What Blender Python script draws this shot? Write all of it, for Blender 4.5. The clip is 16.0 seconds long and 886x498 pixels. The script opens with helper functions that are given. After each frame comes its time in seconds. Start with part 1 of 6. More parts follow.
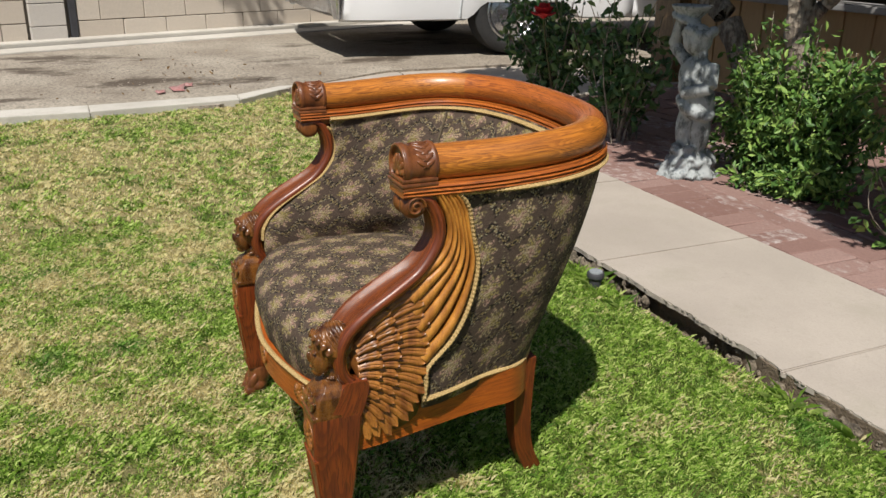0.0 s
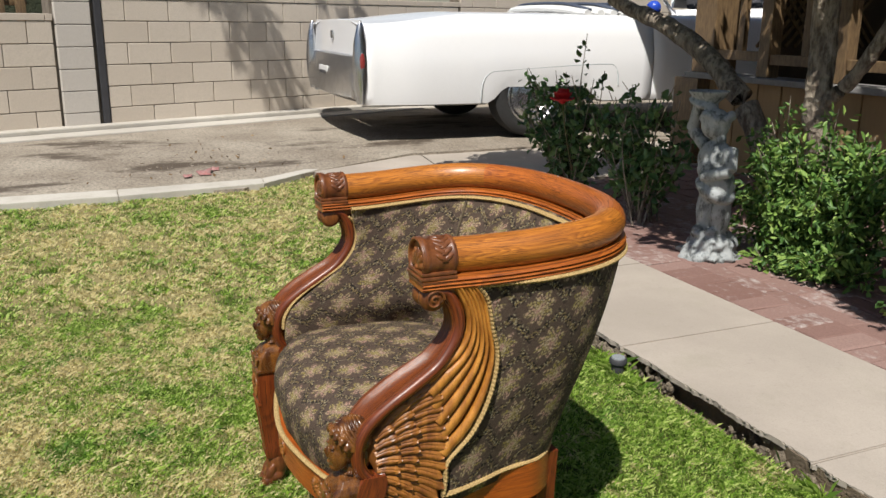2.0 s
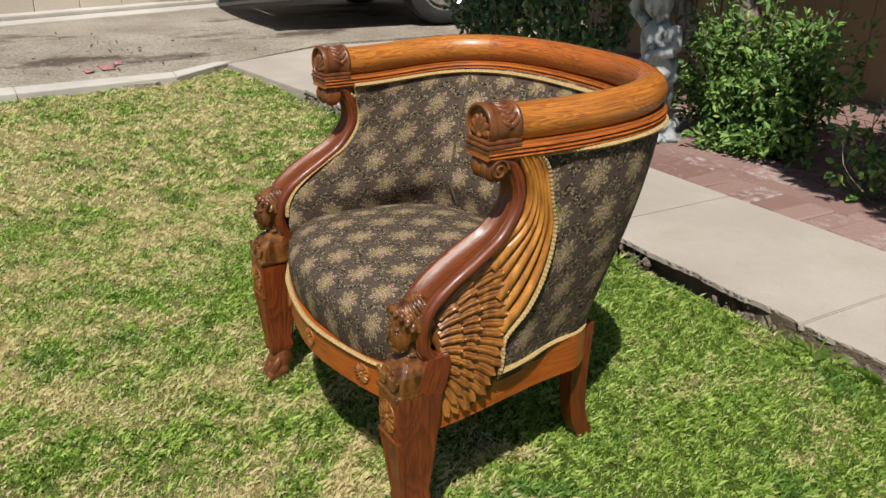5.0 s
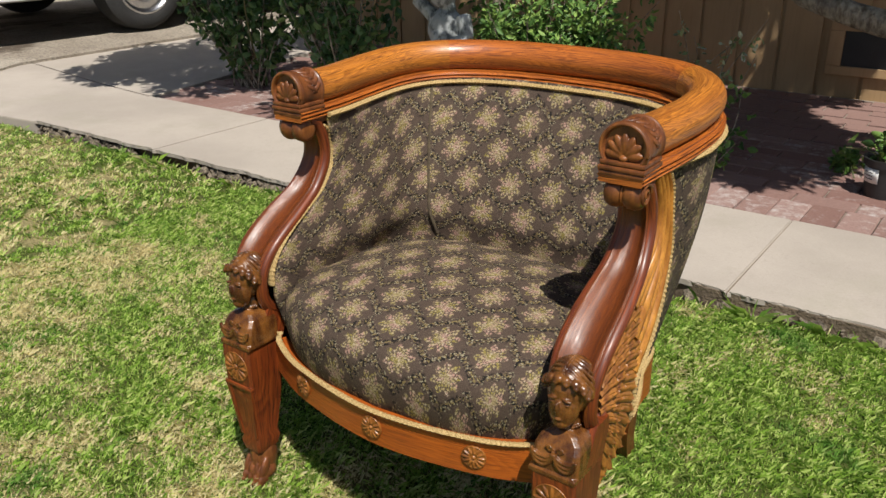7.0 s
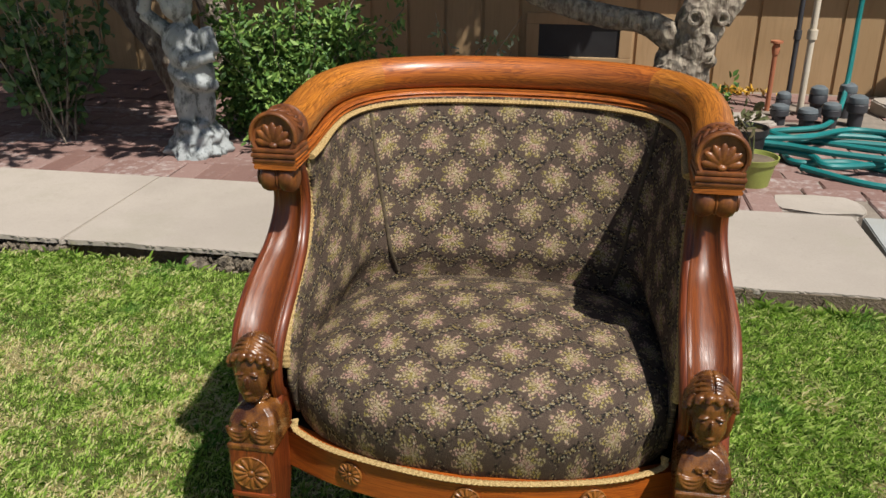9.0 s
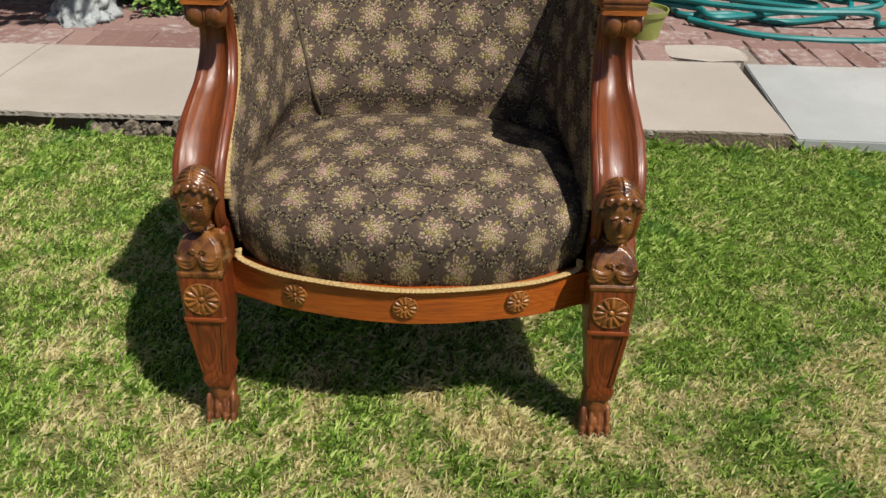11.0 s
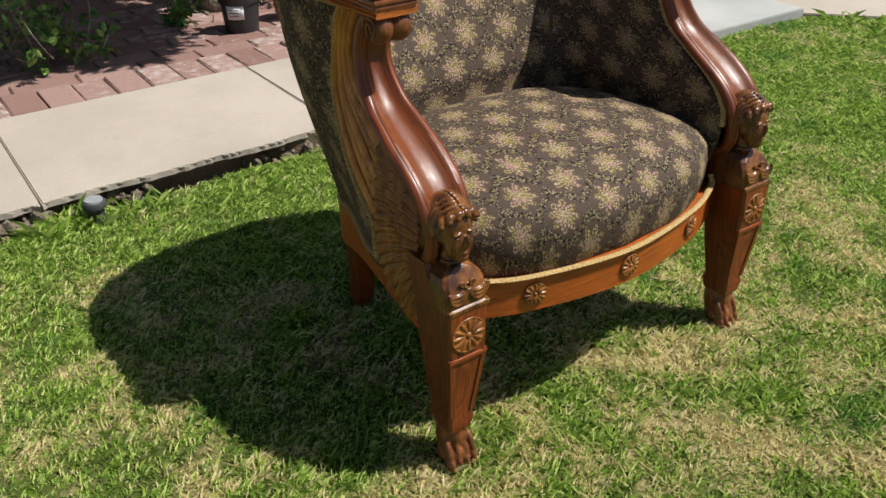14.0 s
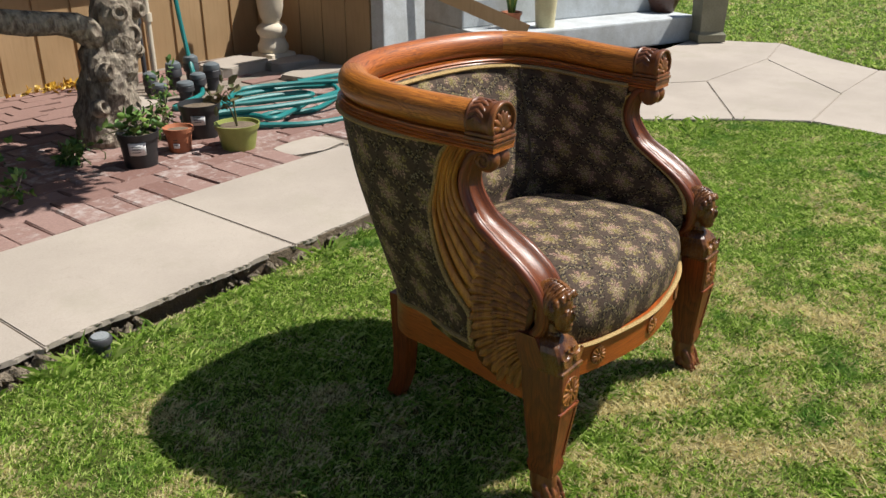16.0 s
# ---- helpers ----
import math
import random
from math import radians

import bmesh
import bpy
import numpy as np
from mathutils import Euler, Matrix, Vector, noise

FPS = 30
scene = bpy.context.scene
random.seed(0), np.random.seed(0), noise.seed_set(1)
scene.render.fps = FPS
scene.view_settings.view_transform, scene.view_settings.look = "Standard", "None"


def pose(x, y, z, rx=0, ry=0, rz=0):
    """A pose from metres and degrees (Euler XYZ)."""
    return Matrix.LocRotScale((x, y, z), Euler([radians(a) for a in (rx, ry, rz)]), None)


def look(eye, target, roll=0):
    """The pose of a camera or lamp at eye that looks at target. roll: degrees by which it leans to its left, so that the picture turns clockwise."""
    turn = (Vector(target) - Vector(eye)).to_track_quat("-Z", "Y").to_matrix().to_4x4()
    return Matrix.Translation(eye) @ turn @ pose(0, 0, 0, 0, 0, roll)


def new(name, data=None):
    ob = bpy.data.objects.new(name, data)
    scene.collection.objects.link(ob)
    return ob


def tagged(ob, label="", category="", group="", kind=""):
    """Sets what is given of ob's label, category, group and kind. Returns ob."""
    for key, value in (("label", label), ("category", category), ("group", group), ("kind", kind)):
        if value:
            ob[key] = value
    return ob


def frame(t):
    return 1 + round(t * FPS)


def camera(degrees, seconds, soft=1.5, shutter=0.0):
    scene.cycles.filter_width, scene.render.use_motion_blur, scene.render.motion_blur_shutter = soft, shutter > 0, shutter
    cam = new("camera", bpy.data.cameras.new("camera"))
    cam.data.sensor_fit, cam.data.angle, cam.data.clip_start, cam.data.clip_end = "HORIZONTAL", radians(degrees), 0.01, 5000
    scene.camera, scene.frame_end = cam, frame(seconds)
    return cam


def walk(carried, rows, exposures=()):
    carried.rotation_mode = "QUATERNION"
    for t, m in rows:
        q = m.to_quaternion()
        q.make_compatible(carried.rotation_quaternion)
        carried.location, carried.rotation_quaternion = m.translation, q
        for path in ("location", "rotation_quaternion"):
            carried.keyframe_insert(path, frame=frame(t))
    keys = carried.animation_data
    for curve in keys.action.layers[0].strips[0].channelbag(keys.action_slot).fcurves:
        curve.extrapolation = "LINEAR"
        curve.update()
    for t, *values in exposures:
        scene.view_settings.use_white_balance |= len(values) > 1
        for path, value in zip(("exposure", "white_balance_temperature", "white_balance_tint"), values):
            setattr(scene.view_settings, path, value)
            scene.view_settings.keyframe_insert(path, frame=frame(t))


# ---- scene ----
# the camera and its walk
cam = camera(55.8, 16.0)
PATH = [
    (0, (1.446, -0.646, 1.013), (-0.255, 0.135, 0.31), 1.2),
    (0.5, (1.449, -0.639, 1.025), (-0.273, 0.132, 0.363), 0.9),
    (1, (1.45, -0.637, 1.034), (-0.298, 0.131, 0.439), 0.7),
    (1.5, (1.449, -0.639, 1.043), (-0.325, 0.126, 0.524), 0.8),
    (2, (1.444, -0.64, 1.037), (-0.332, 0.113, 0.509), 0.6),
    (2.5, (1.439, -0.648, 1.011), (-0.311, 0.082, 0.376), 0.4),
    (3, (1.433, -0.654, 0.988), (-0.288, 0.051, 0.253), 0.1),
    (3.2, (1.426, -0.657, 0.984), (-0.287, 0.037, 0.222), 0.0),
    (5.3, (1.239, -0.901, 0.972), (-0.275, 0.165, 0.218), 1.1),
    (5.5, (1.207, -0.937, 0.98), (-0.247, 0.209, 0.222), 1.2),
    (6, (1.063, -0.994, 0.973), (-0.292, 0.265, 0.212), 0.0),
    (6.5, (0.871, -1.024, 0.958), (-0.426, 0.286, 0.182), -1.5),
    (7, (0.695, -1.144, 0.969), (-0.379, 0.358, 0.201), -0.3),
    (7.5, (0.533, -1.248, 0.987), (-0.324, 0.397, 0.239), 0.1),
    (8, (0.309, -1.211, 0.977), (-0.53, 0.441, 0.225), -4.1),
    (8.5, (0.193, -1.184, 0.982), (-0.444, 0.55, 0.216), -2.6),
    (8.7, (0.14, -1.204, 0.98), (-0.311, 0.591, 0.221), -0.3),
    (10.8, (0.077, -1.347, 0.959), (0.027, 0.41, 0.006), 1.1),
    (11, (0.079, -1.357, 0.944), (0.035, 0.363, -0.076), 1.1),
    (11.5, (0.061, -1.365, 0.925), (0.018, 0.337, -0.124), 1.0),
    (12, (-0.076, -1.37, 0.932), (-0.083, 0.369, -0.055), 1.1),
    (12.5, (-0.32, -1.38, 0.942), (-0.211, 0.359, -0.04), -1.5),
    (13, (-0.509, -1.297, 0.915), (-0.203, 0.416, -0.07), -2.4),
    (13.5, (-0.676, -1.135, 0.921), (-0.17, 0.51, -0.097), -4.7),
    (14, (-0.836, -1.074, 0.914), (0.142, 0.342, -0.104), -1.1),
    (14.5, (-0.977, -1.04, 0.949), (0.288, 0.126, -0.07), 0.0),
    (15, (-1.106, -1.064, 0.972), (0.239, 0.092, 0.048), 0.1),
    (15.5, (-1.235, -1.03, 1.002), (0.139, 0.118, 0.111), 0.6),
    (16, (-1.368, -0.929, 1.027), (0.068, 0.214, 0.232), 0.1),
]
EXPOSURES = ((0.0, 0.22), (8.5, 0.26), (11.0, 0.27), (13.0, 0.28), (14.5, 0.47), (16.0, 0.44))
walk(cam, [(t, look(eye, target, roll)) for t, eye, target, roll in PATH], EXPOSURES)

# daylight: a high sun and a clear sky
SUN = Vector((0.477, -0.389, 1.0)).normalized()
world = bpy.data.worlds.new("sky")
scene.world = world
world.use_nodes = True
sky = world.node_tree.nodes.new("ShaderNodeTexSky")
sky.sky_type, sky.sun_disc = "NISHITA", False
sky.sun_elevation, sky.sun_rotation = math.asin(SUN.z), math.atan2(SUN.x, SUN.y)
world.node_tree.links.new(sky.outputs[0], world.node_tree.nodes["Background"].inputs[0])
world.node_tree.nodes["Background"].inputs[1].default_value = 0.056
sun = new("sun", bpy.data.lights.new("sun", "SUN"))
sun.data.energy, sun.data.angle, sun.data.color = 5.0, radians(0.53), (1.0, 0.96, 0.9)
sun.matrix_world = look(SUN * 30, (0, 0, 0))

# ---- materials ----
class Nodes:
    """A node material, written as short calls."""

    def __init__(self, name, rough=0.6, metal=0.0, spec=0.5):
        self.mat = bpy.data.materials.new(name)
        self.mat.use_nodes = True
        self.tree = self.mat.node_tree
        self.bsdf = self.tree.nodes["Principled BSDF"]
        self.bsdf.inputs["Roughness"].default_value = rough
        self.bsdf.inputs["Metallic"].default_value = metal
        self.bsdf.inputs["Specular IOR Level"].default_value = spec

    def put(self, socket, value):
        if value is None:
            return
        if isinstance(value, bpy.types.NodeSocket):
            self.tree.links.new(value, socket)
        elif isinstance(value, (tuple, list)) and len(value) == 3 and len(socket.default_value) == 4:
            socket.default_value = (*value, 1)
        else:
            socket.default_value = value

    def coord(self, kind="Object"):
        return self.tree.nodes.new("ShaderNodeTexCoord").outputs[kind]

    def position(self):
        return self.tree.nodes.new("ShaderNodeNewGeometry").outputs["Position"]

    def scaled(self, vector, scale):
        n = self.tree.nodes.new("ShaderNodeMapping")
        self.put(n.inputs["Vector"], vector)
        n.inputs["Scale"].default_value = scale
        return n.outputs[0]

    def noise(self, vector, scale, detail=4, rough=0.55, distort=0.0):
        n = self.tree.nodes.new("ShaderNodeTexNoise")
        self.put(n.inputs["Vector"], vector)
        n.inputs["Scale"].default_value, n.inputs["Detail"].default_value = scale, detail
        n.inputs["Roughness"].default_value, n.inputs["Distortion"].default_value = rough, distort
        return n.outputs[0]

    def voronoi(self, vector, scale, feature="F1", out="Distance"):
        n = self.tree.nodes.new("ShaderNodeTexVoronoi")
        n.feature = feature
        self.put(n.inputs["Vector"], vector)
        n.inputs["Scale"].default_value = scale
        return n.outputs[out]

    def wave(self, vector, scale, distort=2.0, detail=2, detail_scale=1.0, axis="X"):
        n = self.tree.nodes.new("ShaderNodeTexWave")
        n.bands_direction = axis
        self.put(n.inputs["Vector"], vector)
        n.inputs["Scale"].default_value, n.inputs["Distortion"].default_value = scale, distort
        n.inputs["Detail"].default_value, n.inputs["Detail Scale"].default_value = detail, detail_scale
        return n.outputs["Fac"]

    def math(self, op, a, b=None, c=None):
        n = self.tree.nodes.new("ShaderNodeMath")
        n.operation = op
        for socket, value in zip(n.inputs, (a, b, c)):
            self.put(socket, value)
        return n.outputs[0]

    def steps(self, value, low, high, a=0.0, b=1.0):
        n = self.tree.nodes.new("ShaderNodeMapRange")
        n.interpolation_type = "SMOOTHSTEP"
        for socket, v in zip(n.inputs, (value, low, high, a, b)):
            self.put(socket, v)
        return n.outputs[0]

    def mix(self, fac, a, b, blend="MIX"):
        n = self.tree.nodes.new("ShaderNodeMix")
        n.data_type, n.blend_type = "RGBA", blend
        self.put(n.inputs[0], fac)
        self.put(n.inputs[6], a)
        self.put(n.inputs[7], b)
        return n.outputs[2]

    def ramp(self, fac, *stops):
        n = self.tree.nodes.new("ShaderNodeValToRGB")
        while len(n.color_ramp.elements) < len(stops):
            n.color_ramp.elements.new(0.5)
        for e, (p, c) in zip(n.color_ramp.elements, stops):
            e.position, e.color = p, (*c, 1)
        self.put(n.inputs[0], fac)
        return n.outputs[0]

    def island(self):
        return self.tree.nodes.new("ShaderNodeNewGeometry").outputs["Random Per Island"]

    def random(self):
        return self.tree.nodes.new("ShaderNodeObjectInfo").outputs["Random"]

    def split(self, vector):
        n = self.tree.nodes.new("ShaderNodeSeparateXYZ")
        self.put(n.inputs[0], vector)
        return n.outputs

    def bump(self, height, strength=0.3, distance=0.002):
        n = self.tree.nodes.new("ShaderNodeBump")
        n.inputs["Strength"].default_value, n.inputs["Distance"].default_value = strength, distance
        self.put(n.inputs["Height"], height)
        self.put(self.bsdf.inputs["Normal"], n.outputs[0])

    def done(self, color=None, rough=None):
        self.put(self.bsdf.inputs["Base Color"], color)
        self.put(self.bsdf.inputs["Roughness"], rough)
        return self.mat


def stained(name, a, b, scale=8.0, fine=90.0, rough=0.6, bump=0.3, distance=0.002, spec=0.5, metal=0.0, speck=0.0):
    """A plain surface with blotches, grain and fine relief."""
    m = Nodes(name, rough, metal, spec)
    p = m.position()
    blot = m.steps(m.noise(p, scale, 5, 0.6), 0.3, 0.7)
    grain = m.noise(p, fine, 4, 0.6)
    c = m.mix(blot, a, b)
    c = m.mix(m.steps(grain, 0.25, 0.8, 0.0, 0.35), c, tuple(0.55 * v for v in a))
    if speck:
        c = m.mix(m.steps(m.noise(p, fine * 2.3, 2), 0.62, 0.72, 0.0, speck), c, tuple(0.3 * v for v in a))
    m.bump(grain, bump, distance)
    return m.done(c, m.steps(grain, 0.2, 0.8, rough - 0.08, rough + 0.1))


def oak(name, light, dark, gloss=0.28, grain=0.75, coat=0.4, fine=1.0):
    """Varnished wood; u runs along the grain. Cathedral arches, dark pores and worn patches."""
    m = Nodes(name, gloss)
    uv = m.coord("UV")
    warp = m.noise(m.scaled(uv, (3.5, 16, 1)), 1.0, 4, 0.6)
    arch = m.noise(m.scaled(uv, (2.6, 17, 1)), 1.0, 2, 0.5)
    bands = m.math("FRACT", m.math("MULTIPLY", arch, 40.0 * fine))
    bands = m.math("MULTIPLY", m.steps(bands, 0.15, 0.85), m.steps(bands, 1.0, 0.9))
    pores = m.noise(m.scaled(uv, (14, 620, 1)), 1.0, 3, 0.7)
    long = m.noise(m.scaled(uv, (3.0, 210, 1)), 1.0, 3, 0.6)
    c = m.mix(m.math("MULTIPLY", bands, grain * 0.72), light, dark)
    c = m.mix(m.steps(long, 0.45, 0.68, 0.0, 0.6 * grain), c, dark)
    c = m.mix(m.steps(pores, 0.50, 0.62, 0.0, 0.85 * grain), c, tuple(0.30 * v for v in dark))
    c = m.mix(m.steps(warp, 0.40, 0.72, 0.0, 0.55 * grain), c, tuple(0.8 * v for v in dark))
    m.bump(m.math("ADD", pores, m.math("MULTIPLY", warp, 0.6)), 0.22, 0.0012)
    m.bsdf.inputs["Coat Weight"].default_value = coat
    m.bsdf.inputs["Coat Roughness"].default_value = 0.22
    return m.done(c, m.steps(m.math("ADD", m.math("MULTIPLY", pores, 0.5), m.math("MULTIPLY", warp, 0.5)), 0.3, 0.7, gloss, gloss + 0.2))


def carved(name, light, dark, gloss=0.32):
    """Carved wood with dark polish left in the hollows of the grain."""
    m = Nodes(name, gloss)
    p = m.position()
    streak = m.noise(m.scaled(p, (60, 60, 14)), 1.0, 4, 0.6)
    fine = m.noise(p, 420, 3)
    c = m.mix(m.steps(streak, 0.3, 0.7), light, dark)
    c = m.mix(m.steps(fine, 0.5, 0.75, 0.0, 0.5), c, tuple(0.4 * v for v in dark))
    m.bump(m.math("ADD", streak, m.math("MULTIPLY", fine, 0.4)), 0.25, 0.0015)
    m.bsdf.inputs["Coat Weight"].default_value = 0.1
    m.bsdf.inputs["Coat Roughness"].default_value = 0.25
    return m.done(c, m.steps(fine, 0.3, 0.7, gloss, gloss + 0.15))


def brocade():
    """Taupe woven cloth with staggered gold and rose flower heads in a net of black vines and pale dots. UV in metres."""
    m = Nodes("brocade", 0.82, spec=0.25)
    uv = m.coord("UV")
    u, v, _ = m.split(uv)
    wide, high = 0.0865, 0.143

    def cell(du, dv):
        a = m.math("SUBTRACT", m.math("FRACT", m.math("ADD", m.math("DIVIDE", u, wide), 0.5 + du)), 0.5)
        b = m.math("SUBTRACT", m.math("FRACT", m.math("ADD", m.math("DIVIDE", v, high), 0.5 + dv)), 0.5)
        x, y = m.math("MULTIPLY", a, wide), m.math("MULTIPLY", b, high * 0.80)
        r = m.math("SQRT", m.math("ADD", m.math("MULTIPLY", x, x), m.math("MULTIPLY", y, y)))
        return r, m.math("ARCTAN2", y, x)

    r1, a1 = cell(0, 0)
    r2, a2 = cell(0.5, 0.5)
    near = m.math("LESS_THAN", r1, r2)
    r = m.math("MINIMUM", r1, r2)
    ang = m.math("ADD", m.math("MULTIPLY", near, a1), m.math("MULTIPLY", m.math("SUBTRACT", 1.0, near), a2))
    # sprigs: short stitches in rings, each ring turned against the last
    wobble = m.math("MULTIPLY", m.math("SUBTRACT", m.noise(uv, 130, 2), 0.5), 0.010)
    rr = m.math("ADD", r, wobble)
    ring = m.math("DIVIDE", rr, 0.0047)
    turn = m.math("ADD", m.math("MULTIPLY", ang, 2.3), m.math("MULTIPLY", m.math("FLOOR", ring), 0.41))
    turn = m.math("FRACT", m.math("ADD", turn, m.math("MULTIPLY", m.noise(uv, 70, 1), 1.4)))
    along = m.math("FRACT", ring)
    stitch = m.math("MULTIPLY", m.math("MULTIPLY", m.steps(turn, 0.10, 0.24), m.steps(turn, 0.84, 0.70)), m.math("MULTIPLY", m.steps(along, 0.02, 0.20), m.steps(along, 1.0, 0.80)))
    tuft = m.noise(uv, 210, 2, 0.65)
    lobes = m.math("ABSOLUTE", m.math("SINE", m.math("MULTIPLY", ang, 4.0)))
    edge = m.math("ADD", 0.0160, m.math("MULTIPLY", lobes, 0.0105))
    inside_edge = m.steps(m.math("SUBTRACT", rr, edge), 0.002, -0.002)
    heart = m.math("MULTIPLY", m.steps(r, 0.017, 0.004), m.steps(tuft, 0.40, 0.55))
    body = m.math("MULTIPLY", m.math("MAXIMUM", m.math("MAXIMUM", stitch, heart), 0.10), inside_edge)
    hue = m.noise(uv, 62, 2)
    gold = m.ramp(hue, (0.38, (0.29, 0.235, 0.045)), (0.5, (0.40, 0.315, 0.16)), (0.60, (0.44, 0.255, 0.200)))
    gold = m.mix(m.steps(tuft, 0.52, 0.66, 0.0, 0.85), gold, (0.54, 0.46, 0.33))
    base = m.mix(m.steps(m.noise(uv, 800, 2, 0.7), 0.35, 0.65), (0.050, 0.033, 0.023), (0.092, 0.064, 0.047))
    # scalloped net of vines half-way between the flower heads
    gap = m.math("ABSOLUTE", m.math("SUBTRACT", r1, r2))
    gap = m.math("ADD", gap, m.math("MULTIPLY", m.math("SUBTRACT", m.noise(uv, 120, 2), 0.5), 0.011))
    net = m.math("MULTIPLY", m.steps(gap, 0.0095, 0.004, 0.0, 1.0), m.steps(r, 0.021, 0.027))
    spread = m.math("MULTIPLY", m.steps(gap, 0.019, 0.007, 0.04, 1.0), m.steps(r, 0.019, 0.025))
    olive = m.math("MULTIPLY", m.steps(m.noise(uv, 190, 2, 0.6), 0.46, 0.58), net)
    black = m.math("MULTIPLY", m.steps(m.noise(uv, 165, 2, 0.55), 0.49, 0.56), spread)
    pale = m.math("MULTIPLY", m.steps(m.voronoi(uv, 190), 0.34, 0.24), spread)
    base = m.mix(m.math("MULTIPLY", olive, 0.75), base, (0.22, 0.165, 0.060))
    base = m.mix(m.math("MULTIPLY", black, 0.95), base, (0.005, 0.0045, 0.0045))
    base = m.mix(m.math("MULTIPLY", pale, 0.62), base, (0.36, 0.32, 0.21))
    c = m.mix(m.math("MULTIPLY", body, 0.72), base, gold)
    weave = m.noise(uv, 700, 2, 0.7)
    m.bump(m.math("ADD", m.math("MULTIPLY", body, 0.8), weave), 0.6, 0.0015)
    return m.done(c)


def braid():
    m = Nodes("braid", 0.8, spec=0.2)
    p = m.position()
    g = m.noise(p, 520, 2, 0.6)
    c = m.mix(m.steps(g, 0.3, 0.7), (0.24, 0.155, 0.058), (0.52, 0.37, 0.165))
    m.bump(g, 0.6, 0.002)
    return m.done(c)


OAK = oak("golden_oak", (0.57, 0.205, 0.026), (0.27, 0.078, 0.010), 0.34, 0.95, 0.22)
RED_GOLD = oak("red_gold_oak", (0.50, 0.142, 0.019), (0.235, 0.056, 0.008), 0.32, 0.95, 0.25)
RED_OAK = oak("red_oak", (0.225, 0.047, 0.009), (0.09, 0.0165, 0.0045), 0.34, 0.9, 0.15, 0.6)
MAHOGANY = oak("dark_polished_wood", (0.26, 0.066, 0.010), (0.050, 0.0095, 0.0025), 0.23, 0.95, 0.10, 0.6)
SATIN = oak("orange_rail_wood", (0.42, 0.098, 0.010), (0.24, 0.048, 0.006), 0.34, 0.7, 0.25, 0.5)
CREVICE_WOOD = carved("crevice_shade_wood", (0.185, 0.064, 0.013), (0.055, 0.017, 0.005), 0.28)
GILT = carved("carved_golden_brown_wood", (0.26, 0.088, 0.018), (0.10, 0.030, 0.008), 0.36)
COLLAR = carved("carved_dark_collar", (0.21, 0.068, 0.019), (0.085, 0.026, 0.009), 0.34)
BRONZE = carved("bronzed_carving", (0.20, 0.076, 0.016), (0.045, 0.014, 0.005), 0.20)
ROSETTE = carved("carved_rosette", (0.30, 0.11, 0.020), (0.13, 0.043, 0.009))
FEATHER = carved("carved_gilt_wood", (0.54, 0.235, 0.040), (0.26, 0.090, 0.015), 0.34)
COVERT = carved("carved_brown_gilt_wood", (0.37, 0.145, 0.026), (0.15, 0.048, 0.010), 0.34)
BROCADE, BRAID = brocade(), braid()


def dryness(m, p):
    """How dry the lawn is: patchy, greener towards the path."""
    big = m.noise(p, 1.7, 4, 0.6)
    small = m.noise(p, 7.5, 4, 0.65)
    d = m.math("ADD", m.math("MULTIPLY", m.math("SUBTRACT", big, 0.5), 3.6), m.math("MULTIPLY", m.math("SUBTRACT", small, 0.5), 5.2))
    x, y, _ = m.split(p)
    return m.math("ADD", d, m.steps(m.math("ADD", m.math("MULTIPLY", x, 0.35), y), -1.1, 0.75, 0.58, -0.36))


def lawn_soil():
    m = Nodes("lawn_soil", 0.95, spec=0.1)
    p = m.position()
    f = m.noise(p, 130, 4, 0.7)
    c = m.mix(m.steps(dryness(m, p), -0.1, 0.6), (0.075, 0.098, 0.022), (0.30, 0.255, 0.12))
    c = m.mix(m.steps(f, 0.45, 0.72, 0.0, 0.85), c, (0.045, 0.038, 0.016))
    m.bump(f, 0.8, 0.01)
    return m.done(c)


def grass_blade():
    """Green and straw-dry blades; light passes through them."""
    m = Nodes("grass_blade", 0.55, spec=0.25)
    p = m.position()
    r = m.island()
    straw = m.math("GREATER_THAN", m.math("ADD", dryness(m, p), m.math("MULTIPLY", m.math("SUBTRACT", m.math("FRACT", m.math("MULTIPLY", r, 13.7)), 0.5), 1.5)), 0.50)
    green = m.ramp(r, (0.0, (0.085, 0.17, 0.026)), (0.5, (0.29, 0.455, 0.062)), (1.0, (0.66, 0.74, 0.25)))
    lush = m.steps(m.noise(p, 4.2, 3), 0.56, 0.68, 0.0, 0.55)
    green = m.mix(lush, green, (0.085, 0.24, 0.045))
    straws = m.ramp(m.noise(p, 240, 2), (0.3, (0.50, 0.42, 0.18)), (0.7, (0.90, 0.82, 0.48)))
    c = m.mix(straw, green, straws)
    m.put(m.bsdf.inputs["Base Color"], c)
    passed = m.tree.nodes.new("ShaderNodeBsdfTranslucent")
    m.put(passed.inputs[0], c)
    both = m.tree.nodes.new("ShaderNodeMixShader")
    both.inputs[0].default_value = 0.45
    m.tree.links.new(m.bsdf.outputs[0], both.inputs[1])
    m.tree.links.new(passed.outputs[0], both.inputs[2])
    m.tree.links.new(both.outputs[0], m.tree.nodes["Material Output"].inputs[0])
    return m.mat


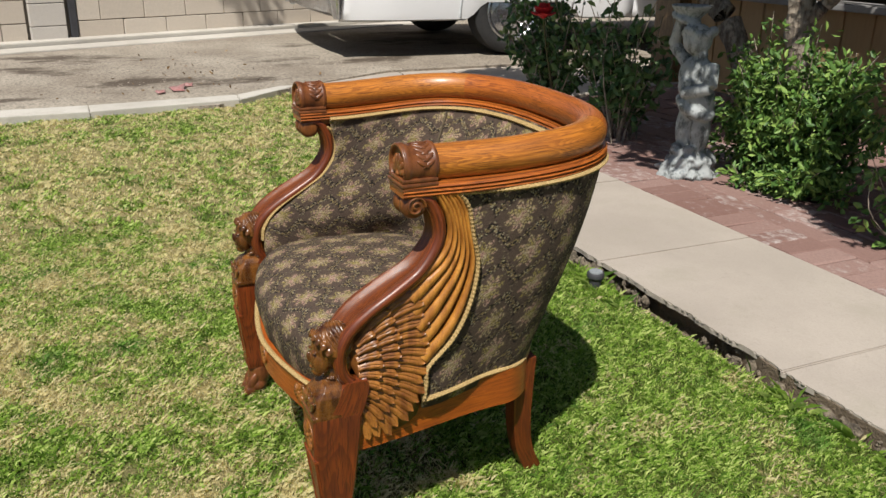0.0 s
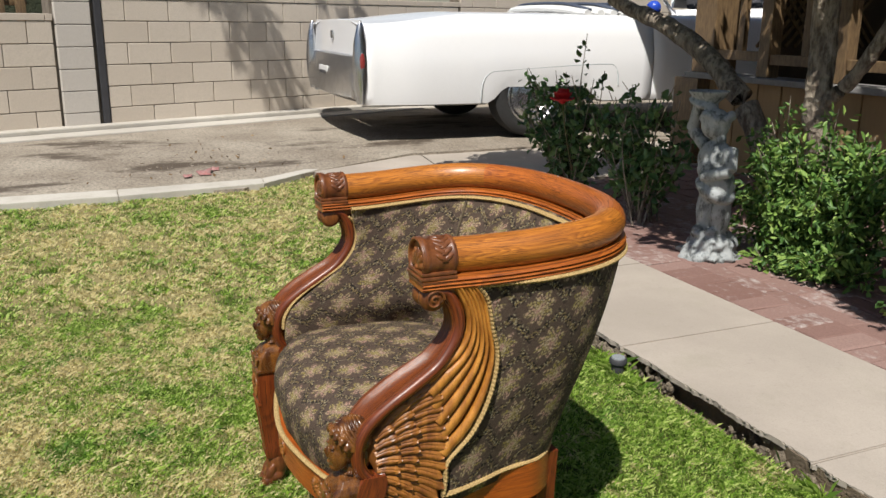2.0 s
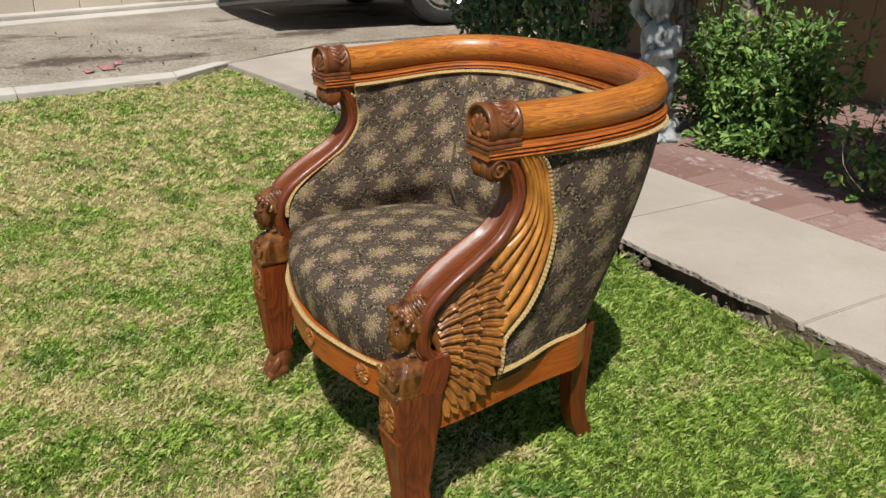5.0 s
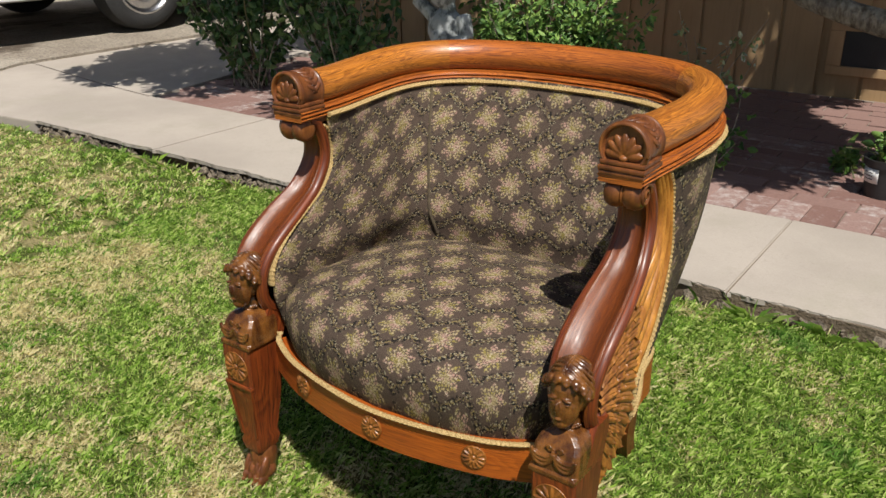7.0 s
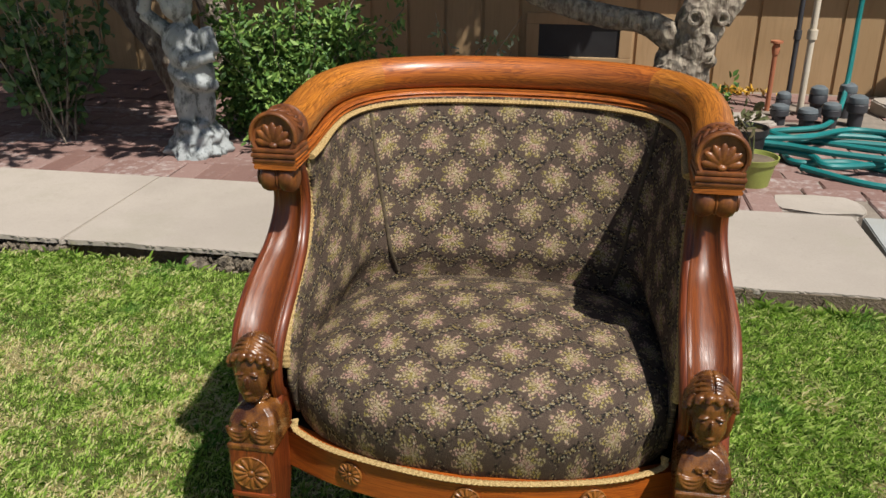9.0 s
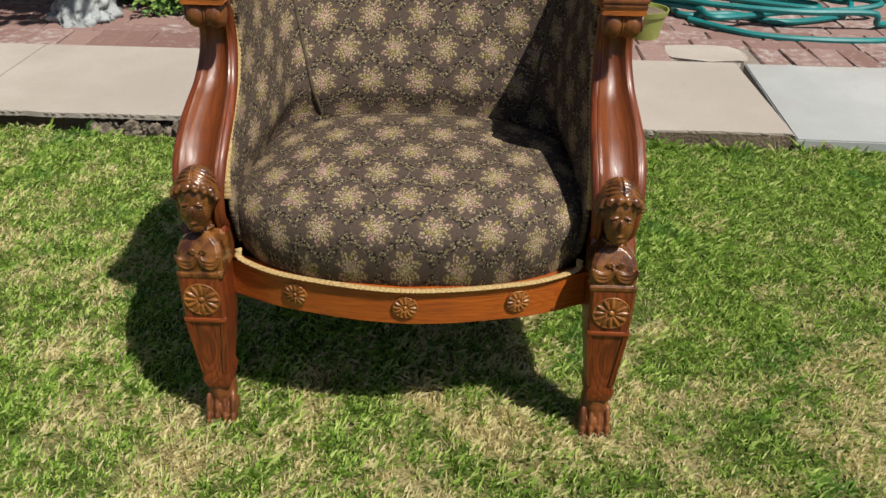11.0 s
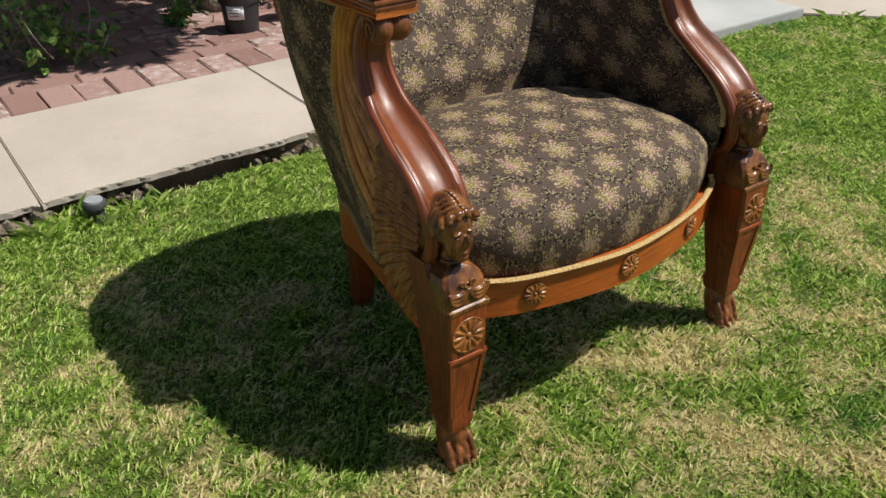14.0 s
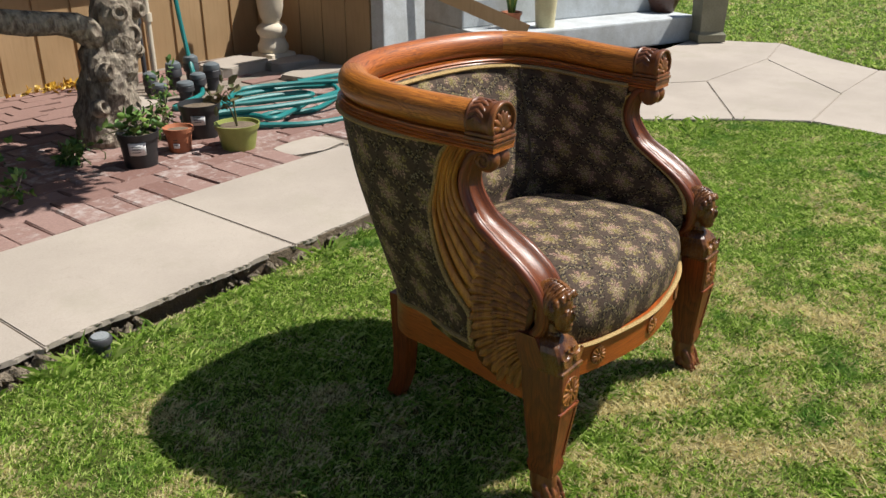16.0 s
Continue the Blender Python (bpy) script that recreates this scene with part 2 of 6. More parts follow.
def concrete(name, a, b):
    m = Nodes(name, 0.85, spec=0.3)
    p = m.position()
    big = m.noise(p, 1.3, 5, 0.6)
    fine = m.noise(p, 160, 4, 0.7)
    c = m.mix(m.steps(big, 0.35, 0.65), a, b)
    c = m.mix(m.steps(fine, 0.3, 0.75, 0.0, 0.22), c, tuple(0.6 * v for v in a))
    c = m.mix(m.steps(m.noise(p, 420, 2), 0.66, 0.74, 0.0, 0.5), c, tuple(0.45 * v for v in a))
    c = m.mix(m.steps(m.noise(p, 3.6, 6, 0.7), 0.50, 0.68, 0.0, 0.35), c, (0.30, 0.275, 0.21))
    c = m.mix(m.steps(m.noise(p, 34, 5, 0.75), 0.58, 0.72, 0.0, 0.28), c, tuple(0.62 * v for v in a))
    m.bump(m.math("ADD", fine, m.math("MULTIPLY", m.noise(p, 12, 3), 0.5)), 0.25, 0.003)
    return m.done(c)


def asphalt():
    m = Nodes("worn_asphalt", 0.9, spec=0.3)
    p = m.position()
    big = m.noise(p, 1.2, 5, 0.65)
    fine = m.voronoi(p, 90)
    c = m.mix(m.steps(big, 0.3, 0.7), (0.24, 0.20, 0.155), (0.38, 0.335, 0.27))
    c = m.mix(m.steps(m.noise(p, 48, 4, 0.75), 0.42, 0.68, 0.0, 0.7), c, (0.085, 0.072, 0.056))
    c = m.mix(m.steps(m.noise(m.scaled(p, (1, 0.45, 1)), 2.1, 5, 0.65), 0.53, 0.64, 0.0, 0.85), c, (0.06, 0.043, 0.03))
    c = m.mix(m.steps(m.noise(p, 26, 3), 0.64, 0.70, 0.0, 0.8), c, (0.42, 0.36, 0.29))
    m.bump(fine, 0.6, 0.006)
    return m.done(c)


def masonry(name, a, b, mottled=(0.45, 0.40, 0.38), wear=0.5, bump=0.5):
    """Bricks and blocks: each piece has its own tone."""
    m = Nodes(name, 0.9, spec=0.25)
    p = m.position()
    tone = m.random()
    f = m.noise(p, 130, 4, 0.7)
    c = m.mix(tone, a, b)
    worn = m.math("ADD", m.noise(p, 26, 5, 0.7), m.math("MULTIPLY", m.math("SUBTRACT", m.math("FRACT", m.math("MULTIPLY", tone, 7.3)), 0.5), 0.22))
    c = m.mix(m.steps(worn, 0.50, 0.80, 0.0, wear), c, mottled)
    c = m.mix(m.steps(f, 0.35, 0.75, 0.0, 0.35), c, tuple(0.5 * v for v in a))
    m.bump(m.math("ADD", f, m.noise(p, 40, 3)), bump, 0.004)
    return m.done(c)


def leaf(name, a, b, c3, gloss=0.42):
    m = Nodes(name, gloss, spec=0.4)
    r = m.island()
    c = m.ramp(r, (0.0, a), (0.55, b), (1.0, c3))
    c = m.mix(m.steps(m.noise(m.position(), 160, 2), 0.4, 0.7, 0.0, 0.35), c, tuple(0.5 * v for v in a))
    m.bsdf.inputs["Subsurface Weight"].default_value = 0.0
    return m.done(c)


def siding():
    m = Nodes("painted_siding", 0.75, spec=0.3)
    p = m.position()
    grain = m.noise(m.scaled(p, (60, 60, 5)), 1.0, 4, 0.6)
    c = m.mix(m.steps(m.noise(p, 2.4, 4), 0.3, 0.7), (0.36, 0.235, 0.12), (0.42, 0.28, 0.15))
    c = m.mix(m.steps(grain, 0.45, 0.75, 0.0, 0.3), c, (0.25, 0.155, 0.075))
    m.bump(grain, 0.35, 0.003)
    return m.done(c)


def bark():
    m = Nodes("gnarled_bark", 0.9, spec=0.2)
    p = m.position()
    f = m.noise(m.scaled(p, (34, 34, 12)), 1.0, 5, 0.7)
    c = m.mix(m.steps(f, 0.35, 0.65), (0.13, 0.10, 0.075), (0.42, 0.36, 0.28))
    c = m.mix(m.steps(m.noise(p, 9, 3), 0.5, 0.7, 0.0, 0.6), c, (0.20, 0.17, 0.14))
    m.bump(m.math("ADD", f, m.math("MULTIPLY", m.voronoi(p, 28), 0.8)), 0.9, 0.02)
    return m.done(c)


def plaster():
    """Weathered white paint with black grime."""
    m = Nodes("weathered_plaster", 0.7, spec=0.3)
    p = m.position()
    d = m.noise(m.scaled(p, (1, 1, 0.5)), 34, 5, 0.7)
    c = m.mix(m.steps(d, 0.48, 0.60, 0.0, 0.85), (0.29, 0.305, 0.30), (0.075, 0.083, 0.08))
    c = m.mix(m.steps(m.noise(p, 12, 4), 0.45, 0.65, 0.0, 0.5), c, (0.42, 0.45, 0.45))
    m.bump(d, 0.4, 0.004)
    return m.done(c)


SOIL, BLADE, ASPHALT = lawn_soil(), grass_blade(), asphalt()
CONCRETE = concrete("path_concrete", (0.35, 0.305, 0.258), (0.425, 0.372, 0.316))
GREY_CONCRETE = concrete("grey_concrete", (0.32, 0.33, 0.32), (0.41, 0.41, 0.39))
KERB = concrete("kerb_concrete", (0.44, 0.41, 0.36), (0.53, 0.50, 0.44))
RUBBLE = stained("broken_concrete", (0.30, 0.245, 0.175), (0.045, 0.034, 0.024), 40, 140, 0.95, 1.0, 0.01)
EARTH = stained("dry_earth", (0.20, 0.15, 0.10), (0.12, 0.09, 0.06), 7, 120, 0.95, 0.8, 0.008)
BRICK = masonry("red_brick", (0.20, 0.112, 0.092), (0.30, 0.196, 0.168), (0.50, 0.455, 0.425), 0.75)
BLOCK = masonry("concrete_block", (0.53, 0.46, 0.38), (0.60, 0.53, 0.445), (0.47, 0.41, 0.34), 0.35, 0.3)
MORTAR = stained("mortar", (0.13, 0.11, 0.09), (0.19, 0.165, 0.13), 20, 160, 0.95, 0.6)
SAND = stained("joint_sand", (0.27, 0.225, 0.18), (0.20, 0.165, 0.13), 20, 160, 0.95, 0.6)
SIDING, BARK, PLASTER = siding(), bark(), plaster()
SHRUB = leaf("shrub_leaf", (0.034, 0.090, 0.015), (0.105, 0.205, 0.036), (0.25, 0.36, 0.08), 0.55)
ROSE_LEAF = leaf("rose_leaf", (0.042, 0.100, 0.029), (0.090, 0.172, 0.050), (0.16, 0.24, 0.08))
CROWN_LEAF = leaf("crown_leaf", (0.03, 0.07, 0.015), (0.06, 0.12, 0.025), (0.10, 0.17, 0.04))
ROSE_RED = stained("rose_petal", (0.55, 0.012, 0.02), (0.40, 0.006, 0.012), 60, 300, 0.6, 0.2)
TIMBER = carved("porch_timber", (0.215, 0.138, 0.066), (0.12, 0.075, 0.038), 0.6)
GREY_PAINT = stained("peeling_blue_paint", (0.56, 0.60, 0.62), (0.42, 0.44, 0.44), 7, 80, 0.7, 0.4, 0.003, speck=0.5)
WHITE_PAINT = stained("white_car_paint", (0.90, 0.90, 0.90), (0.88, 0.88, 0.89), 1.5, 300, 0.14, 0.0, spec=0.6)
CHROME = stained("chrome", (0.62, 0.63, 0.65), (0.50, 0.51, 0.54), 12, 200, 0.26, 0.02, metal=1.0)
RUBBER = stained("tyre_rubber", (0.022, 0.022, 0.022), (0.032, 0.031, 0.03), 9, 120, 0.8, 0.2)
BLACK = stained("black_plastic", (0.018, 0.018, 0.019), (0.026, 0.026, 0.027), 9, 150, 0.45, 0.15)
RED_LENS = stained("red_lens", (0.30, 0.05, 0.045), (0.22, 0.03, 0.03), 9, 150, 0.2, 0.0)
DARK = stained("dark_trim", (0.05, 0.05, 0.055), (0.035, 0.035, 0.04), 9, 150, 0.6, 0.2)
TERRACOTTA = stained("terracotta", (0.44, 0.16, 0.075), (0.36, 0.12, 0.055), 18, 180, 0.8, 0.3)
GREEN_POT = stained("green_glaze", (0.28, 0.31, 0.075), (0.24, 0.27, 0.06), 14, 160, 0.4, 0.1)
PAPER = stained("paper_label", (0.74, 0.74, 0.72), (0.70, 0.70, 0.68), 20, 200, 0.7, 0.05)
HOSE = stained("teal_hose", (0.008, 0.16, 0.155), (0.012, 0.21, 0.20), 12, 200, 0.4, 0.1)
CREAM = stained("cream_stone", (0.60, 0.52, 0.40), (0.66, 0.58, 0.46), 10, 150, 0.7, 0.2)
STRAP = stained("yellow_green_strap", (0.30, 0.34, 0.06), (0.42, 0.42, 0.10), 20, 120, 0.5, 0.2)
STALK = stained("green_stalk", (0.09, 0.11, 0.035), (0.13, 0.10, 0.05), 30, 200, 0.7, 0.4)

# ---- mesh helpers ----
def finish(name, mesh, material, parent=None, label="", smooth=True):
    mesh.materials.append(material)
    if smooth:
        mesh.polygons.foreach_set("use_smooth", [True] * len(mesh.polygons))
        mesh.set_sharp_from_angle(angle=radians(42))
    ob = new(name, mesh)
    ob.parent = parent
    return tagged(ob, label)


def part(name, bm, material, parent=None, label="", smooth=True):
    """One mesh object from a bmesh, under a thing or a part."""
    mesh = bpy.data.meshes.new(name)
    bm.normal_update()
    bm.to_mesh(mesh)
    bm.free()
    return finish(name, mesh, material, parent, label, smooth)


def thing(name, label, category, group="", kind="", at=(0, 0, 0)):
    ob = new(name)
    ob.location = at
    ob.empty_display_size = 0.1
    return tagged(ob, label, category, group, kind)


def patch(bm, grid, loop_u=False, loop_v=False, uv=None, cap=False):
    """Faces over a grid of points, into bm. uv: a function of (i, j)."""
    n, m = len(grid), len(grid[0])
    layer = bm.loops.layers.uv.verify()
    vs = [[bm.verts.new(p) for p in row] for row in grid]
    for i in range(n if loop_u else n - 1):
        for j in range(m if loop_v else m - 1):
            a, b = (i + 1) % n, (j + 1) % m
            f = bm.faces.new((vs[i][j], vs[a][j], vs[a][b], vs[i][b]))
            if uv:
                for lp, (k, l) in zip(f.loops, ((i, j), (i + 1, j), (i + 1, j + 1), (i, j + 1))):
                    lp[layer].uv = uv(k, l)
    if cap:
        for row in ((vs[0], vs[-1]) if loop_v else ()):
            f = bm.faces.new(row)
            if uv:
                for lp in f.loops:
                    lp[layer].uv = (lp.vert.co.x, lp.vert.co.y + lp.vert.co.z)
    return vs


def lengths(points):
    out = [0.0]
    for a, b in zip(points, points[1:]):
        out.append(out[-1] + (Vector(b) - Vector(a)).length)
    return out


def sweep(bm, points, profile, side=None, closed=True, cap=True, scale=None):
    """A profile of (across, up) pairs carried along points. side: the fixed across axis, or None for level curves."""
    pts = [Vector(p) for p in points]
    run = lengths(pts)
    edge = lengths([(a, b, 0) for a, b in profile] + ([(*profile[0], 0)] if closed else []))
    rows = []
    for i, p in enumerate(pts):
        t = (pts[min(i + 1, len(pts) - 1)] - pts[max(i - 1, 0)]).normalized()
        if side is not None:
            x = Vector(side)
            x = (x - t * x.dot(t)).normalized()
            z = x.cross(t)
        else:
            x = t.cross(Vector((0, 0, 1))).normalized()
            z = x.cross(t)
        k = scale(i / (len(pts) - 1)) if scale else 1.0
        kx, kz = k if isinstance(k, tuple) else (k, k)
        rows.append([p + x * (a * kx) + z * (b * kz) for a, b in profile])
    return patch(bm, rows, loop_v=closed, uv=lambda i, j: (run[i], edge[j]), cap=cap and closed)


def round_profile(r, n=12, squash=1.0):
    return [(r * math.cos(2 * math.pi * k / n), r * squash * math.sin(2 * math.pi * k / n)) for k in range(n)]


def spline(points, n):
    """n points evenly along a smooth curve through the given ones."""
    p = [Vector(q) for q in points]
    p = [2 * p[0] - p[1]] + p + [2 * p[-1] - p[-2]]
    fine = []
    for i in range(1, len(p) - 2):
        for k in range(24):
            t = k / 24
            a, b, c, d = p[i - 1], p[i], p[i + 1], p[i + 2]
            fine.append(0.5 * ((2 * b) + (c - a) * t + (2 * a - 5 * b + 4 * c - d) * t * t + (3 * b - a - 3 * c + d) * t ** 3))
    fine.append(p[-2])
    run = lengths(fine)
    out, k = [], 0
    for i in range(n):
        want = run[-1] * i / (n - 1)
        while k < len(run) - 2 and run[k + 1] < want:
            k += 1
        t = (want - run[k]) / max(run[k + 1] - run[k], 1e-9)
        out.append(fine[k].lerp(fine[k + 1], min(max(t, 0), 1)))
    return out


def box(bm, lo, hi, bevel=0.0, turn=None):
    """A box from corner to corner, with bevelled edges."""
    made = bmesh.ops.create_cube(bm, size=1.0)["verts"]
    c = [(a + b) / 2 for a, b in zip(lo, hi)]
    m = Matrix.Translation(c) @ Matrix.Diagonal([max(b - a, 1e-4) for a, b in zip(lo, hi)] + [1])
    bmesh.ops.transform(bm, matrix=(turn @ m) if turn else m, verts=made)
    if bevel:
        edges = list({e for v in made for e in v.link_edges})
        bmesh.ops.bevel(bm, geom=edges, offset=bevel, segments=2, affect="EDGES", profile=0.6)


def ball(bm, centre, radii, turn=None, u=14, v=9):
    made = bmesh.ops.create_uvsphere(bm, u_segments=u, v_segments=v, radius=1.0)["verts"]
    m = Matrix.Translation(centre) @ (turn or Matrix.Identity(4)) @ Matrix.Diagonal((*radii, 1))
    bmesh.ops.transform(bm, matrix=m, verts=made)
    return made


def turned(bm, profile, n=24, at=(0, 0, 0), m=None):
    """A lathe form from (radius, height) pairs."""
    rows = []
    for r, z in profile:
        ring = []
        for k in range(n):
            a = 2 * math.pi * k / n
            p = Vector((at[0] + r * math.cos(a), at[1] + r * math.sin(a), at[2] + z))
            ring.append(m @ p if m else p)
        rows.append(ring)
    patch(bm, rows, loop_v=True, uv=lambda i, j: (profile[min(i, len(profile) - 1)][1], j * 0.02), cap=True)


def slab(bm, outline, z0, z1, bevel=0.0):
    """A flat prism over an outline; z1 a number or a function of (x, y)."""
    top = z1 if callable(z1) else (lambda x, y: z1)
    vs = [bm.verts.new((x, y, z0)) for x, y in outline]
    ws = [bm.verts.new((x, y, top(x, y))) for x, y in outline]
    bm.faces.new(ws)
    n = len(vs)
    for i in range(n):
        bm.faces.new((vs[i], vs[(i + 1) % n], ws[(i + 1) % n], ws[i]))
    if bevel:
        edges = [e for e in bm.edges if e.verts[0] in ws and e.verts[1] in ws]
        bmesh.ops.bevel(bm, geom=edges, offset=bevel, segments=2, affect="EDGES")


# ---- the setting ----
def drive_height(x, y):
    return 0.02 + 0.08 * min(max((-3.6 - x) / 2.2, 0.0), 1.0)


def setting(name, bm, material, label, smooth=False, category=""):
    ob = part(name, bm, material, smooth=smooth)
    return tagged(ob, label, category or name.split("_")[0], kind="structure")


bm = bmesh.new()
bmesh.ops.create_grid(bm, x_segments=2, y_segments=2, size=400)
bmesh.ops.translate(bm, verts=bm.verts, vec=(0, 0, -0.06))
setting("ground", bm, EARTH, "dry bare earth reaching to the horizon")

# lawn, a slightly uneven sheet
LAWN = [(-3.58, -7), (3.1, -7), (2.85, -2.2), (2.66, -0.6), (2.74, 0.05), (2.56, 0.40), (2.2, 0.80), (1.2, 0.838), *[(0.1 - 0.1 * k, 0.815 + 0.03 * noise.noise(Vector((0.31 * k, 2.0, 0.5)))) for k in range(31)], (-3.2, 0.82), (-3.95, 0.79), (-4.05, 0.70), (-3.73, 0.3), (-3.62, -0.9)]
bm = bmesh.new()
slab(bm, LAWN, -0.06, 0.0)
setting("lawn_ground", bm, SOIL, "thin lawn soil with dry thatch", category="lawn")
FAR_LAWN = [(4.62, 1.5), (4.84, 0.95), (4.45, 0.50), (4.30, 0.05), (4.6, -1.5), (5.1, -8), (30, -8), (30, 20), (4.62, 20)]
bm = bmesh.new()
slab(bm, FAR_LAWN, -0.06, 0.0)
setting("lawn_far", bm, SOIL, "second lawn beyond the front walk", category="lawn")

# driveway, kerb and apron
bm = bmesh.new()
slab(bm, [(-3.7, -12), (-3.7, 0.2), (-4.1, 0.8), (-4.5, 1.6), (-4.7, 14), (-12, 14), (-5.4, -3.5), (-4.0, -12)], -0.06, drive_height)
setting("driveway", bm, ASPHALT, "worn sandy grey asphalt driveway with oil stains")


def joined_slabs(name, outlines, material, label, z=0.03, crack=0.0022, low=-0.05):
    """Concrete slabs with open joints, each a piece of its own."""
    holder = thing(name, label, "pavement", kind="structure")
    for outline in outlines:
        b = bmesh.new()
        c = Vector((sum(p[0] for p in outline), sum(p[1] for p in outline))) / len(outline)
        shrunk = []
        for p in outline:
            d = Vector(p) - c
            shrunk.append(c + d * (1 - crack / max(d.length, 0.1)))
        slab(b, [(q.x, q.y) for q in shrunk], low, z, 0.0035)
        part("slab", b, material, holder, smooth=False)
    return holder


Y0, Y1 = 0.850, 1.49
JOINTS = [-3.05, -2.18, -1.395, -0.62, 0.16, 1.005]


def worn_edge(a, b, y):
    """A crumbled line from a to b."""
    n = max(int((b - a) / 0.01), 2)
    return [(a + (b - a) * k / n, y + (0.010 * noise.noise(Vector((a + (b - a) * k / n, 0, 0)) * 7) + 0.007 * noise.noise(Vector((a + (b - a) * k / n, 4, 0)) * 24) + 0.003 * noise.noise(Vector((k * 0.9, a, 3))) + 0.010 if 0 < k < n else 0.0)) for k in range(n + 1)]


joined_slabs("path", [worn_edge(a, b, Y0) + [(b, Y1), (a, Y1)] for a, b in zip(JOINTS, JOINTS[1:])], CONCRETE, "narrow warm grey concrete garden path with broken edge", 0.042, low=0.027)
bm = bmesh.new()
slab(bm, [(-3.05, 0.89), (-0.05, 0.89), (0.1, 0.857), (1.0, 0.857), (1.0, 1.49), (-3.05, 1.49)], -0.05, 0.036)
setting("path_bed", bm, EARTH, "dark earth under the undercut path", category="earth")
joined_slabs("apron", [
    [(-3.05, 0.85), (-3.05, 1.49), (-3.6, 1.55), (-4.92, 1.75), (-4.75, 1.38), (-4.38, 1.0), (-4.08, 0.74)],
    [(-3.05, 1.50), (-3.4, 3.3), (-5.05, 3.3), (-5.03, 2.5), (-4.92, 1.76), (-3.6, 1.56)],
    [(-3.4, 3.3), (-3.6, 9.0), (-5.1, 9.0), (-5.05, 3.3)]], CONCRETE, "pale concrete apron between path and driveway", 0.036)
joined_slabs("kerb", [
    [(-3.59, -7), (-3.60, -2.6), (-3.82, -2.6), (-3.82, -7)],
    [(-3.60, -2.6), (-3.63, -0.52), (-3.84, -0.52), (-3.82, -2.6)],
    [(-3.63, -0.52), (-3.74, 0.34), (-3.92, 0.36), (-3.84, -0.52)],
    [(-3.74, 0.34), (-4.07, 0.73), (-4.38, 1.0), (-3.92, 0.36)]], KERB, "pale concrete kerb along the lawn", 0.04)
joined_slabs("front_walk", [
    [(1.005, 0.842), (2.22, 0.82), (2.3, 1.53), (1.04, 1.51)]], GREY_CONCRETE, "newer smooth grey concrete slab joining the path", 0.032)
joined_slabs("entrance_walk", [
    [(2.22, 0.82), (2.56, 0.42), (3.29, 0.86), (2.6, 1.43), (2.3, 1.53)],
    [(2.6, 1.43), (3.29, 0.86), (4.17, 0.82), (4.84, 0.95), (4.62, 1.5), (4.3, 1.5)],
    [(2.56, 0.42), (2.75, 0.12), (3.44, 0.17), (4.17, 0.82), (3.29, 0.86)],
    [(3.44, 0.17), (4.25, 0.17), (4.45, 0.5), (4.84, 0.95), (4.17, 0.82)],
    [(2.75, 0.12), (2.66, -0.6), (2.85, -2.2), (4.6, -2.2), (4.25, 0.17), (3.44, 0.17)],
    [(2.85, -2.2), (3.1, -7), (5.0, -7), (4.6, -2.2)]], CONCRETE, "wide pale concrete walk with cracked joints", 0.012)
bm = bmesh.new()
slab(bm, [(2.26, 0.84), (2.58, 0.44), (2.77, 0.12), (2.68, -0.6), (2.87, -2.2), (3.12, -6.9), (4.95, -6.9), (4.57, -2.2), (4.23, 0.19), (4.43, 0.52), (4.80, 0.96), (4.58, 1.48), (2.32, 1.51)], -0.05, 0.006)
setting("walk_bed", bm, SAND, "sandy bed under the entrance walk", category="pavement")
bm = bmesh.new()
slab(bm, [(-3.05, 1.50), (2.4, 1.54), (2.4, 3.6), (-3.4, 3.6)], -0.06, 0.0235)
setting("paving_bed", bm, SAND, "sandy mortar bed under the brick paving", category="paving")

# low porch wall of grooved siding, with a ledge
bm = bmesh.new()
box(bm, (-3.62, 3.542, 0.0), (2.3, 3.64, 0.648))
porch_wall = setting("wall_porch", bm, SIDING, "low porch wall of grooved tan painted siding", category="wall")
board = bmesh.new()
box(board, (0.005, 3.53, 0.0), (0.198, 3.58, 0.65), 0.003)
board = part("board", board, SIDING, porch_wall, smooth=False)
for k in range(1, 28):
    again = new("board", board.data)
    again.parent = porch_wall
    again.location.x = -3.62 + 0.2105 * k
board.location.x = -3.62
bm = bmesh.new()
box(bm, (-3.66, 3.44, 0.65), (2.32, 3.70, 0.69), 0.008)
setting("trim_ledge", bm, stained("ledge_paint", (0.30, 0.29, 0.28), (0.22, 0.21, 0.2), 8, 90, 0.8, 0.3), "weathered grey ledge on the porch wall", category="ledge")

# ---- the tub chair ----
chair = thing("armchair", "carved oak tub armchair with dark floral brocade and winged figures", "armchair")


def smooth01(t):
    t = min(max(t, 0.0), 1.0)
    return t * t * (3 - 2 * t)


def tub(a, b, y0, front, front_x, e, z, straight=10, arc=44):
    """A U-shaped curve, open to the front, from its left end round the back to its right end. z: a function of y."""
    left = [(-(front_x + (a - front_x) * smooth01(k / straight)), front + (y0 - front) * k / straight) for k in range(straight)]
    bow = []
    for k in range(arc + 1):
        t = math.pi * k / arc
        c, s = math.cos(t), math.sin(t)
        bow.append((-a * math.copysign(abs(c) ** (2 / e), c), y0 + b * abs(s) ** (2 / e)))
    flat = left + bow + [(-x, y) for x, y in reversed(left)]
    return [Vector((x, y, z(y))) for x, y in flat]


def rail_height(y):
    return 0.683 + 0.013 * smooth01((y + 0.12) / 0.33)


RAIL = dict(a=0.303, b=0.232, y0=0.02, front_x=0.292, e=2.45)

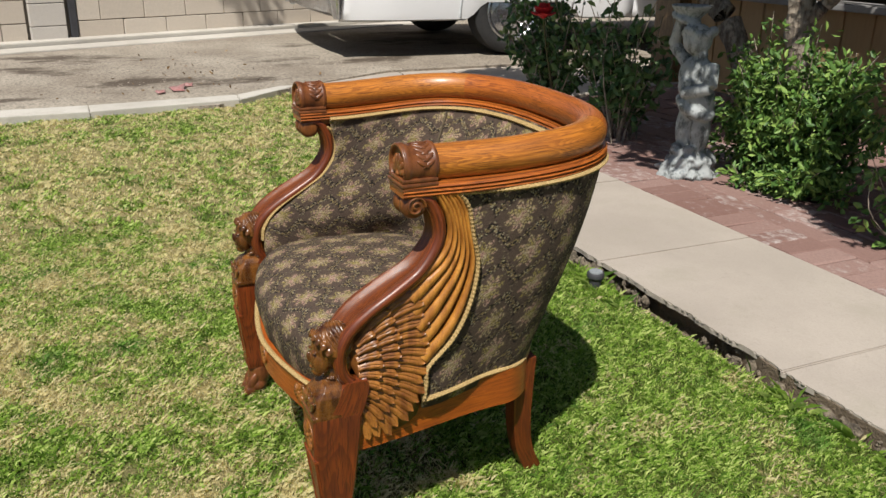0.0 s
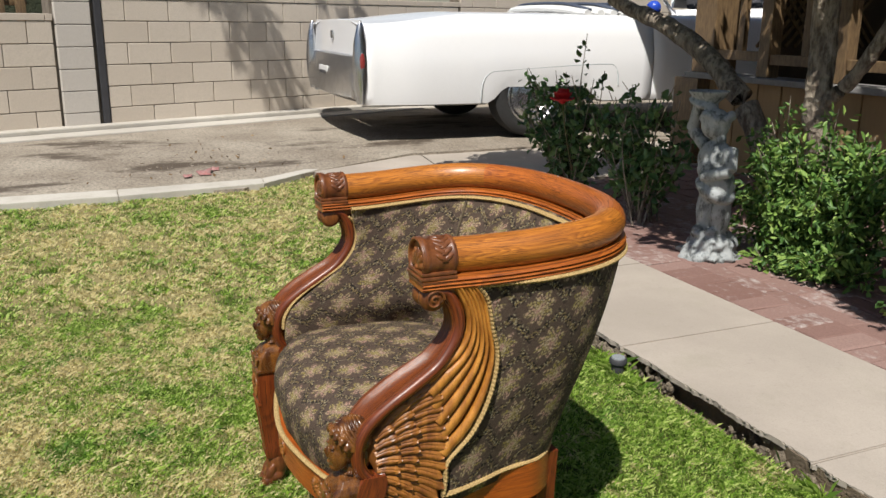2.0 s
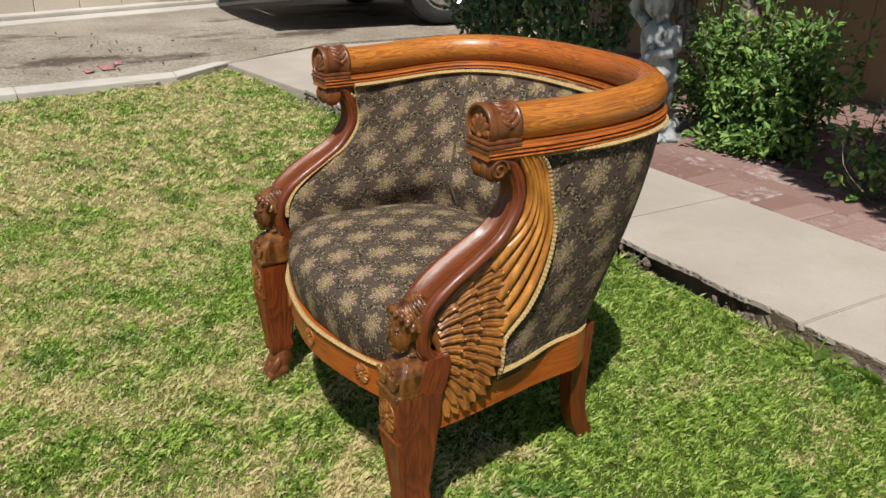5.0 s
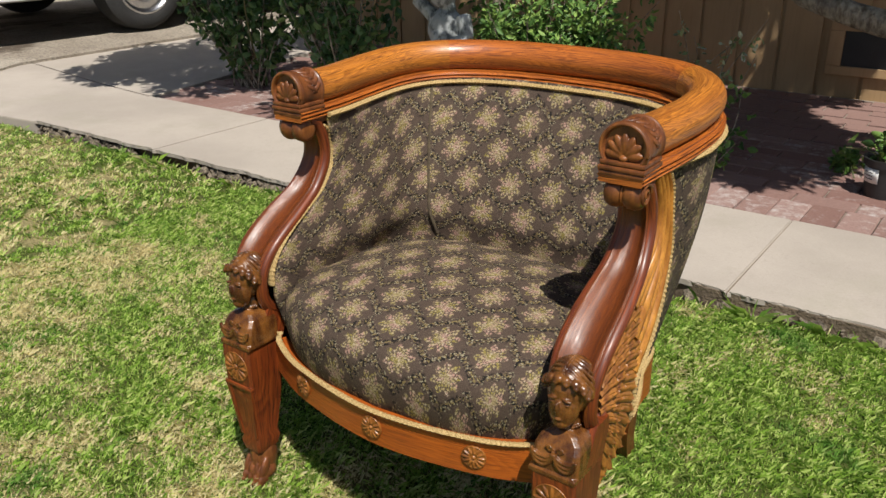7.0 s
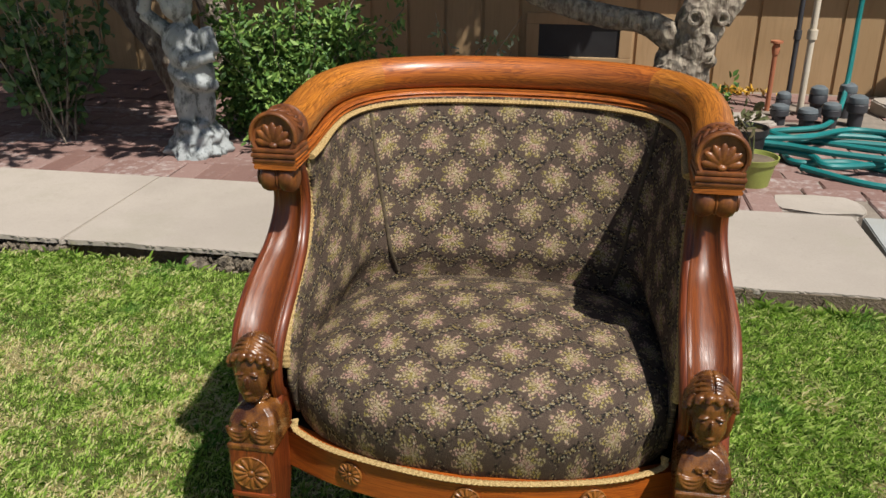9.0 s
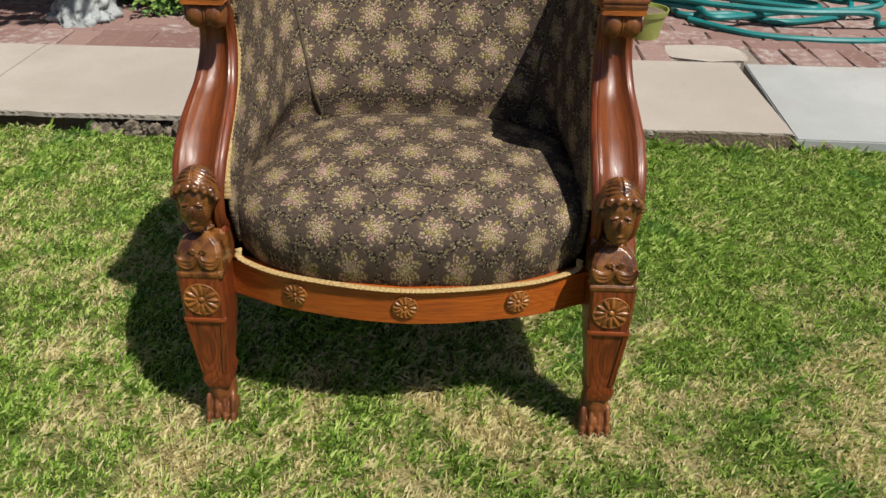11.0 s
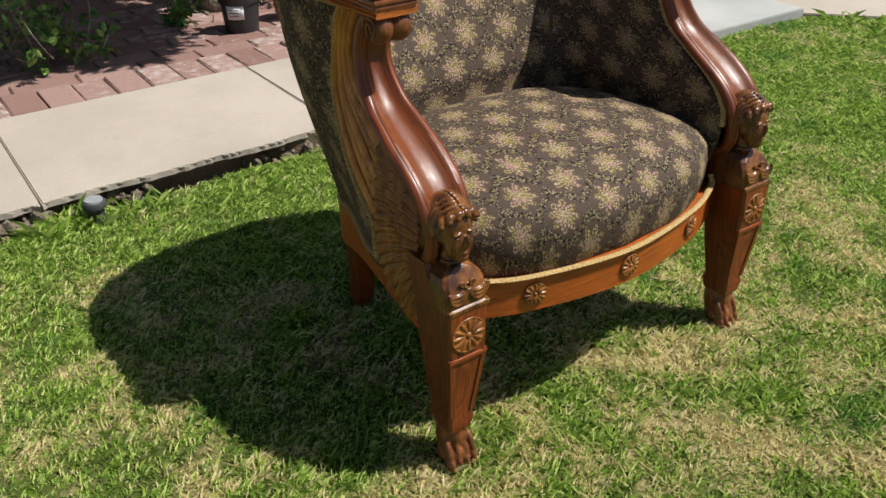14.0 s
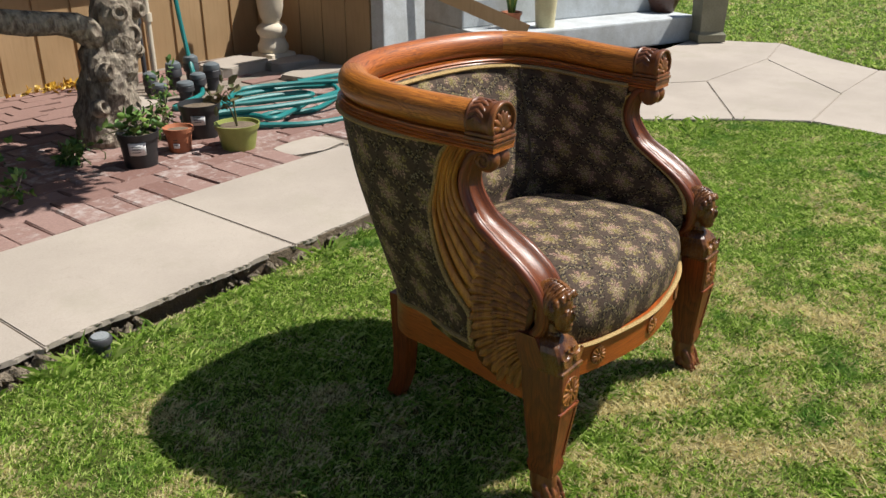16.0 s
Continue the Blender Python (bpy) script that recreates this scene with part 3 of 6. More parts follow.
# round top rail, in three lengths with fine joints
whole = tub(front=-0.15, z=rail_height, **RAIL)
cut = len(whole) // 2 - 12
for i0, i1 in ((0, cut), (cut, len(whole) - 1 - cut), (len(whole) - 1 - cut, len(whole) - 1)):
    bm = bmesh.new()
    pts = whole[i0:i1 + 1]
    ends = [p.copy() for p in pts]
    ends[0] = pts[0].lerp(pts[1], 0.04)
    ends[-1] = pts[-1].lerp(pts[-2], 0.04)
    sweep(bm, ends, round_profile(0.0290, 24))
    part("top_rail", bm, OAK if i0 != cut else RED_GOLD, chair, "golden oak end length of the rail" if i0 != cut else "redder oak middle length of the rail")

half = [(0.0, -0.012), (0.0285, -0.012), (0.0300, -0.0105), (0.0310, -0.0090), (0.0300, -0.0072), (0.0282, -0.0062), (0.0302, -0.0050), (0.0322, -0.0030), (0.0302, -0.0010), (0.0280, -0.0002), (0.0300, 0.0012), (0.0318, 0.0032), (0.0300, 0.0052), (0.0270, 0.0062), (0.0270, 0.0095), (0.0, 0.0105)]
moulding = half + [(-a, b) for a, b in reversed(half[1:-1])]
bm = bmesh.new()
sweep(bm, tub(front=-0.197, z=lambda y: rail_height(y) - 0.0335, **RAIL), moulding)
part("rail_moulding", bm, RED_GOLD, chair, "reeded moulding under the rail")

# cloth: outside of the tub, inside of the tub, seat
TAPE_Y = [(0.26, -0.160), (0.288, -0.157), (0.342, -0.150), (0.386, -0.110), (0.443, -0.081), (0.512, -0.068), (0.562, -0.078), (0.611, -0.088), (0.642, -0.108)]
BAND_Y = [(0.30, -0.270), (0.36, -0.290), (0.40, -0.288), (0.43, -0.275), (0.46, -0.235), (0.49, -0.190), (0.513, -0.155), (0.546, -0.128), (0.58, -0.120), (0.645, -0.135)]


def along(table, z):
    for (z0, y0), (z1, y1) in zip(table, table[1:]):
        if z <= z1:
            return y0 + (y1 - y0) * min(max((z - z0) / (z1 - z0), 0), 1)
    return table[-1][1]


def cloth_rows(bottom, top, z0, z1, table, n, bulge, bend=1.35, tuck=0.0):
    rows = []
    for k in range(n + 1):
        h = k / n
        z = z0 + (z1 - z0) * h
        mixed = {key: bottom[key] + (top[key] - bottom[key]) * h for key in bottom}
        swell = bulge * math.sin(math.pi * h ** bend) + tuck * (1 - smooth01((h - 0.19) / 0.19))
        mixed["a"] += swell
        mixed["b"] += swell
        rows.append(tub(front=along(table, z), z=lambda y: z + (rail_height(y) - 0.683) * h, **mixed))
    return rows


def cloth(name, rows, label="", slope=1.0, shift=(0.0, 0.0)):
    runs = [lengths(row) for row in rows]
    bm = bmesh.new()
    patch(bm, rows, uv=lambda i, j: (runs[i][j] - runs[i][-1] / 2 + shift[0], rows[i][len(rows[0]) // 2].z * slope + shift[1]))
    ob = part(name, bm, BROCADE, chair, label)
    thick = ob.modifiers.new("thick", "SOLIDIFY")
    thick.thickness, thick.offset = 0.006, 0.0
    return ob


outer = cloth_rows(dict(a=0.267, b=0.131, y0=0.02, front_x=0.312, e=1.9), dict(a=0.326, b=0.255, y0=0.02, front_x=0.308, e=2.45), 0.262, 0.645, TAPE_Y, 16, 0.013)
inner = cloth_rows(dict(a=0.236, b=0.080, y0=-0.050, front_x=0.256, e=4.0), dict(a=0.279, b=0.202, y0=0.02, front_x=0.268, e=2.5), 0.30, 0.645, BAND_Y, 26, -0.022, 1.0, 0.024)
cloth("outer_upholstery", outer, "dark brocade over the outside of the tub", 1.08)
cloth("inner_upholstery", inner, "dark brocade lining the tub", 1.4, (-0.037, -0.826))

bm = bmesh.new()
seat_rings = []
SEAT = [(0.93, 0.262), (0.985, 0.285), (1.015, 0.315), (1.020, 0.338), (1.0, 0.360), (0.93, 0.377), (0.82, 0.390), (0.66, 0.400), (0.48, 0.406), (0.28, 0.410), (0.1, 0.411), (0.004, 0.411)]
for r, z in SEAT:
    ring = []
    for k in range(56):
        t = 2 * math.pi * k / 56
        c, s = math.cos(t), math.sin(t)
        bow = 0.45 if s < 0 else 0.80
        x = (0.279 if s < 0 else 0.270) * r * math.copysign(abs(c) ** bow, c)
        y = -0.128 + (0.223 * (1 - 0.24 * (x / 0.27) ** 2) if s < 0 else 0.225) * r * math.copysign(abs(s) ** bow, s)
        ring.append(Vector((x, y, z - 0.006 * max(y, 0) / 0.1)))
    seat_rings.append(ring)


def seat_uv(i, j):
    """The cloth hangs over the edge the way the edge faces: the front straight down, the sides outwards."""
    p = seat_rings[min(i, len(seat_rings) - 1)][j % 56]
    n = Vector((math.copysign(abs(p.x / 0.27) ** 2.2, p.x), math.copysign(abs((p.y + 0.128) / 0.223) ** 1.6, p.y + 0.128)))
    n = n.normalized() if n.length > 1e-6 else n
    drop = max(0.408 - p.z, 0.0)
    return p.x + n.x * drop, p.y + n.y * drop + SEAT_V


SEAT_V = 0.306
patch(bm, seat_rings, loop_v=True, uv=seat_uv)
part("seat", bm, BROCADE, chair, "domed brocade seat")
bm = bmesh.new()
deck = [(p.x, p.y) for p in tub(a=0.262, b=0.126, y0=0.02, front=-0.27, front_x=0.285, e=1.85, z=lambda y: 0.0)]
slab(bm, deck + [(0.165, -0.318), (0.0, -0.343), (-0.165, -0.318)], 0.240, 0.268)
part("seat_deck", bm, stained("black_webbing", (0.016, 0.013, 0.011), (0.03, 0.024, 0.02), 30, 220, 0.95, 0.5), chair, "dark cloth deck under the seat", smooth=False)

# seams of the lining
SEAM_CORD = stained("seam_cord", (0.05, 0.035, 0.022), (0.12, 0.09, 0.05), 60, 300, 0.9, 0.4)
for e in (-1, 1):
    bm = bmesh.new()
    line = []
    for row in inner[6:]:
        want = 0.184 + 0.235 * max(row[0].z - 0.378, -0.04)
        run = row if e < 0 else list(reversed(row))
        k = max(q for q in range(4, len(run) // 2) if abs(run[q].x) >= want)
        p, q = run[k], run[k + 1]
        at = p.lerp(q, (abs(p.x) - want) / max(abs(p.x) - abs(q.x), 1e-6))
        facing = Vector((q.y - p.y, p.x - q.x, 0)).normalized()
        if facing.dot(Vector((0, -0.2, 0)) - Vector((at.x, at.y, 0))) < 0:
            facing = -facing
        line.append(at + facing * 0.0048)
    sweep(bm, spline(line, 60), round_profile(0.0030, 6), side=(1, 0, 0), scale=lambda t: 1 + 0.25 * math.sin(210 * t))
    part("seam", bm, SEAM_CORD, chair)


def braided(points, side=None, width=0.0078):
    """A line of gimp braid: a flat cord with beads."""
    n = max(int(lengths(points)[-1] / 0.0022), 8)
    fine = spline(points, n)
    b = bmesh.new()
    sweep(b, fine, round_profile(width, 8, 0.55), side=side, scale=lambda t: 1 + 0.13 * math.sin(t * n * 1.9))
    part("braid", b, BRAID, chair)


under = [p.lerp(q, 0.42) + Vector((p.x, p.y, 0)).normalized() * 0.0050 for p, q in zip(outer[-1], outer[-2])]
braided(under[::3] + [under[-1]])
under = [p.lerp(q, 0.40) - Vector((p.x, p.y + 0.1, 0)).normalized() * 0.005 for p, q in zip(inner[-1], inner[-2])]
braided(under[::3] + [under[-1]])
braided([p + Vector((p.x, p.y, 0)).normalized() * 0.004 + Vector((0, 0, 0.018)) for p in outer[0]][::3] + [outer[0][-1] + Vector((0.003, 0, 0.018))])
braided([(-0.256, -0.288, 0.300), (-0.246, -0.298, 0.285), (-0.165, -0.331, 0.280), (0, -0.357, 0.279), (0.165, -0.331, 0.280), (0.246, -0.298, 0.285), (0.256, -0.288, 0.300)], width=0.0052)

# seat rail: bowed front and round sides
bm = bmesh.new()
front = spline([(-0.270, -0.277, 0.249), (-0.165, -0.320, 0.249), (0, -0.346, 0.249), (0.165, -0.320, 0.249), (0.270, -0.277, 0.249)], 40)
sweep(bm, front, [(-0.011, -0.027), (-0.009, -0.029), (0.009, -0.029), (0.009, 0.029), (-0.011, 0.029)])
part("front_rail", bm, SATIN, chair)
bm = bmesh.new()
sweep(bm, tub(a=0.268, b=0.134, y0=0.02, front=-0.30, front_x=0.308, e=1.85, z=lambda y: 0.243), [(-0.010, -0.034), (0.012, -0.034), (0.012, 0.034), (-0.010, 0.034)])
part("side_rail", bm, SATIN, chair, "curved seat rail round the sides and back")


def rosette(at, r, turn=0, name="rosette"):
    """A carved flower disc facing the front."""
    b = bmesh.new()
    turned(b, [(r * 0.98, -0.004), (r, 0.0006), (r * 0.96, 0.0016), (r * 0.90, 0.0006), (0.001, 0.0004)], 28, m=pose(0, 0, 0, 90, 0, 0))
    for k in range(12):
        a = 2 * math.pi * k / 12
        ball(b, (0.58 * r * math.sin(a), -0.0008, 0.58 * r * math.cos(a)), (r * 0.115, 0.0026, r * 0.37), pose(0, 0, 0, 0, math.degrees(a), 0), 8, 6)
    ball(b, (0, -0.001, 0), (r * 0.17, 0.003, r * 0.17), None, 8, 6)
    b.transform(pose(*at, 0, 0, turn))
    ob = part(name, b, ROSETTE, chair, "carved flower rosette")
    fused = ob.modifiers.new("fuse", "REMESH")
    fused.mode, fused.voxel_size, fused.use_smooth_shade = "VOXEL", 0.0008, True
    return ob


for x, y, turn in ((-0.165, -0.3315, -16), (0.0, -0.3573, 0), (0.165, -0.3315, 16)):
    rosette((x, y, 0.250), 0.0185, turn)


def feather(wing, base, tip, width, x, s, bend=0.0, lift=0.0042):
    """One carved feather in the side plane, from base to its rounded tip, both (y, z): a ridge, grooved vanes, the tip proud."""
    a, b = Vector((0, *base)), Vector((0, *tip))
    d = b - a
    across = Vector((0, -d.z, d.y)).normalized()
    rows = []
    blunt = 1 - 0.52 * width / d.length
    for t in (0, 0.15, 0.3, 0.45, 0.6, 0.74, *[blunt + (1 - blunt) * q for q in (0.0, 0.3, 0.55, 0.75, 0.89, 0.97, 1.0)]):
        w = width * (0.60 + 0.40 * smooth01(t * 1.6)) * math.sqrt(max(1 - max((t - blunt) / (1 - blunt), 0) ** 2, 0.002))
        c = a + d * t + across * (bend * math.sin(math.pi * t))
        row = []
        for j in range(9):
            v = j / 4 - 1
            groove = 0.0008 * math.sin(9.0 * abs(v) + 16 * t) * (abs(v) > 0.15) * (abs(v) < 0.95)
            up = lift * (1 - abs(v) ** 2.4) * (0.55 + 0.45 * t) - (0.0014 if j == 4 else 0.0) + groove
            q = c + across * (w * v * 0.5)
            row.append((s * (x + up + 0.0040 * t - 0.0022 * v), q.y, q.z))
        rows.append(row)
    bm = bmesh.new()
    patch(bm, rows)
    part("feather", bm, COVERT, wing)


BAND = [(-0.168, 0.634), (-0.150, 0.628), (-0.136, 0.603), (-0.131, 0.574), (-0.140, 0.546), (-0.167, 0.513), (-0.206, 0.489), (-0.250, 0.463), (-0.281, 0.438), (-0.299, 0.410), (-0.303, 0.382), (-0.296, 0.354), (-0.277, 0.336), (-0.258, 0.342)]
BACK = [(-0.142, 0.640), (-0.121, 0.600), (-0.117, 0.565), (-0.136, 0.530), (-0.178, 0.503), (-0.215, 0.478), (-0.250, 0.449), (-0.275, 0.418), (-0.286, 0.380), (-0.275, 0.350), (-0.268, 0.320), (-0.280, 0.290), (-0.300, 0.272)]
EDGE = [(-0.108, 0.640), (-0.088, 0.611), (-0.078, 0.562), (-0.068, 0.512), (-0.081, 0.443), (-0.110, 0.386), (-0.153, 0.342), (-0.158, 0.300), (-0.168, 0.250), (-0.212, 0.228), (-0.262, 0.226), (-0.295, 0.240), (-0.310, 0.262)]


def band_width(t):
    if t < 0.55:
        return 0.041 + 0.025 * smooth01((t - 0.15) / 0.43)
    return 0.066 - 0.018 * smooth01((t - 0.62) / 0.38)


def arm(s):
    """One side of the chair: rail end, scroll, sweeping arm, wing, figure, leg. s: -1 or 1."""
    # rail end with shell and leaves
    m = pose(s * 0.293, -0.138, 0.684, 90, 0, 0)
    bm = bmesh.new()
    turned(bm, [(0.001, 0), (0.028, 0), (0.0332, 0.003), (0.0340, 0.007), (0.0312, 0.011), (0.0308, 0.044), (0.0326, 0.047), (0.0345, 0.052), (0.0338, 0.057), (0.0312, 0.060), (0.0285, 0.059), (0.0270, 0.054), (0.001, 0.054)], 32, m=m)
    for k in range(9):
        a = math.radians(-80 + 20 * k)
        out = Vector((math.sin(a), 0, math.cos(a)))
        for lift in (-1, 1):
            way = Vector((0, 1, 0)) * 0.87 + out.cross(Vector((0, 1, 0))) * (0.5 * lift)
            m = Matrix((out.cross(way).normalized(), way.normalized(), out)).transposed().to_4x4()
            ball(bm, Vector((s * 0.293, -0.1605 + 0.005 * lift, 0.684)) + out * 0.0311, (0.0040, 0.0125, 0.0020), m, 8, 6)
    for z0, z1, d in ((0.6410, 0.6470, -0.003), (0.6475, 0.6535, 0.000), (0.6545, 0.6605, 0.0015), (0.6615, 0.6675, 0.0)):
        box(bm, (s * 0.293 - 0.0305 - d, -0.199 - d, z0), (s * 0.293 + 0.0305 + d, -0.14, z1), 0.0022)
    end = part("rail_end", bm, COLLAR, chair, "dark carved rail end with leaves")
    bm = bmesh.new()
    for k in range(7):
        a = math.radians(-81 + 27 * k)
        reach = 0.0158 if k % 6 else 0.0135
        ball(bm, (s * 0.293 + 0.0140 * math.sin(a), -0.1930, 0.6725 + 0.0165 * math.cos(a)), (0.0060, 0.0042, reach * 0.92), pose(0, 0, 0, 0, math.degrees(a), 0), 12, 8)
    rim = [(s * 0.293 + 0.0312 * math.sin(a), -0.1950, 0.6838 + 0.0312 * math.cos(a)) for a in [math.radians(-104 + 8 * k) for k in range(27)]]
    sweep(bm, rim, round_profile(0.0032, 8), side=(0, 1, 0))
    ball(bm, (s * 0.293, -0.195, 0.671), (0.006, 0.004, 0.004), None, 8, 6)
    shell = part("shell", bm, GILT, end, "carved fan shell")
    fuse = shell.modifiers.new("fuse", "REMESH")
    fuse.mode, fuse.voxel_size, fuse.use_smooth_shade = "VOXEL", 0.0009, True
    # scroll below the rail end
    bm = bmesh.new()
    turned(bm, [(0.001, 0), (0.013, 0), (0.0185, 0.003), (0.0215, 0.010), (0.0205, 0.019), (0.0170, 0.024), (0.0190, 0.026), (0.0170, 0.028), (0.0205, 0.033), (0.0215, 0.042), (0.0185, 0.049), (0.013, 0.052), (0.001, 0.052)], 24, m=pose(s * 0.293 - 0.026, -0.176, 0.622, 0, 90, 0))
    spiral = []
    for k in range(26):
        a, r = 0.42 * k, 0.0165 - 0.00055 * k
        spiral.append((s * 0.293 + 0.0270 * s, -0.176 + r * math.cos(a), 0.622 + r * math.sin(a)))
    sweep(bm, spiral, round_profile(0.0024, 6), side=(1, 0, 0))
    box(bm, (s * 0.293 - 0.025, -0.176, 0.628), (s * 0.293 + 0.025, -0.125, 0.652), 0.003)
    part("scroll", bm, GILT, chair, "carved scroll under the rail end")
    # sweeping arm, broad and hollowed, with beaded edges
    line = [Vector((s * (0.293 + 0.004 * smooth01(k / 40)), p.y, p.z)) for k, p in enumerate(spline([(0, *q) for q in BAND], 70))]
    shoulder = [(-0.5, 0.009), (-0.505, 0.0), (-0.49, -0.0065), (-0.45, -0.0110), (-0.40, -0.0120), (-0.35, -0.0105), (-0.28, -0.0065), (-0.18, -0.0028), (-0.08, -0.0012)]
    prof = shoulder + [(0.0, -0.0010)] + [(-a, b) for a, b in reversed(shoulder)] + [(0, 0.010)]
    bm = bmesh.new()
    sweep(bm, line, prof, side=(1, 0, 0), scale=lambda t: (band_width(t), 1.0))
    band = part("arm", bm, MAHOGANY, chair, "dark polished hollowed arm")
    for e in (-1, 1):
        bm = bmesh.new()
        rim = [p + Vector((e * 0.465 * band_width(k / 69), -0.0015, 0.001)) for k, p in enumerate(line)]
        sweep(bm, rim, round_profile(0.0088, 10), side=(1, 0, 0))
        part("arm_edge", bm, RED_OAK, band)
    # braid along the lining
    braided([(s * (0.293 - 0.46 * band_width(0.1 + 0.06 * k)), q[0] + 0.012, q[1] + (0.004 if k else -0.006)) for k, q in enumerate(BAND[1:11])], side=(1, 0, 0))
    # wing
    n = 30
    back, edge = spline([(0, *q) for q in BACK], n), spline([(0, *q) for q in EDGE], n)
    rows = []
    for p, q in zip(back, edge):
        rows.append([(s * (0.312 - 0.008 * (f > 0.99)), *(p.lerp(q, f)).yz) for f in (0, 0.33, 0.66, 1.0)])
    bm = bmesh.new()
    patch(bm, rows)
    # the plate's dark tone paints crevice shadow between the golden feathers
    wing = part("wing", bm, CREVICE_WOOD, chair, "carved golden wing on the chair side")
    thick = wing.modifiers.new("thick", "SOLIDIFY")
    thick.thickness, thick.offset = 0.012, 0.0

    def across(t, f):
        k = t * (n - 1)
        i = min(int(k), n - 2)
        p, q = back[i].lerp(back[i + 1], k - i), edge[i].lerp(edge[i + 1], k - i)
        return p.lerp(q, f)

    # long flight feathers running up under the rail
    for k in range(6):
        f = 0.02 + 0.17 * k
        bm = bmesh.new()
        run = [across(0.005 + (0.40 + 0.03 * k) * j / 16, f + 0.02) for j in range(17)]
        run = [Vector((s * (0.3165 + 0.002 * (k % 2)), p.y, p.z)) for p in run]
        wide = [(across(0.4 * j / 16, f + 0.15) - across(0.4 * j / 16, f)).length for j in range(17)]
        sweep(bm, run, [(-0.0035, -0.5), (0.002, -0.48), (0.0055, -0.25), (0.0065, 0.0), (0.0055, 0.25), (0.002, 0.48), (-0.0035, 0.5)] if s > 0 else [(0.0035, -0.5), (-0.002, -0.48), (-0.0055, -0.25), (-0.0065, 0.0), (-0.0055, 0.25), (-0.002, 0.48), (0.0035, 0.5)], side=(1, 0, 0), scale=lambda t: (1.0, wide[min(int(t * 16), 16)] * 1.15))
        part("feather", bm, FEATHER, wing)
    # three fans of covert feathers, the shorter ones nearer the arm's curl
    for tips, roots, count, wide, x, bend in (
        ([(-0.170, 0.478), (-0.158, 0.440), (-0.154, 0.400), (-0.156, 0.350), (-0.160, 0.302), (-0.182, 0.262), (-0.214, 0.236), (-0.252, 0.230), (-0.290, 0.244)],
         [(-0.236, 0.440), (-0.238, 0.405), (-0.242, 0.368), (-0.246, 0.336), (-0.250, 0.310), (-0.258, 0.292), (-0.268, 0.280), (-0.282, 0.276), (-0.300, 0.280)], 20, 0.0180, 0.3155, 0.006),
        ([(-0.220, 0.458), (-0.206, 0.420), (-0.202, 0.384), (-0.206, 0.346), (-0.212, 0.308), (-0.222, 0.276), (-0.246, 0.254)],
         [(-0.262, 0.420), (-0.262, 0.394), (-0.262, 0.366), (-0.262, 0.340), (-0.264, 0.318), (-0.268, 0.304), (-0.276, 0.296)], 14, 0.0150, 0.3185, 0.004),
        ([(-0.247, 0.425), (-0.238, 0.400), (-0.234, 0.370), (-0.236, 0.340), (-0.242, 0.308)],
         [(-0.276, 0.406), (-0.276, 0.386), (-0.274, 0.364), (-0.272, 0.344), (-0.270, 0.326)], 7, 0.0150, 0.3215, 0.002)):
        fan_t, fan_r = spline([(0, *q) for q in tips], count), spline([(0, *q) for q in roots], count)
        for k, (p, q) in enumerate(zip(fan_t, fan_r)):
            reach = 1.0 + 0.05 * math.sin(2.6 * k)
            p = q.lerp(p, reach)
            feather(wing, q.yz, p.yz, wide, x + 0.0007 * (k % 2), s, bend)
    braided([(s * 0.317, y + 0.003, z) for y, z in EDGE[:7] + [(-0.157, 0.312), (-0.160, 0.284)]], side=(1, 0, 0))
    # front leg, tapering to a paw
    bm = bmesh.new()
    rings = []
    for z, xo, xi, yf, yb in ((0.288, 0.3310, 0.2670, -0.3520, -0.272), (0.280, 0.3315, 0.2665, -0.3525, -0.271), (0.25, 0.3310, 0.2670, -0.3522, -0.273), (0.218, 0.3300, 0.2675, -0.3515, -0.276), (0.16, 0.3260, 0.2735, -0.3450, -0.281), (0.10, 0.3215, 0.2805, -0.3380, -0.288), (0.088, 0.3240, 0.2780, -0.3410, -0.285), (0.07, 0.3205, 0.2815, -0.3370, -0.289)):
        c = 0.004
        rings.append([(s * x, y, z) for x, y in ((xi, yf + c), (xi + c, yf), (xo - c, yf), (xo, yf + c), (xo, yb - c), (xo - c, yb), (xi + c, yb), (xi, yb - c))])
    rr = list(reversed(rings))
    patch(bm, rr, loop_v=True, uv=lambda i, j: (rr[min(i, 7)][0][2] + 0.4, j * 0.03), cap=True)
    leg = part("front_leg", bm, RED_OAK, chair, "tapered carved front leg")
    for x0, x1 in ((0.2715, 0.2845), (0.3265, 0.3175)):
        bm = bmesh.new()
        sweep(bm, [(s * x0, -0.3510, 0.216), (s * x1, -0.3378, 0.102)], [(-0.0035, -0.0022), (0.0035, -0.0022), (0.0035, 0.0022), (-0.0035, 0.0022)], side=(1, 0, 0))
        part("leg_moulding", bm, RED_OAK, leg)
    bm = bmesh.new()
    box(bm, (s * 0.299 - 0.0315, -0.3535, 0.208), (s * 0.299 + 0.0315, -0.345, 0.215), 0.002)
    part("leg_moulding", bm, RED_OAK, leg)
    bm = bmesh.new()
    ball(bm, (s * 0.301, -0.311, 0.052), (0.0225, 0.026, 0.045), None, 16, 10)
    ball(bm, (s * 0.301, -0.318, 0.022), (0.0265, 0.025, 0.020), None, 16, 10)
    for k in range(4):
        x = s * (0.2815 + 0.0130 * k)
        ball(bm, (x, -0.335, 0.013), (0.0066, 0.013, 0.012), None, 10, 7)
        ball(bm, (x, -0.330, 0.034), (0.0055, 0.010, 0.022), pose(0, 0, 0, -24, 0, 0), 10, 7)
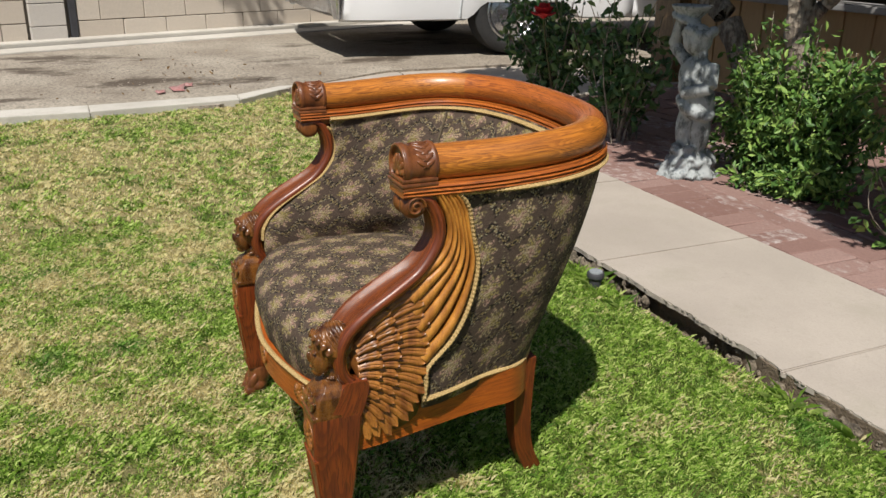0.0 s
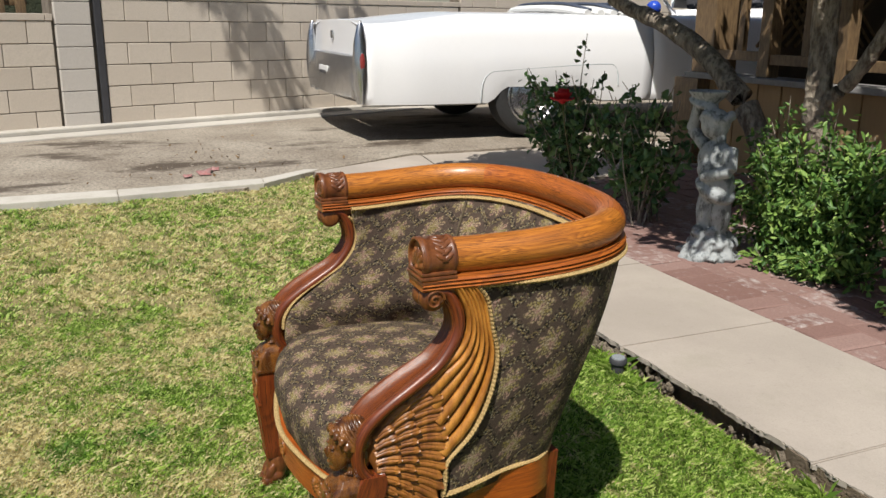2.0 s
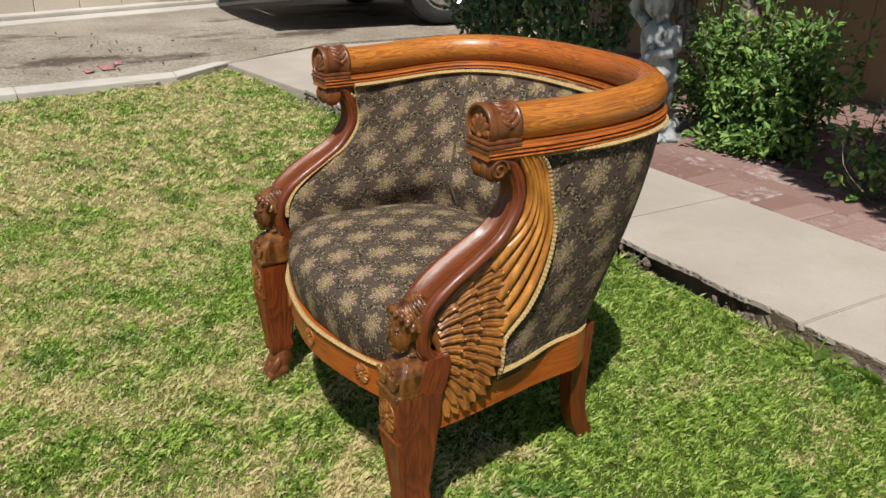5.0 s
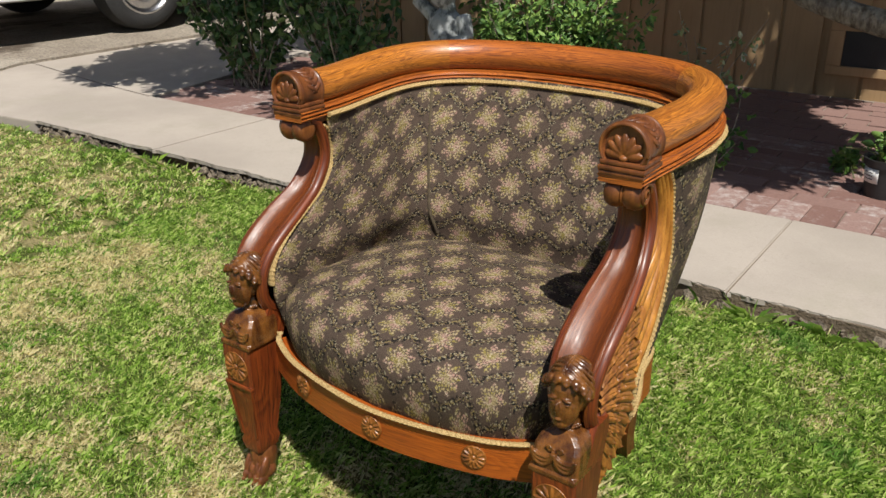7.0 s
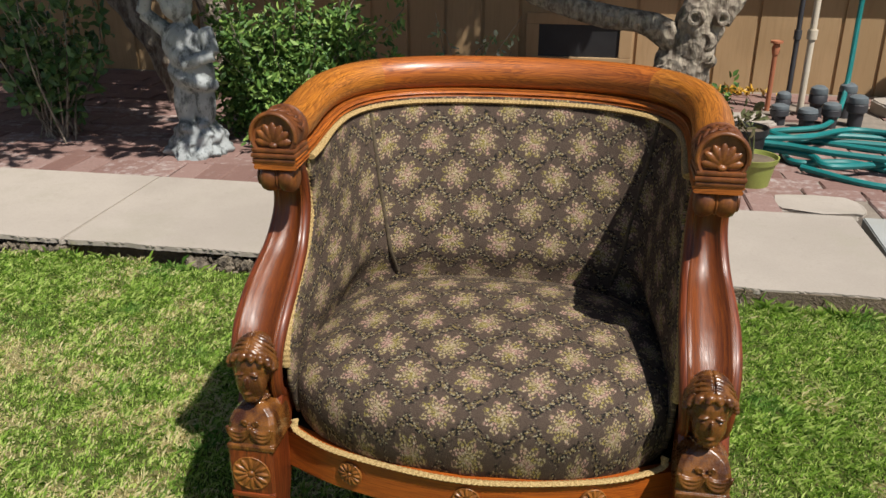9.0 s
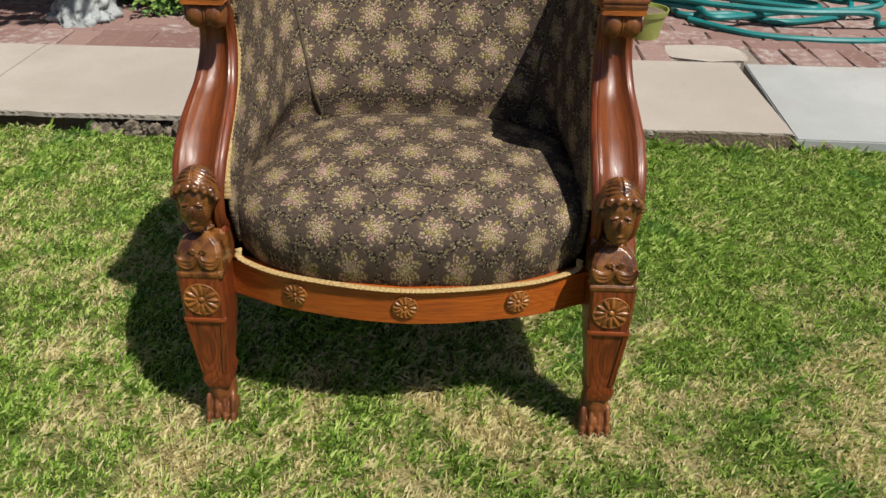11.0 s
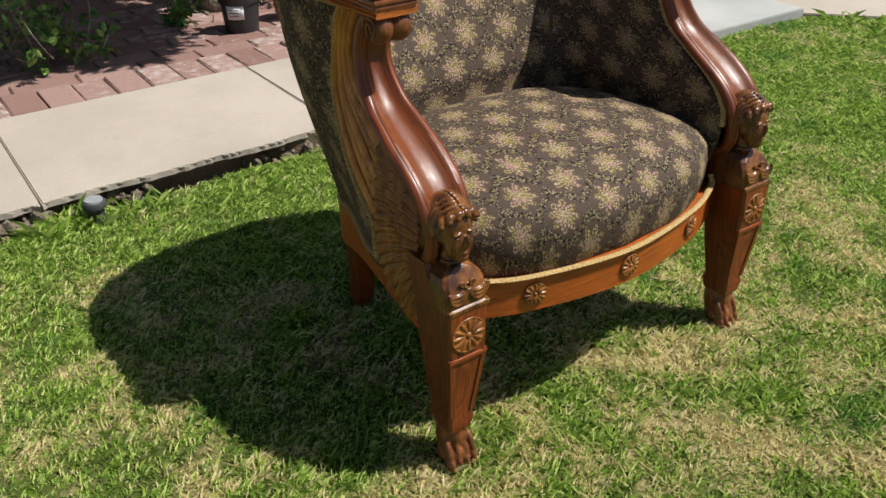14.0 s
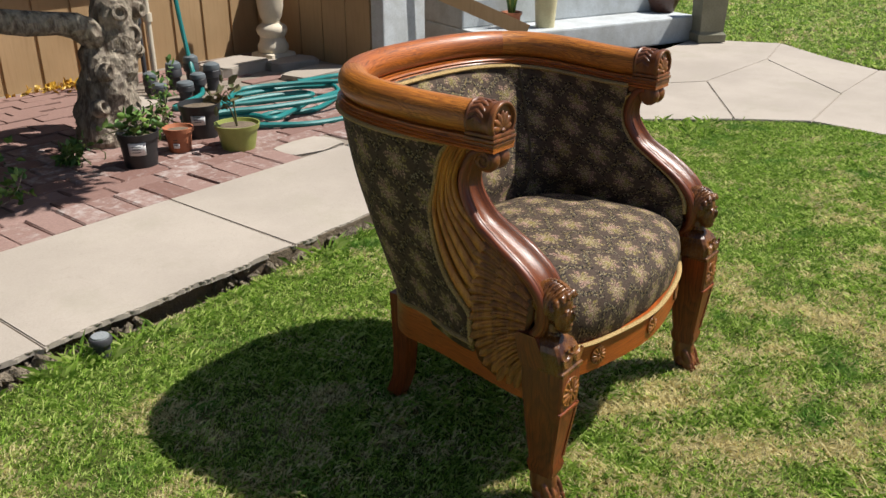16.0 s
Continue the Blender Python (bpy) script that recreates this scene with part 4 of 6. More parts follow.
        ball(bm, (x, -0.346, 0.007), (0.0032, 0.006, 0.005), None, 8, 6)
    paw = part("paw_foot", bm, COLLAR, leg, "dark carved paw foot")
    fuse = paw.modifiers.new("fuse", "REMESH")
    fuse.mode, fuse.voxel_size, fuse.use_smooth_shade = "VOXEL", 0.0016, True
    # carved block behind the figure, under the arm's curl
    bm = bmesh.new()
    rows = []
    for z, y0, y1 in ((0.262, -0.330, -0.280), (0.280, -0.330, -0.274), (0.300, -0.318, -0.266), (0.320, -0.308, -0.260), (0.336, -0.302, -0.258), (0.346, -0.296, -0.262)):
        rows.append([(s * x, y, z) for x, y in ((0.267, y0), (0.3305, y0), (0.3312, (y0 + y1) / 2), (0.3305, y1), (0.267, y1))])
    patch(bm, rows, loop_v=True, cap=True, uv=lambda i, j: (i * 0.02, j * 0.03))
    part("block", bm, RED_OAK, leg)
    rosette((s * 0.299, -0.3525, 0.249), 0.0275)
    # figure: plain carved bust
    bm = bmesh.new()
    cx, cy, cz = s * 0.297, -0.311, 0.394
    ball(bm, (cx, cy + 0.002, cz + 0.006), (0.0235, 0.028, 0.031), None, 20, 14)
    ball(bm, (cx, cy - 0.014, cz - 0.010), (0.0175, 0.0145, 0.0235), None, 18, 12)
    ball(bm, (cx, cy - 0.017, cz - 0.026), (0.0105, 0.0105, 0.0085), None, 12, 8)
    ball(bm, (cx, cy - 0.0285, cz - 0.006), (0.0030, 0.0045, 0.0090), pose(0, 0, 0, 14, 0, 0), 8, 8)
    ball(bm, (cx, cy - 0.0265, cz - 0.0185), (0.0055, 0.0032, 0.0020), None, 8, 6)
    for e in (-1, 1):
        ball(bm, (cx + e * 0.0085, cy - 0.0250, cz + 0.0045), (0.0062, 0.0030, 0.0018), pose(0, 0, 0, 0, 8 * e, 0), 8, 6)
        ball(bm, (cx + e * 0.0085, cy - 0.0245, cz - 0.0012), (0.0036, 0.0022, 0.0015), None, 8, 6)
    # waved locks combed from the parting down to the nape
    for e in (-1, 1):
        for k in range(13):
            up = math.radians(38 + 9.5 * k)
            n0 = Vector((0.04 * e, -math.cos(up), math.sin(up)))
            n1 = Vector((e * 0.92, 0.10 + 0.32 * (k / 12) - 0.30 * math.cos(up), -0.18))
            turn = n0.cross(n1).normalized()
            lock = []
            for j in range(13):
                t = j / 12
                n = (n0.lerp(n1, t).normalized() + turn * (0.05 * math.sin(8 * t + 0.35 * k))).normalized()
                lock.append((cx + n.x * 0.0262, cy + 0.003 + n.y * 0.0295, cz + 0.006 + n.z * 0.0325))
            sweep(bm, lock, round_profile(0.0024, 7), side=(0.1 * e, 1, 0.2), scale=lambda t: 1.0 - 0.3 * t)
        # rolled curls framing the brow
        for k in range(4):
            a = math.radians(10 + 27 * k)
            p = Vector((cx + e * 0.0235 * math.sin(a), cy - 0.0215 * math.cos(a * 0.75), cz + 0.0255 - 0.0165 * (a / 1.6) ** 2))
            ball(bm, p, (0.0062, 0.0052, 0.0050), pose(0, 0, 0, 0, e * math.degrees(a) * 0.7, 0), 10, 8)
            ball(bm, p + Vector((e * 0.002, -0.003, -0.003)), (0.0036, 0.0034, 0.0030), None, 8, 6)
    bmesh.ops.transform(bm, matrix=Matrix.Translation((cx, cy, cz)) @ Matrix.Scale(1.2, 4) @ Matrix.Translation((-cx, -cy, -cz)), verts=bm.verts)
    ball(bm, (cx, cy + 0.004, cz - 0.042), (0.0145, 0.0150, 0.026), None, 14, 10)
    ball(bm, (cx, cy + 0.020, cz - 0.018), (0.0225, 0.0160, 0.030), None, 14, 10)
    chest = []
    for z, w, y0, y1 in ((0.290, 0.0335, -0.3500, -0.285), (0.312, 0.0335, -0.3490, -0.285), (0.324, 0.0325, -0.3450, -0.285), (0.334, 0.0290, -0.3380, -0.288), (0.342, 0.0200, -0.3320, -0.292), (0.346, 0.0120, -0.3280, -0.296)):
        c = 0.006
        chest.append([(cx + x, y, z) for x, y in ((-w, y0 + c), (-w + c, y0), (w - c, y0), (w, y0 + c), (w, y1), (-w, y1))])
    patch(bm, chest, loop_v=True, cap=True)
    for e in (-1, 1):
        for q in (0.45, 0.72, 1.0):
            fold = []
            for j in range(11):
                a = math.radians(-88 + 17.6 * j)
                fold.append((cx + e * 0.0165 + 0.0155 * math.sin(a), -0.3505 + 0.0016 * (1 - q), 0.3225 - 0.0215 * q * math.cos(a)))
            sweep(bm, fold, round_profile(0.0026, 6), side=(0, 1, 0))
        curl = [(cx + e * (0.0075 + (0.0055 - 0.00045 * j) * math.cos(0.8 * j)), -0.3470, 0.3260 + (0.0055 - 0.00045 * j) * math.sin(0.8 * j)) for j in range(11)]
        sweep(bm, curl, round_profile(0.0018, 6), side=(0, 1, 0))
    for j in range(9):
        a = math.radians(-72 + 18 * j)
        ball(bm, (cx + 0.0175 * math.sin(a), cy + 0.004 - 0.0165 * math.cos(a), 0.3485 + 0.004 * (1 - math.cos(a))), (0.0024, 0.0024, 0.0024), None, 8, 6)
    box(bm, (cx - 0.034, -0.3535, 0.286), (cx + 0.034, -0.285, 0.2945), 0.002)
    figure = part("figure", bm, BRONZE, leg, "bronzed carved bust with waved hair")
    fuse = figure.modifiers.new("fuse", "REMESH")
    fuse.mode, fuse.voxel_size, fuse.use_smooth_shade = "VOXEL", 0.0011, True
    # rear leg, a sabre curve
    bm = bmesh.new()
    curve = spline([(s * 0.224, 0.084, 0.272), (s * 0.222, 0.084, 0.20), (s * 0.217, 0.088, 0.13), (s * 0.210, 0.102, 0.06), (s * 0.204, 0.130, 0.0)], 18)
    sweep(bm, curve, [(-0.019, -0.021), (0.019, -0.021), (0.019, 0.021), (-0.019, 0.021)], side=(1, 0, 0), scale=lambda t: 1.0 - 0.22 * t)
    part("rear_leg", bm, RED_OAK, chair, "outswept rear leg")


arm(-1)
arm(1)


# ---- foliage ----
def leaf_mesh(name, centres, out, size, material, parent=None, label="", seed=1, droop=0.3, ratio=0.55):
    """Many folded leaves, one joined mesh. centres and out: n x 3 arrays."""
    rng = np.random.default_rng(seed)
    n = len(centres)
    d = out + rng.normal(0, 0.75, (n, 3))
    d[:, 2] -= droop * rng.random(n)
    d /= np.linalg.norm(d, axis=1)[:, None] + 1e-9
    side = np.cross(d, rng.normal(0, 1, (n, 3)))
    side /= np.linalg.norm(side, axis=1)[:, None] + 1e-9
    up = np.cross(side, d)
    length = size * rng.uniform(0.55, 1.25, n)[:, None]
    w = length * ratio * 0.5
    v = np.empty((n, 6, 3))
    v[:, 0] = centres
    v[:, 1] = centres + d * length * 0.4 + side * w + up * w * 0.35
    v[:, 2] = centres + d * length * 0.8 + side * w * 0.6 + up * w * 0.2
    v[:, 3] = centres + d * length - up * w * 0.3
    v[:, 4] = centres + d * length * 0.8 - side * w * 0.6 + up * w * 0.2
    v[:, 5] = centres + d * length * 0.4 - side * w + up * w * 0.35
    base = (np.arange(n) * 6)[:, None]
    loops = np.concatenate([base + [0, 1, 2, 3], base + [0, 3, 4, 5]], 1).ravel()
    mesh = bpy.data.meshes.new(name)
    mesh.vertices.add(n * 6)
    mesh.vertices.foreach_set("co", v.ravel())
    mesh.loops.add(n * 8)
    mesh.loops.foreach_set("vertex_index", loops.astype(np.int32))
    mesh.polygons.add(n * 2)
    mesh.polygons.foreach_set("loop_start", np.arange(n * 2, dtype=np.int32) * 4)
    mesh.update()
    mesh.validate()
    ob = finish(name, mesh, material, parent, label, smooth=False)
    return tagged(ob, kind="stuff")


def cloud(rng, blobs, n):
    """Points near the surface of several lumps (x, y, z, radius), with their outward ways."""
    w = np.array([b[3] ** 2 for b in blobs])
    pick = rng.choice(len(blobs), n, p=w / w.sum())
    c = np.array([b[:3] for b in blobs])[pick]
    r = np.array([b[3] for b in blobs])[pick]
    d = rng.normal(0, 1, (n, 3))
    d /= np.linalg.norm(d, axis=1)[:, None]
    return c + d * (r * rng.uniform(0.35, 1.08, n) ** 0.6)[:, None], d


def lumps(rng, centre, spread, count, size):
    return [(centre[0] + rng.uniform(-1, 1) * spread[0], centre[1] + rng.uniform(-1, 1) * spread[1], centre[2] + rng.uniform(-1, 1) * spread[2], size * rng.uniform(0.6, 1.3)) for _ in range(count)]


def limb(bm, points, r0, r1, n=18, rough=0.12, seed=0):
    pts = spline(points, n)
    rows = []
    for i, p in enumerate(pts):
        t = (pts[min(i + 1, n - 1)] - pts[max(i - 1, 0)]).normalized()
        x = t.orthogonal().normalized()
        y = t.cross(x)
        r = r0 + (r1 - r0) * i / (n - 1)
        row = []
        sides = 24 if r0 > 0.05 else 12
        for k in range(sides):
            a = 2 * math.pi * k / sides
            q = p + (x * math.cos(a) + y * math.sin(a)) * r
            row.append(q + (q - p) * (rough * (2.2 * noise.noise(q * 8 + Vector((seed, 0, 0))) + 1.3 * noise.noise(q * 26 + Vector((0, seed, 0))))))
        rows.append(row)
    patch(bm, rows, loop_v=True, cap=True)


def shrub(name, label, at, blobs, leaves, size, material, stems, seed, stem_r=0.006):
    rng = np.random.default_rng(seed)
    ob = thing(name, label, "shrub")
    bm = bmesh.new()
    for k in range(stems):
        b = blobs[k % len(blobs)]
        foot = Vector((at[0] + rng.uniform(-0.09, 0.09), at[1] + rng.uniform(-0.07, 0.07), 0.0))
        tip = Vector(b[:3]) + Vector(rng.normal(0, 0.3 * b[3], 3))
        mid = foot.lerp(tip, 0.5) + Vector(rng.normal(0, 0.03, 3))
        limb(bm, [foot, mid, tip], stem_r, stem_r * 0.5, 8, 0.05, k)
    tagged(part("stems", bm, STALK if material is SHRUB else BARK, ob), kind="stuff")
    c, d = cloud(rng, blobs, leaves)
    c[:, 2] = np.maximum(c[:, 2], 0.02)
    leaf_mesh("foliage", c, d, size, material, ob, seed=seed)
    return ob


def rose_bloom(parent, at, r):
    bm = bmesh.new()
    rng = random.Random(5)
    for ring, (count, tilt) in enumerate(((3, 18), (5, 42), (6, 66))):
        for k in range(count):
            a = 360 * k / count + 30 * ring
            m = Matrix.Translation(at) @ pose(0, 0, 0, 0, 0, a) @ pose(0, 0, 0, 0, tilt, 0)
            rows = []
            for i in range(5):
                u = i / 4
                rows.append([m @ Vector((0.12 * r * ring * u + 0.25 * r * math.cos(v) * math.sin(math.pi * (0.2 + 0.6 * u)) - 0.2 * r, 0.62 * r * math.sin(v) * math.sin(math.pi * (0.15 + 0.6 * u)), r * u)) for v in (-1.2, -0.6, 0, 0.6, 1.2)])
            patch(bm, rows)
    ball(bm, Vector(at) + Vector((0, 0, 0.42 * r)), (0.42 * r, 0.42 * r, 0.62 * r), None, 12, 8)
    part("bloom", bm, ROSE_RED, parent, "red rose in bloom")


def caned(name, label, foot, tips, leaves, size, material, seed, cane_r=0.005, bare=0.35, spread=0.045, ratio=0.62):
    """A bush of single arching canes, each with leaf sprays along its upper part."""
    rng = np.random.default_rng(seed)
    ob = thing(name, label, "shrub")
    centres, ways = [], []
    for k, tip in enumerate(tips):
        a = Vector((foot[0] + rng.normal(0, 0.05), foot[1] + rng.normal(0, 0.04), 0.0))
        tip = Vector(tip)
        mid = a.lerp(tip, 0.55) + Vector(rng.normal(0, 0.035, 3))
        pts = spline([a, mid, tip], 12)
        bm = bmesh.new()
        limb(bm, [a, mid, tip], cane_r, cane_r * 0.4, 10, 0.05, k)
        part("cane", bm, BARK, ob)
        for _ in range(leaves):
            t = bare + (1 - bare) * rng.random() ** 0.8
            p = pts[min(int(t * 11), 11)]
            q = Vector(rng.normal(0, 1, 3)).normalized()
            spray = Vector(p) + q * spread * rng.uniform(0.3, 1.3) * (1.25 - 0.6 * t)
            for _ in range(3):
                centres.append(spray + Vector(rng.normal(0, size * 0.3, 3)))
                ways.append(q)
    c = np.array(centres)
    c[:, 2] = np.maximum(c[:, 2], 0.03)
    leaf_mesh("foliage", c, np.array(ways), size, material, ob, seed=seed, ratio=ratio)
    return ob


rng = np.random.default_rng(11)
# rose bushes at the bricks' edge
tips = [(-2.83 + rng.uniform(-0.40, 0.36), 2.02 + rng.uniform(-0.2, 0.22), rng.uniform(0.40, 0.78)) for _ in range(32)] + [(-3.22, 2.0, 0.62), (-3.1, 1.95, 0.70), (-2.73, 2.0, 0.97)]
rose = caned("rose_bush", "dark leafy rose bush with one red bloom beside the path", (-2.80, 2.0), tips, 13, 0.052, ROSE_LEAF, 21)
rose_bloom(rose, (-2.60, 1.78, 0.61), 0.070)
bm = bmesh.new()
limb(bm, [(-2.74, 1.95, 0.2), (-2.68, 1.86, 0.42), (-2.60, 1.78, 0.615)], 0.005, 0.003, 10, 0.05, 3)
part("stem", bm, STALK, rose)
tips = [(-2.16 + rng.uniform(-0.30, 0.30), 2.0 + rng.uniform(-0.18, 0.2), rng.uniform(0.38, 0.74)) for _ in range(26)] + [(-1.92, 2.0, 0.75), (-1.99, 1.98, 0.70), (-2.42, 2.0, 0.62)]
caned("rose_bush", "open dark rose bush with bare lower stems", (-2.12, 1.98), tips, 12, 0.052, ROSE_LEAF, 22)
# bright shrub beside the statue
tips = [(-1.13 + rng.uniform(-0.30, 0.36), 2.13 + rng.uniform(-0.2, 0.2), rng.uniform(0.10, 0.64)) for _ in range(84)]
tips += [(-1.30, 2.12, 0.74), (-1.04, 2.12, 0.71), (-0.86, 2.1, 0.62), (-0.70, 2.12, 0.55), (-0.62, 2.1, 0.42), (-0.70, 2.0, 0.14), (-1.44, 2.03, 0.30), (-1.42, 2.0, 0.16), (-0.6, 2.15, 0.6), (-0.95, 1.93, 0.10), (-1.2, 1.92, 0.12)]
caned("garden_shrub", "bright green bushy shrub with small leaves in sun", (-1.1, 2.15), tips, 66, 0.038, SHRUB, 23, 0.004, 0.22, 0.066, 0.44)
tips = [(-0.42 + rng.uniform(-0.16, 0.3), 2.05 + rng.uniform(-0.1, 0.1), rng.uniform(0.3, 0.6)) for _ in range(9)]
caned("flowering_twigs", "thin twigs with pale small leaves beside the shrub", (-0.50, 2.12), tips, 8, 0.026, leaf("pale_leaf", (0.10, 0.16, 0.05), (0.22, 0.28, 0.12), (0.5, 0.5, 0.42)), 24, 0.003, 0.4)
tips = [(-0.33 + rng.uniform(-0.2, 0.2), 1.92 + rng.uniform(-0.12, 0.12), rng.uniform(0.12, 0.38)) for _ in range(13)]
caned("rose_bush", "low sprawling rose bush with sparse leaves on the bricks", (-0.32, 1.92), tips, 10, 0.036, SHRUB, 25, 0.003, 0.3)


def tree(name, label, limbs, crown, leaves, size, material, seed, ratio=0.55):
    rng = np.random.default_rng(seed)
    ob = thing(name, label, "tree")
    bm = bmesh.new()
    limb(bm, *limbs[0], n=44, rough=0.12, seed=seed)
    trunk = part("trunk", bm, BARK, ob)
    for k, l in enumerate(limbs[1:]):
        bm = bmesh.new()
        limb(bm, *l, n=34, rough=0.12, seed=seed + k + 1)
        part("limb", bm, BARK, ob)
    c, d = cloud(rng, crown, leaves)
    leaf_mesh("crown", c, d, size, material, ob, seed=seed, ratio=ratio)
    return ob, trunk


rng = np.random.default_rng(31)
gnarled, trunk = tree("gnarled_tree", "old gnarled tree with pale knotted trunk among the bricks",
    [([(0.46, 2.34, -0.02), (0.46, 2.34, 0.10), (0.50, 2.34, 0.30), (0.55, 2.35, 0.50), (0.60, 2.36, 0.66)], 0.132, 0.088),
     ([(0.53, 2.34, 0.42), (0.36, 2.33, 0.52), (0.12, 2.36, 0.56), (-0.18, 2.38, 0.68), (-0.55, 2.2, 1.15), (-0.6, 2.0, 1.75)], 0.052, 0.03),
     ([(0.58, 2.36, 0.55), (0.56, 2.40, 0.85), (0.40, 2.3, 1.3), (0.45, 2.0, 1.8)], 0.062, 0.04),
     ([(0.62, 2.36, 0.55), (0.76, 2.42, 0.82), (0.85, 2.3, 1.3), (0.85, 2.0, 1.85)], 0.066, 0.035)],
    lumps(rng, (0.47, 1.9, 2.1), (0.42, 0.6, 0.2), 20, 0.22) + lumps(rng, (0.10, 2.75, 2.1), (0.62, 0.42, 0.2), 20, 0.21) + lumps(rng, (0.45, 1.38, 2.0), (0.42, 0.22, 0.12), 12, 0.2), 25000, 0.075, CROWN_LEAF, 41)
for k, (x, y, z, r) in enumerate(((0.43, 2.23, 0.34, 0.032), (0.57, 2.25, 0.47, 0.036), (0.63, 2.26, 0.56, 0.028), (0.53, 2.25, 0.56, 0.03), (0.39, 2.24, 0.2, 0.03), (0.60, 2.26, 0.40, 0.022))):
    bm = bmesh.new()
    m = Matrix.Translation((x, y, z)) @ pose(0, 0, 0, 80 + 12 * math.sin(k), 0, 25 * math.cos(3 * k))
    turned(bm, [(r * 1.25, -0.03), (r * 1.2, 0.0), (r * 0.95, 0.014), (r * 0.62, 0.012), (r * 0.42, -0.004), (r * 0.25, -0.02), (0.001, -0.022)], 14, m=m)
    part("knot", bm, BARK, trunk)
rng = np.random.default_rng(33)
tree("shade_tree", "dark twin-stemmed shade tree behind the statue",
    [([(-1.92, 2.78, -0.02), (-1.98, 2.75, 0.25), (-2.20, 2.72, 0.58), (-2.50, 2.70, 0.82), (-2.88, 2.68, 1.01), (-3.45, 2.6, 1.22), (-3.5, 2.3, 1.7)], 0.074, 0.036),
     ([(-1.82, 2.80, 0.0), (-1.72, 2.78, 0.35), (-1.71, 2.72, 0.66), (-1.73, 2.70, 1.2), (-1.55, 2.3, 1.8)], 0.075, 0.05),
     ([(-1.71, 2.72, 0.62), (-1.50, 2.75, 0.85), (-1.28, 2.8, 1.3)], 0.04, 0.025)],
    # crown is out of view; the last two lumps are added to shade the statue
    lumps(rng, (-2.0, 1.55, 2.05), (1.25, 0.60, 0.22), 44, 0.24) + lumps(rng, (-1.65, 2.7, 2.1), (1.2, 0.55, 0.2), 44, 0.25) + [(-0.62, 1.22, 1.95, 0.15), (-0.80, 1.18, 2.0, 0.17)], 22000, 0.085, CROWN_LEAF, 43)
# ---- statue ----
bm = bmesh.new()
X, Y = -1.415, 1.868
turned(bm, [(0.135, -0.02), (0.138, 0.008), (0.134, 0.02), (0.128, 0.032), (0.130, 0.045), (0.122, 0.058), (0.112, 0.072), (0.108, 0.088), (0.098, 0.104), (0.094, 0.12), (0.084, 0.136), (0.072, 0.15), (0.001, 0.155)], 44, (X, Y, 0))
for v in bm.verts:
    d = Vector((v.co.x - X, v.co.y - Y, 0))
    v.co += d * (0.35 * noise.noise(v.co * 22) + 0.22 * noise.noise(v.co * 55))
ball(bm, (X - 0.036, Y - 0.01, 0.235), (0.046, 0.046, 0.11))
ball(bm, (X + 0.040, Y + 0.005, 0.235), (0.044, 0.045, 0.11))
ball(bm, (X - 0.030, Y - 0.035, 0.155), (0.026, 0.048, 0.020))
ball(bm, (X + 0.042, Y - 0.025, 0.155), (0.026, 0.048, 0.020))
ball(bm, (X, Y, 0.355), (0.094, 0.070, 0.090))
ball(bm, (X + 0.01, Y - 0.012, 0.335), (0.108, 0.078, 0.038), pose(0, 0, 0, 0, 22, 0))
ball(bm, (X - 0.02, Y, 0.46), (0.090, 0.066, 0.090))
ball(bm, (X - 0.005, Y - 0.03, 0.42), (0.068, 0.055, 0.06))
ball(bm, (X - 0.03, Y - 0.008, 0.615), (0.062, 0.064, 0.068))
ball(bm, (X, Y, 0.55), (0.024, 0.026, 0.04))
for a, b, r in (((-0.085, 0.0, 0.51), (-0.165, -0.02, 0.58), 0.032), ((-0.165, -0.02, 0.58), (-0.12, -0.03, 0.69), 0.028), ((0.070, 0.0, 0.52), (0.110, -0.03, 0.43), 0.033), ((0.110, -0.03, 0.43), (0.0, -0.085, 0.395), 0.028)):
    limb(bm, [(X + a[0], Y + a[1], a[2]), (X + (a[0] + b[0]) / 2, Y + (a[1] + b[1]) / 2, (a[2] + b[2]) / 2), (X + b[0], Y + b[1], b[2])], r, r * 0.85, 6, 0.02)
for k in range(14):
    a = 0.5 * k
    ball(bm, (X - 0.03 + 0.058 * math.cos(a), Y + 0.058 * math.sin(a), 0.645 + 0.012 * math.sin(3 * a)), (0.02, 0.02, 0.02), None, 8, 6)
ball(bm, (X - 0.105, Y - 0.02, 0.70), (0.075, 0.06, 0.022), pose(0, 0, 0, 0, 16, 0))
turned(bm, [(0.03, 0.69), (0.06, 0.715), (0.085, 0.742), (0.088, 0.752), (0.07, 0.752), (0.001, 0.735)], 18, (X - 0.10, Y, 0))
statue = tagged(part("statue", bm, PLASTER), "weathered white garden statue of a figure holding a bowl", "statue")
fuse = statue.modifiers.new("fuse", "REMESH")
fuse.mode, fuse.voxel_size, fuse.use_smooth_shade = "VOXEL", 0.006, True


# ---- block wall ----
WALL = Matrix.Translation((-6.22, -1.27, 0.10)) @ Matrix.Rotation(math.atan2(2.52, -0.91), 4, "Z")


def wall_box(bm, lo, hi, bevel=0.0):
    box(bm, lo, hi, bevel, WALL)


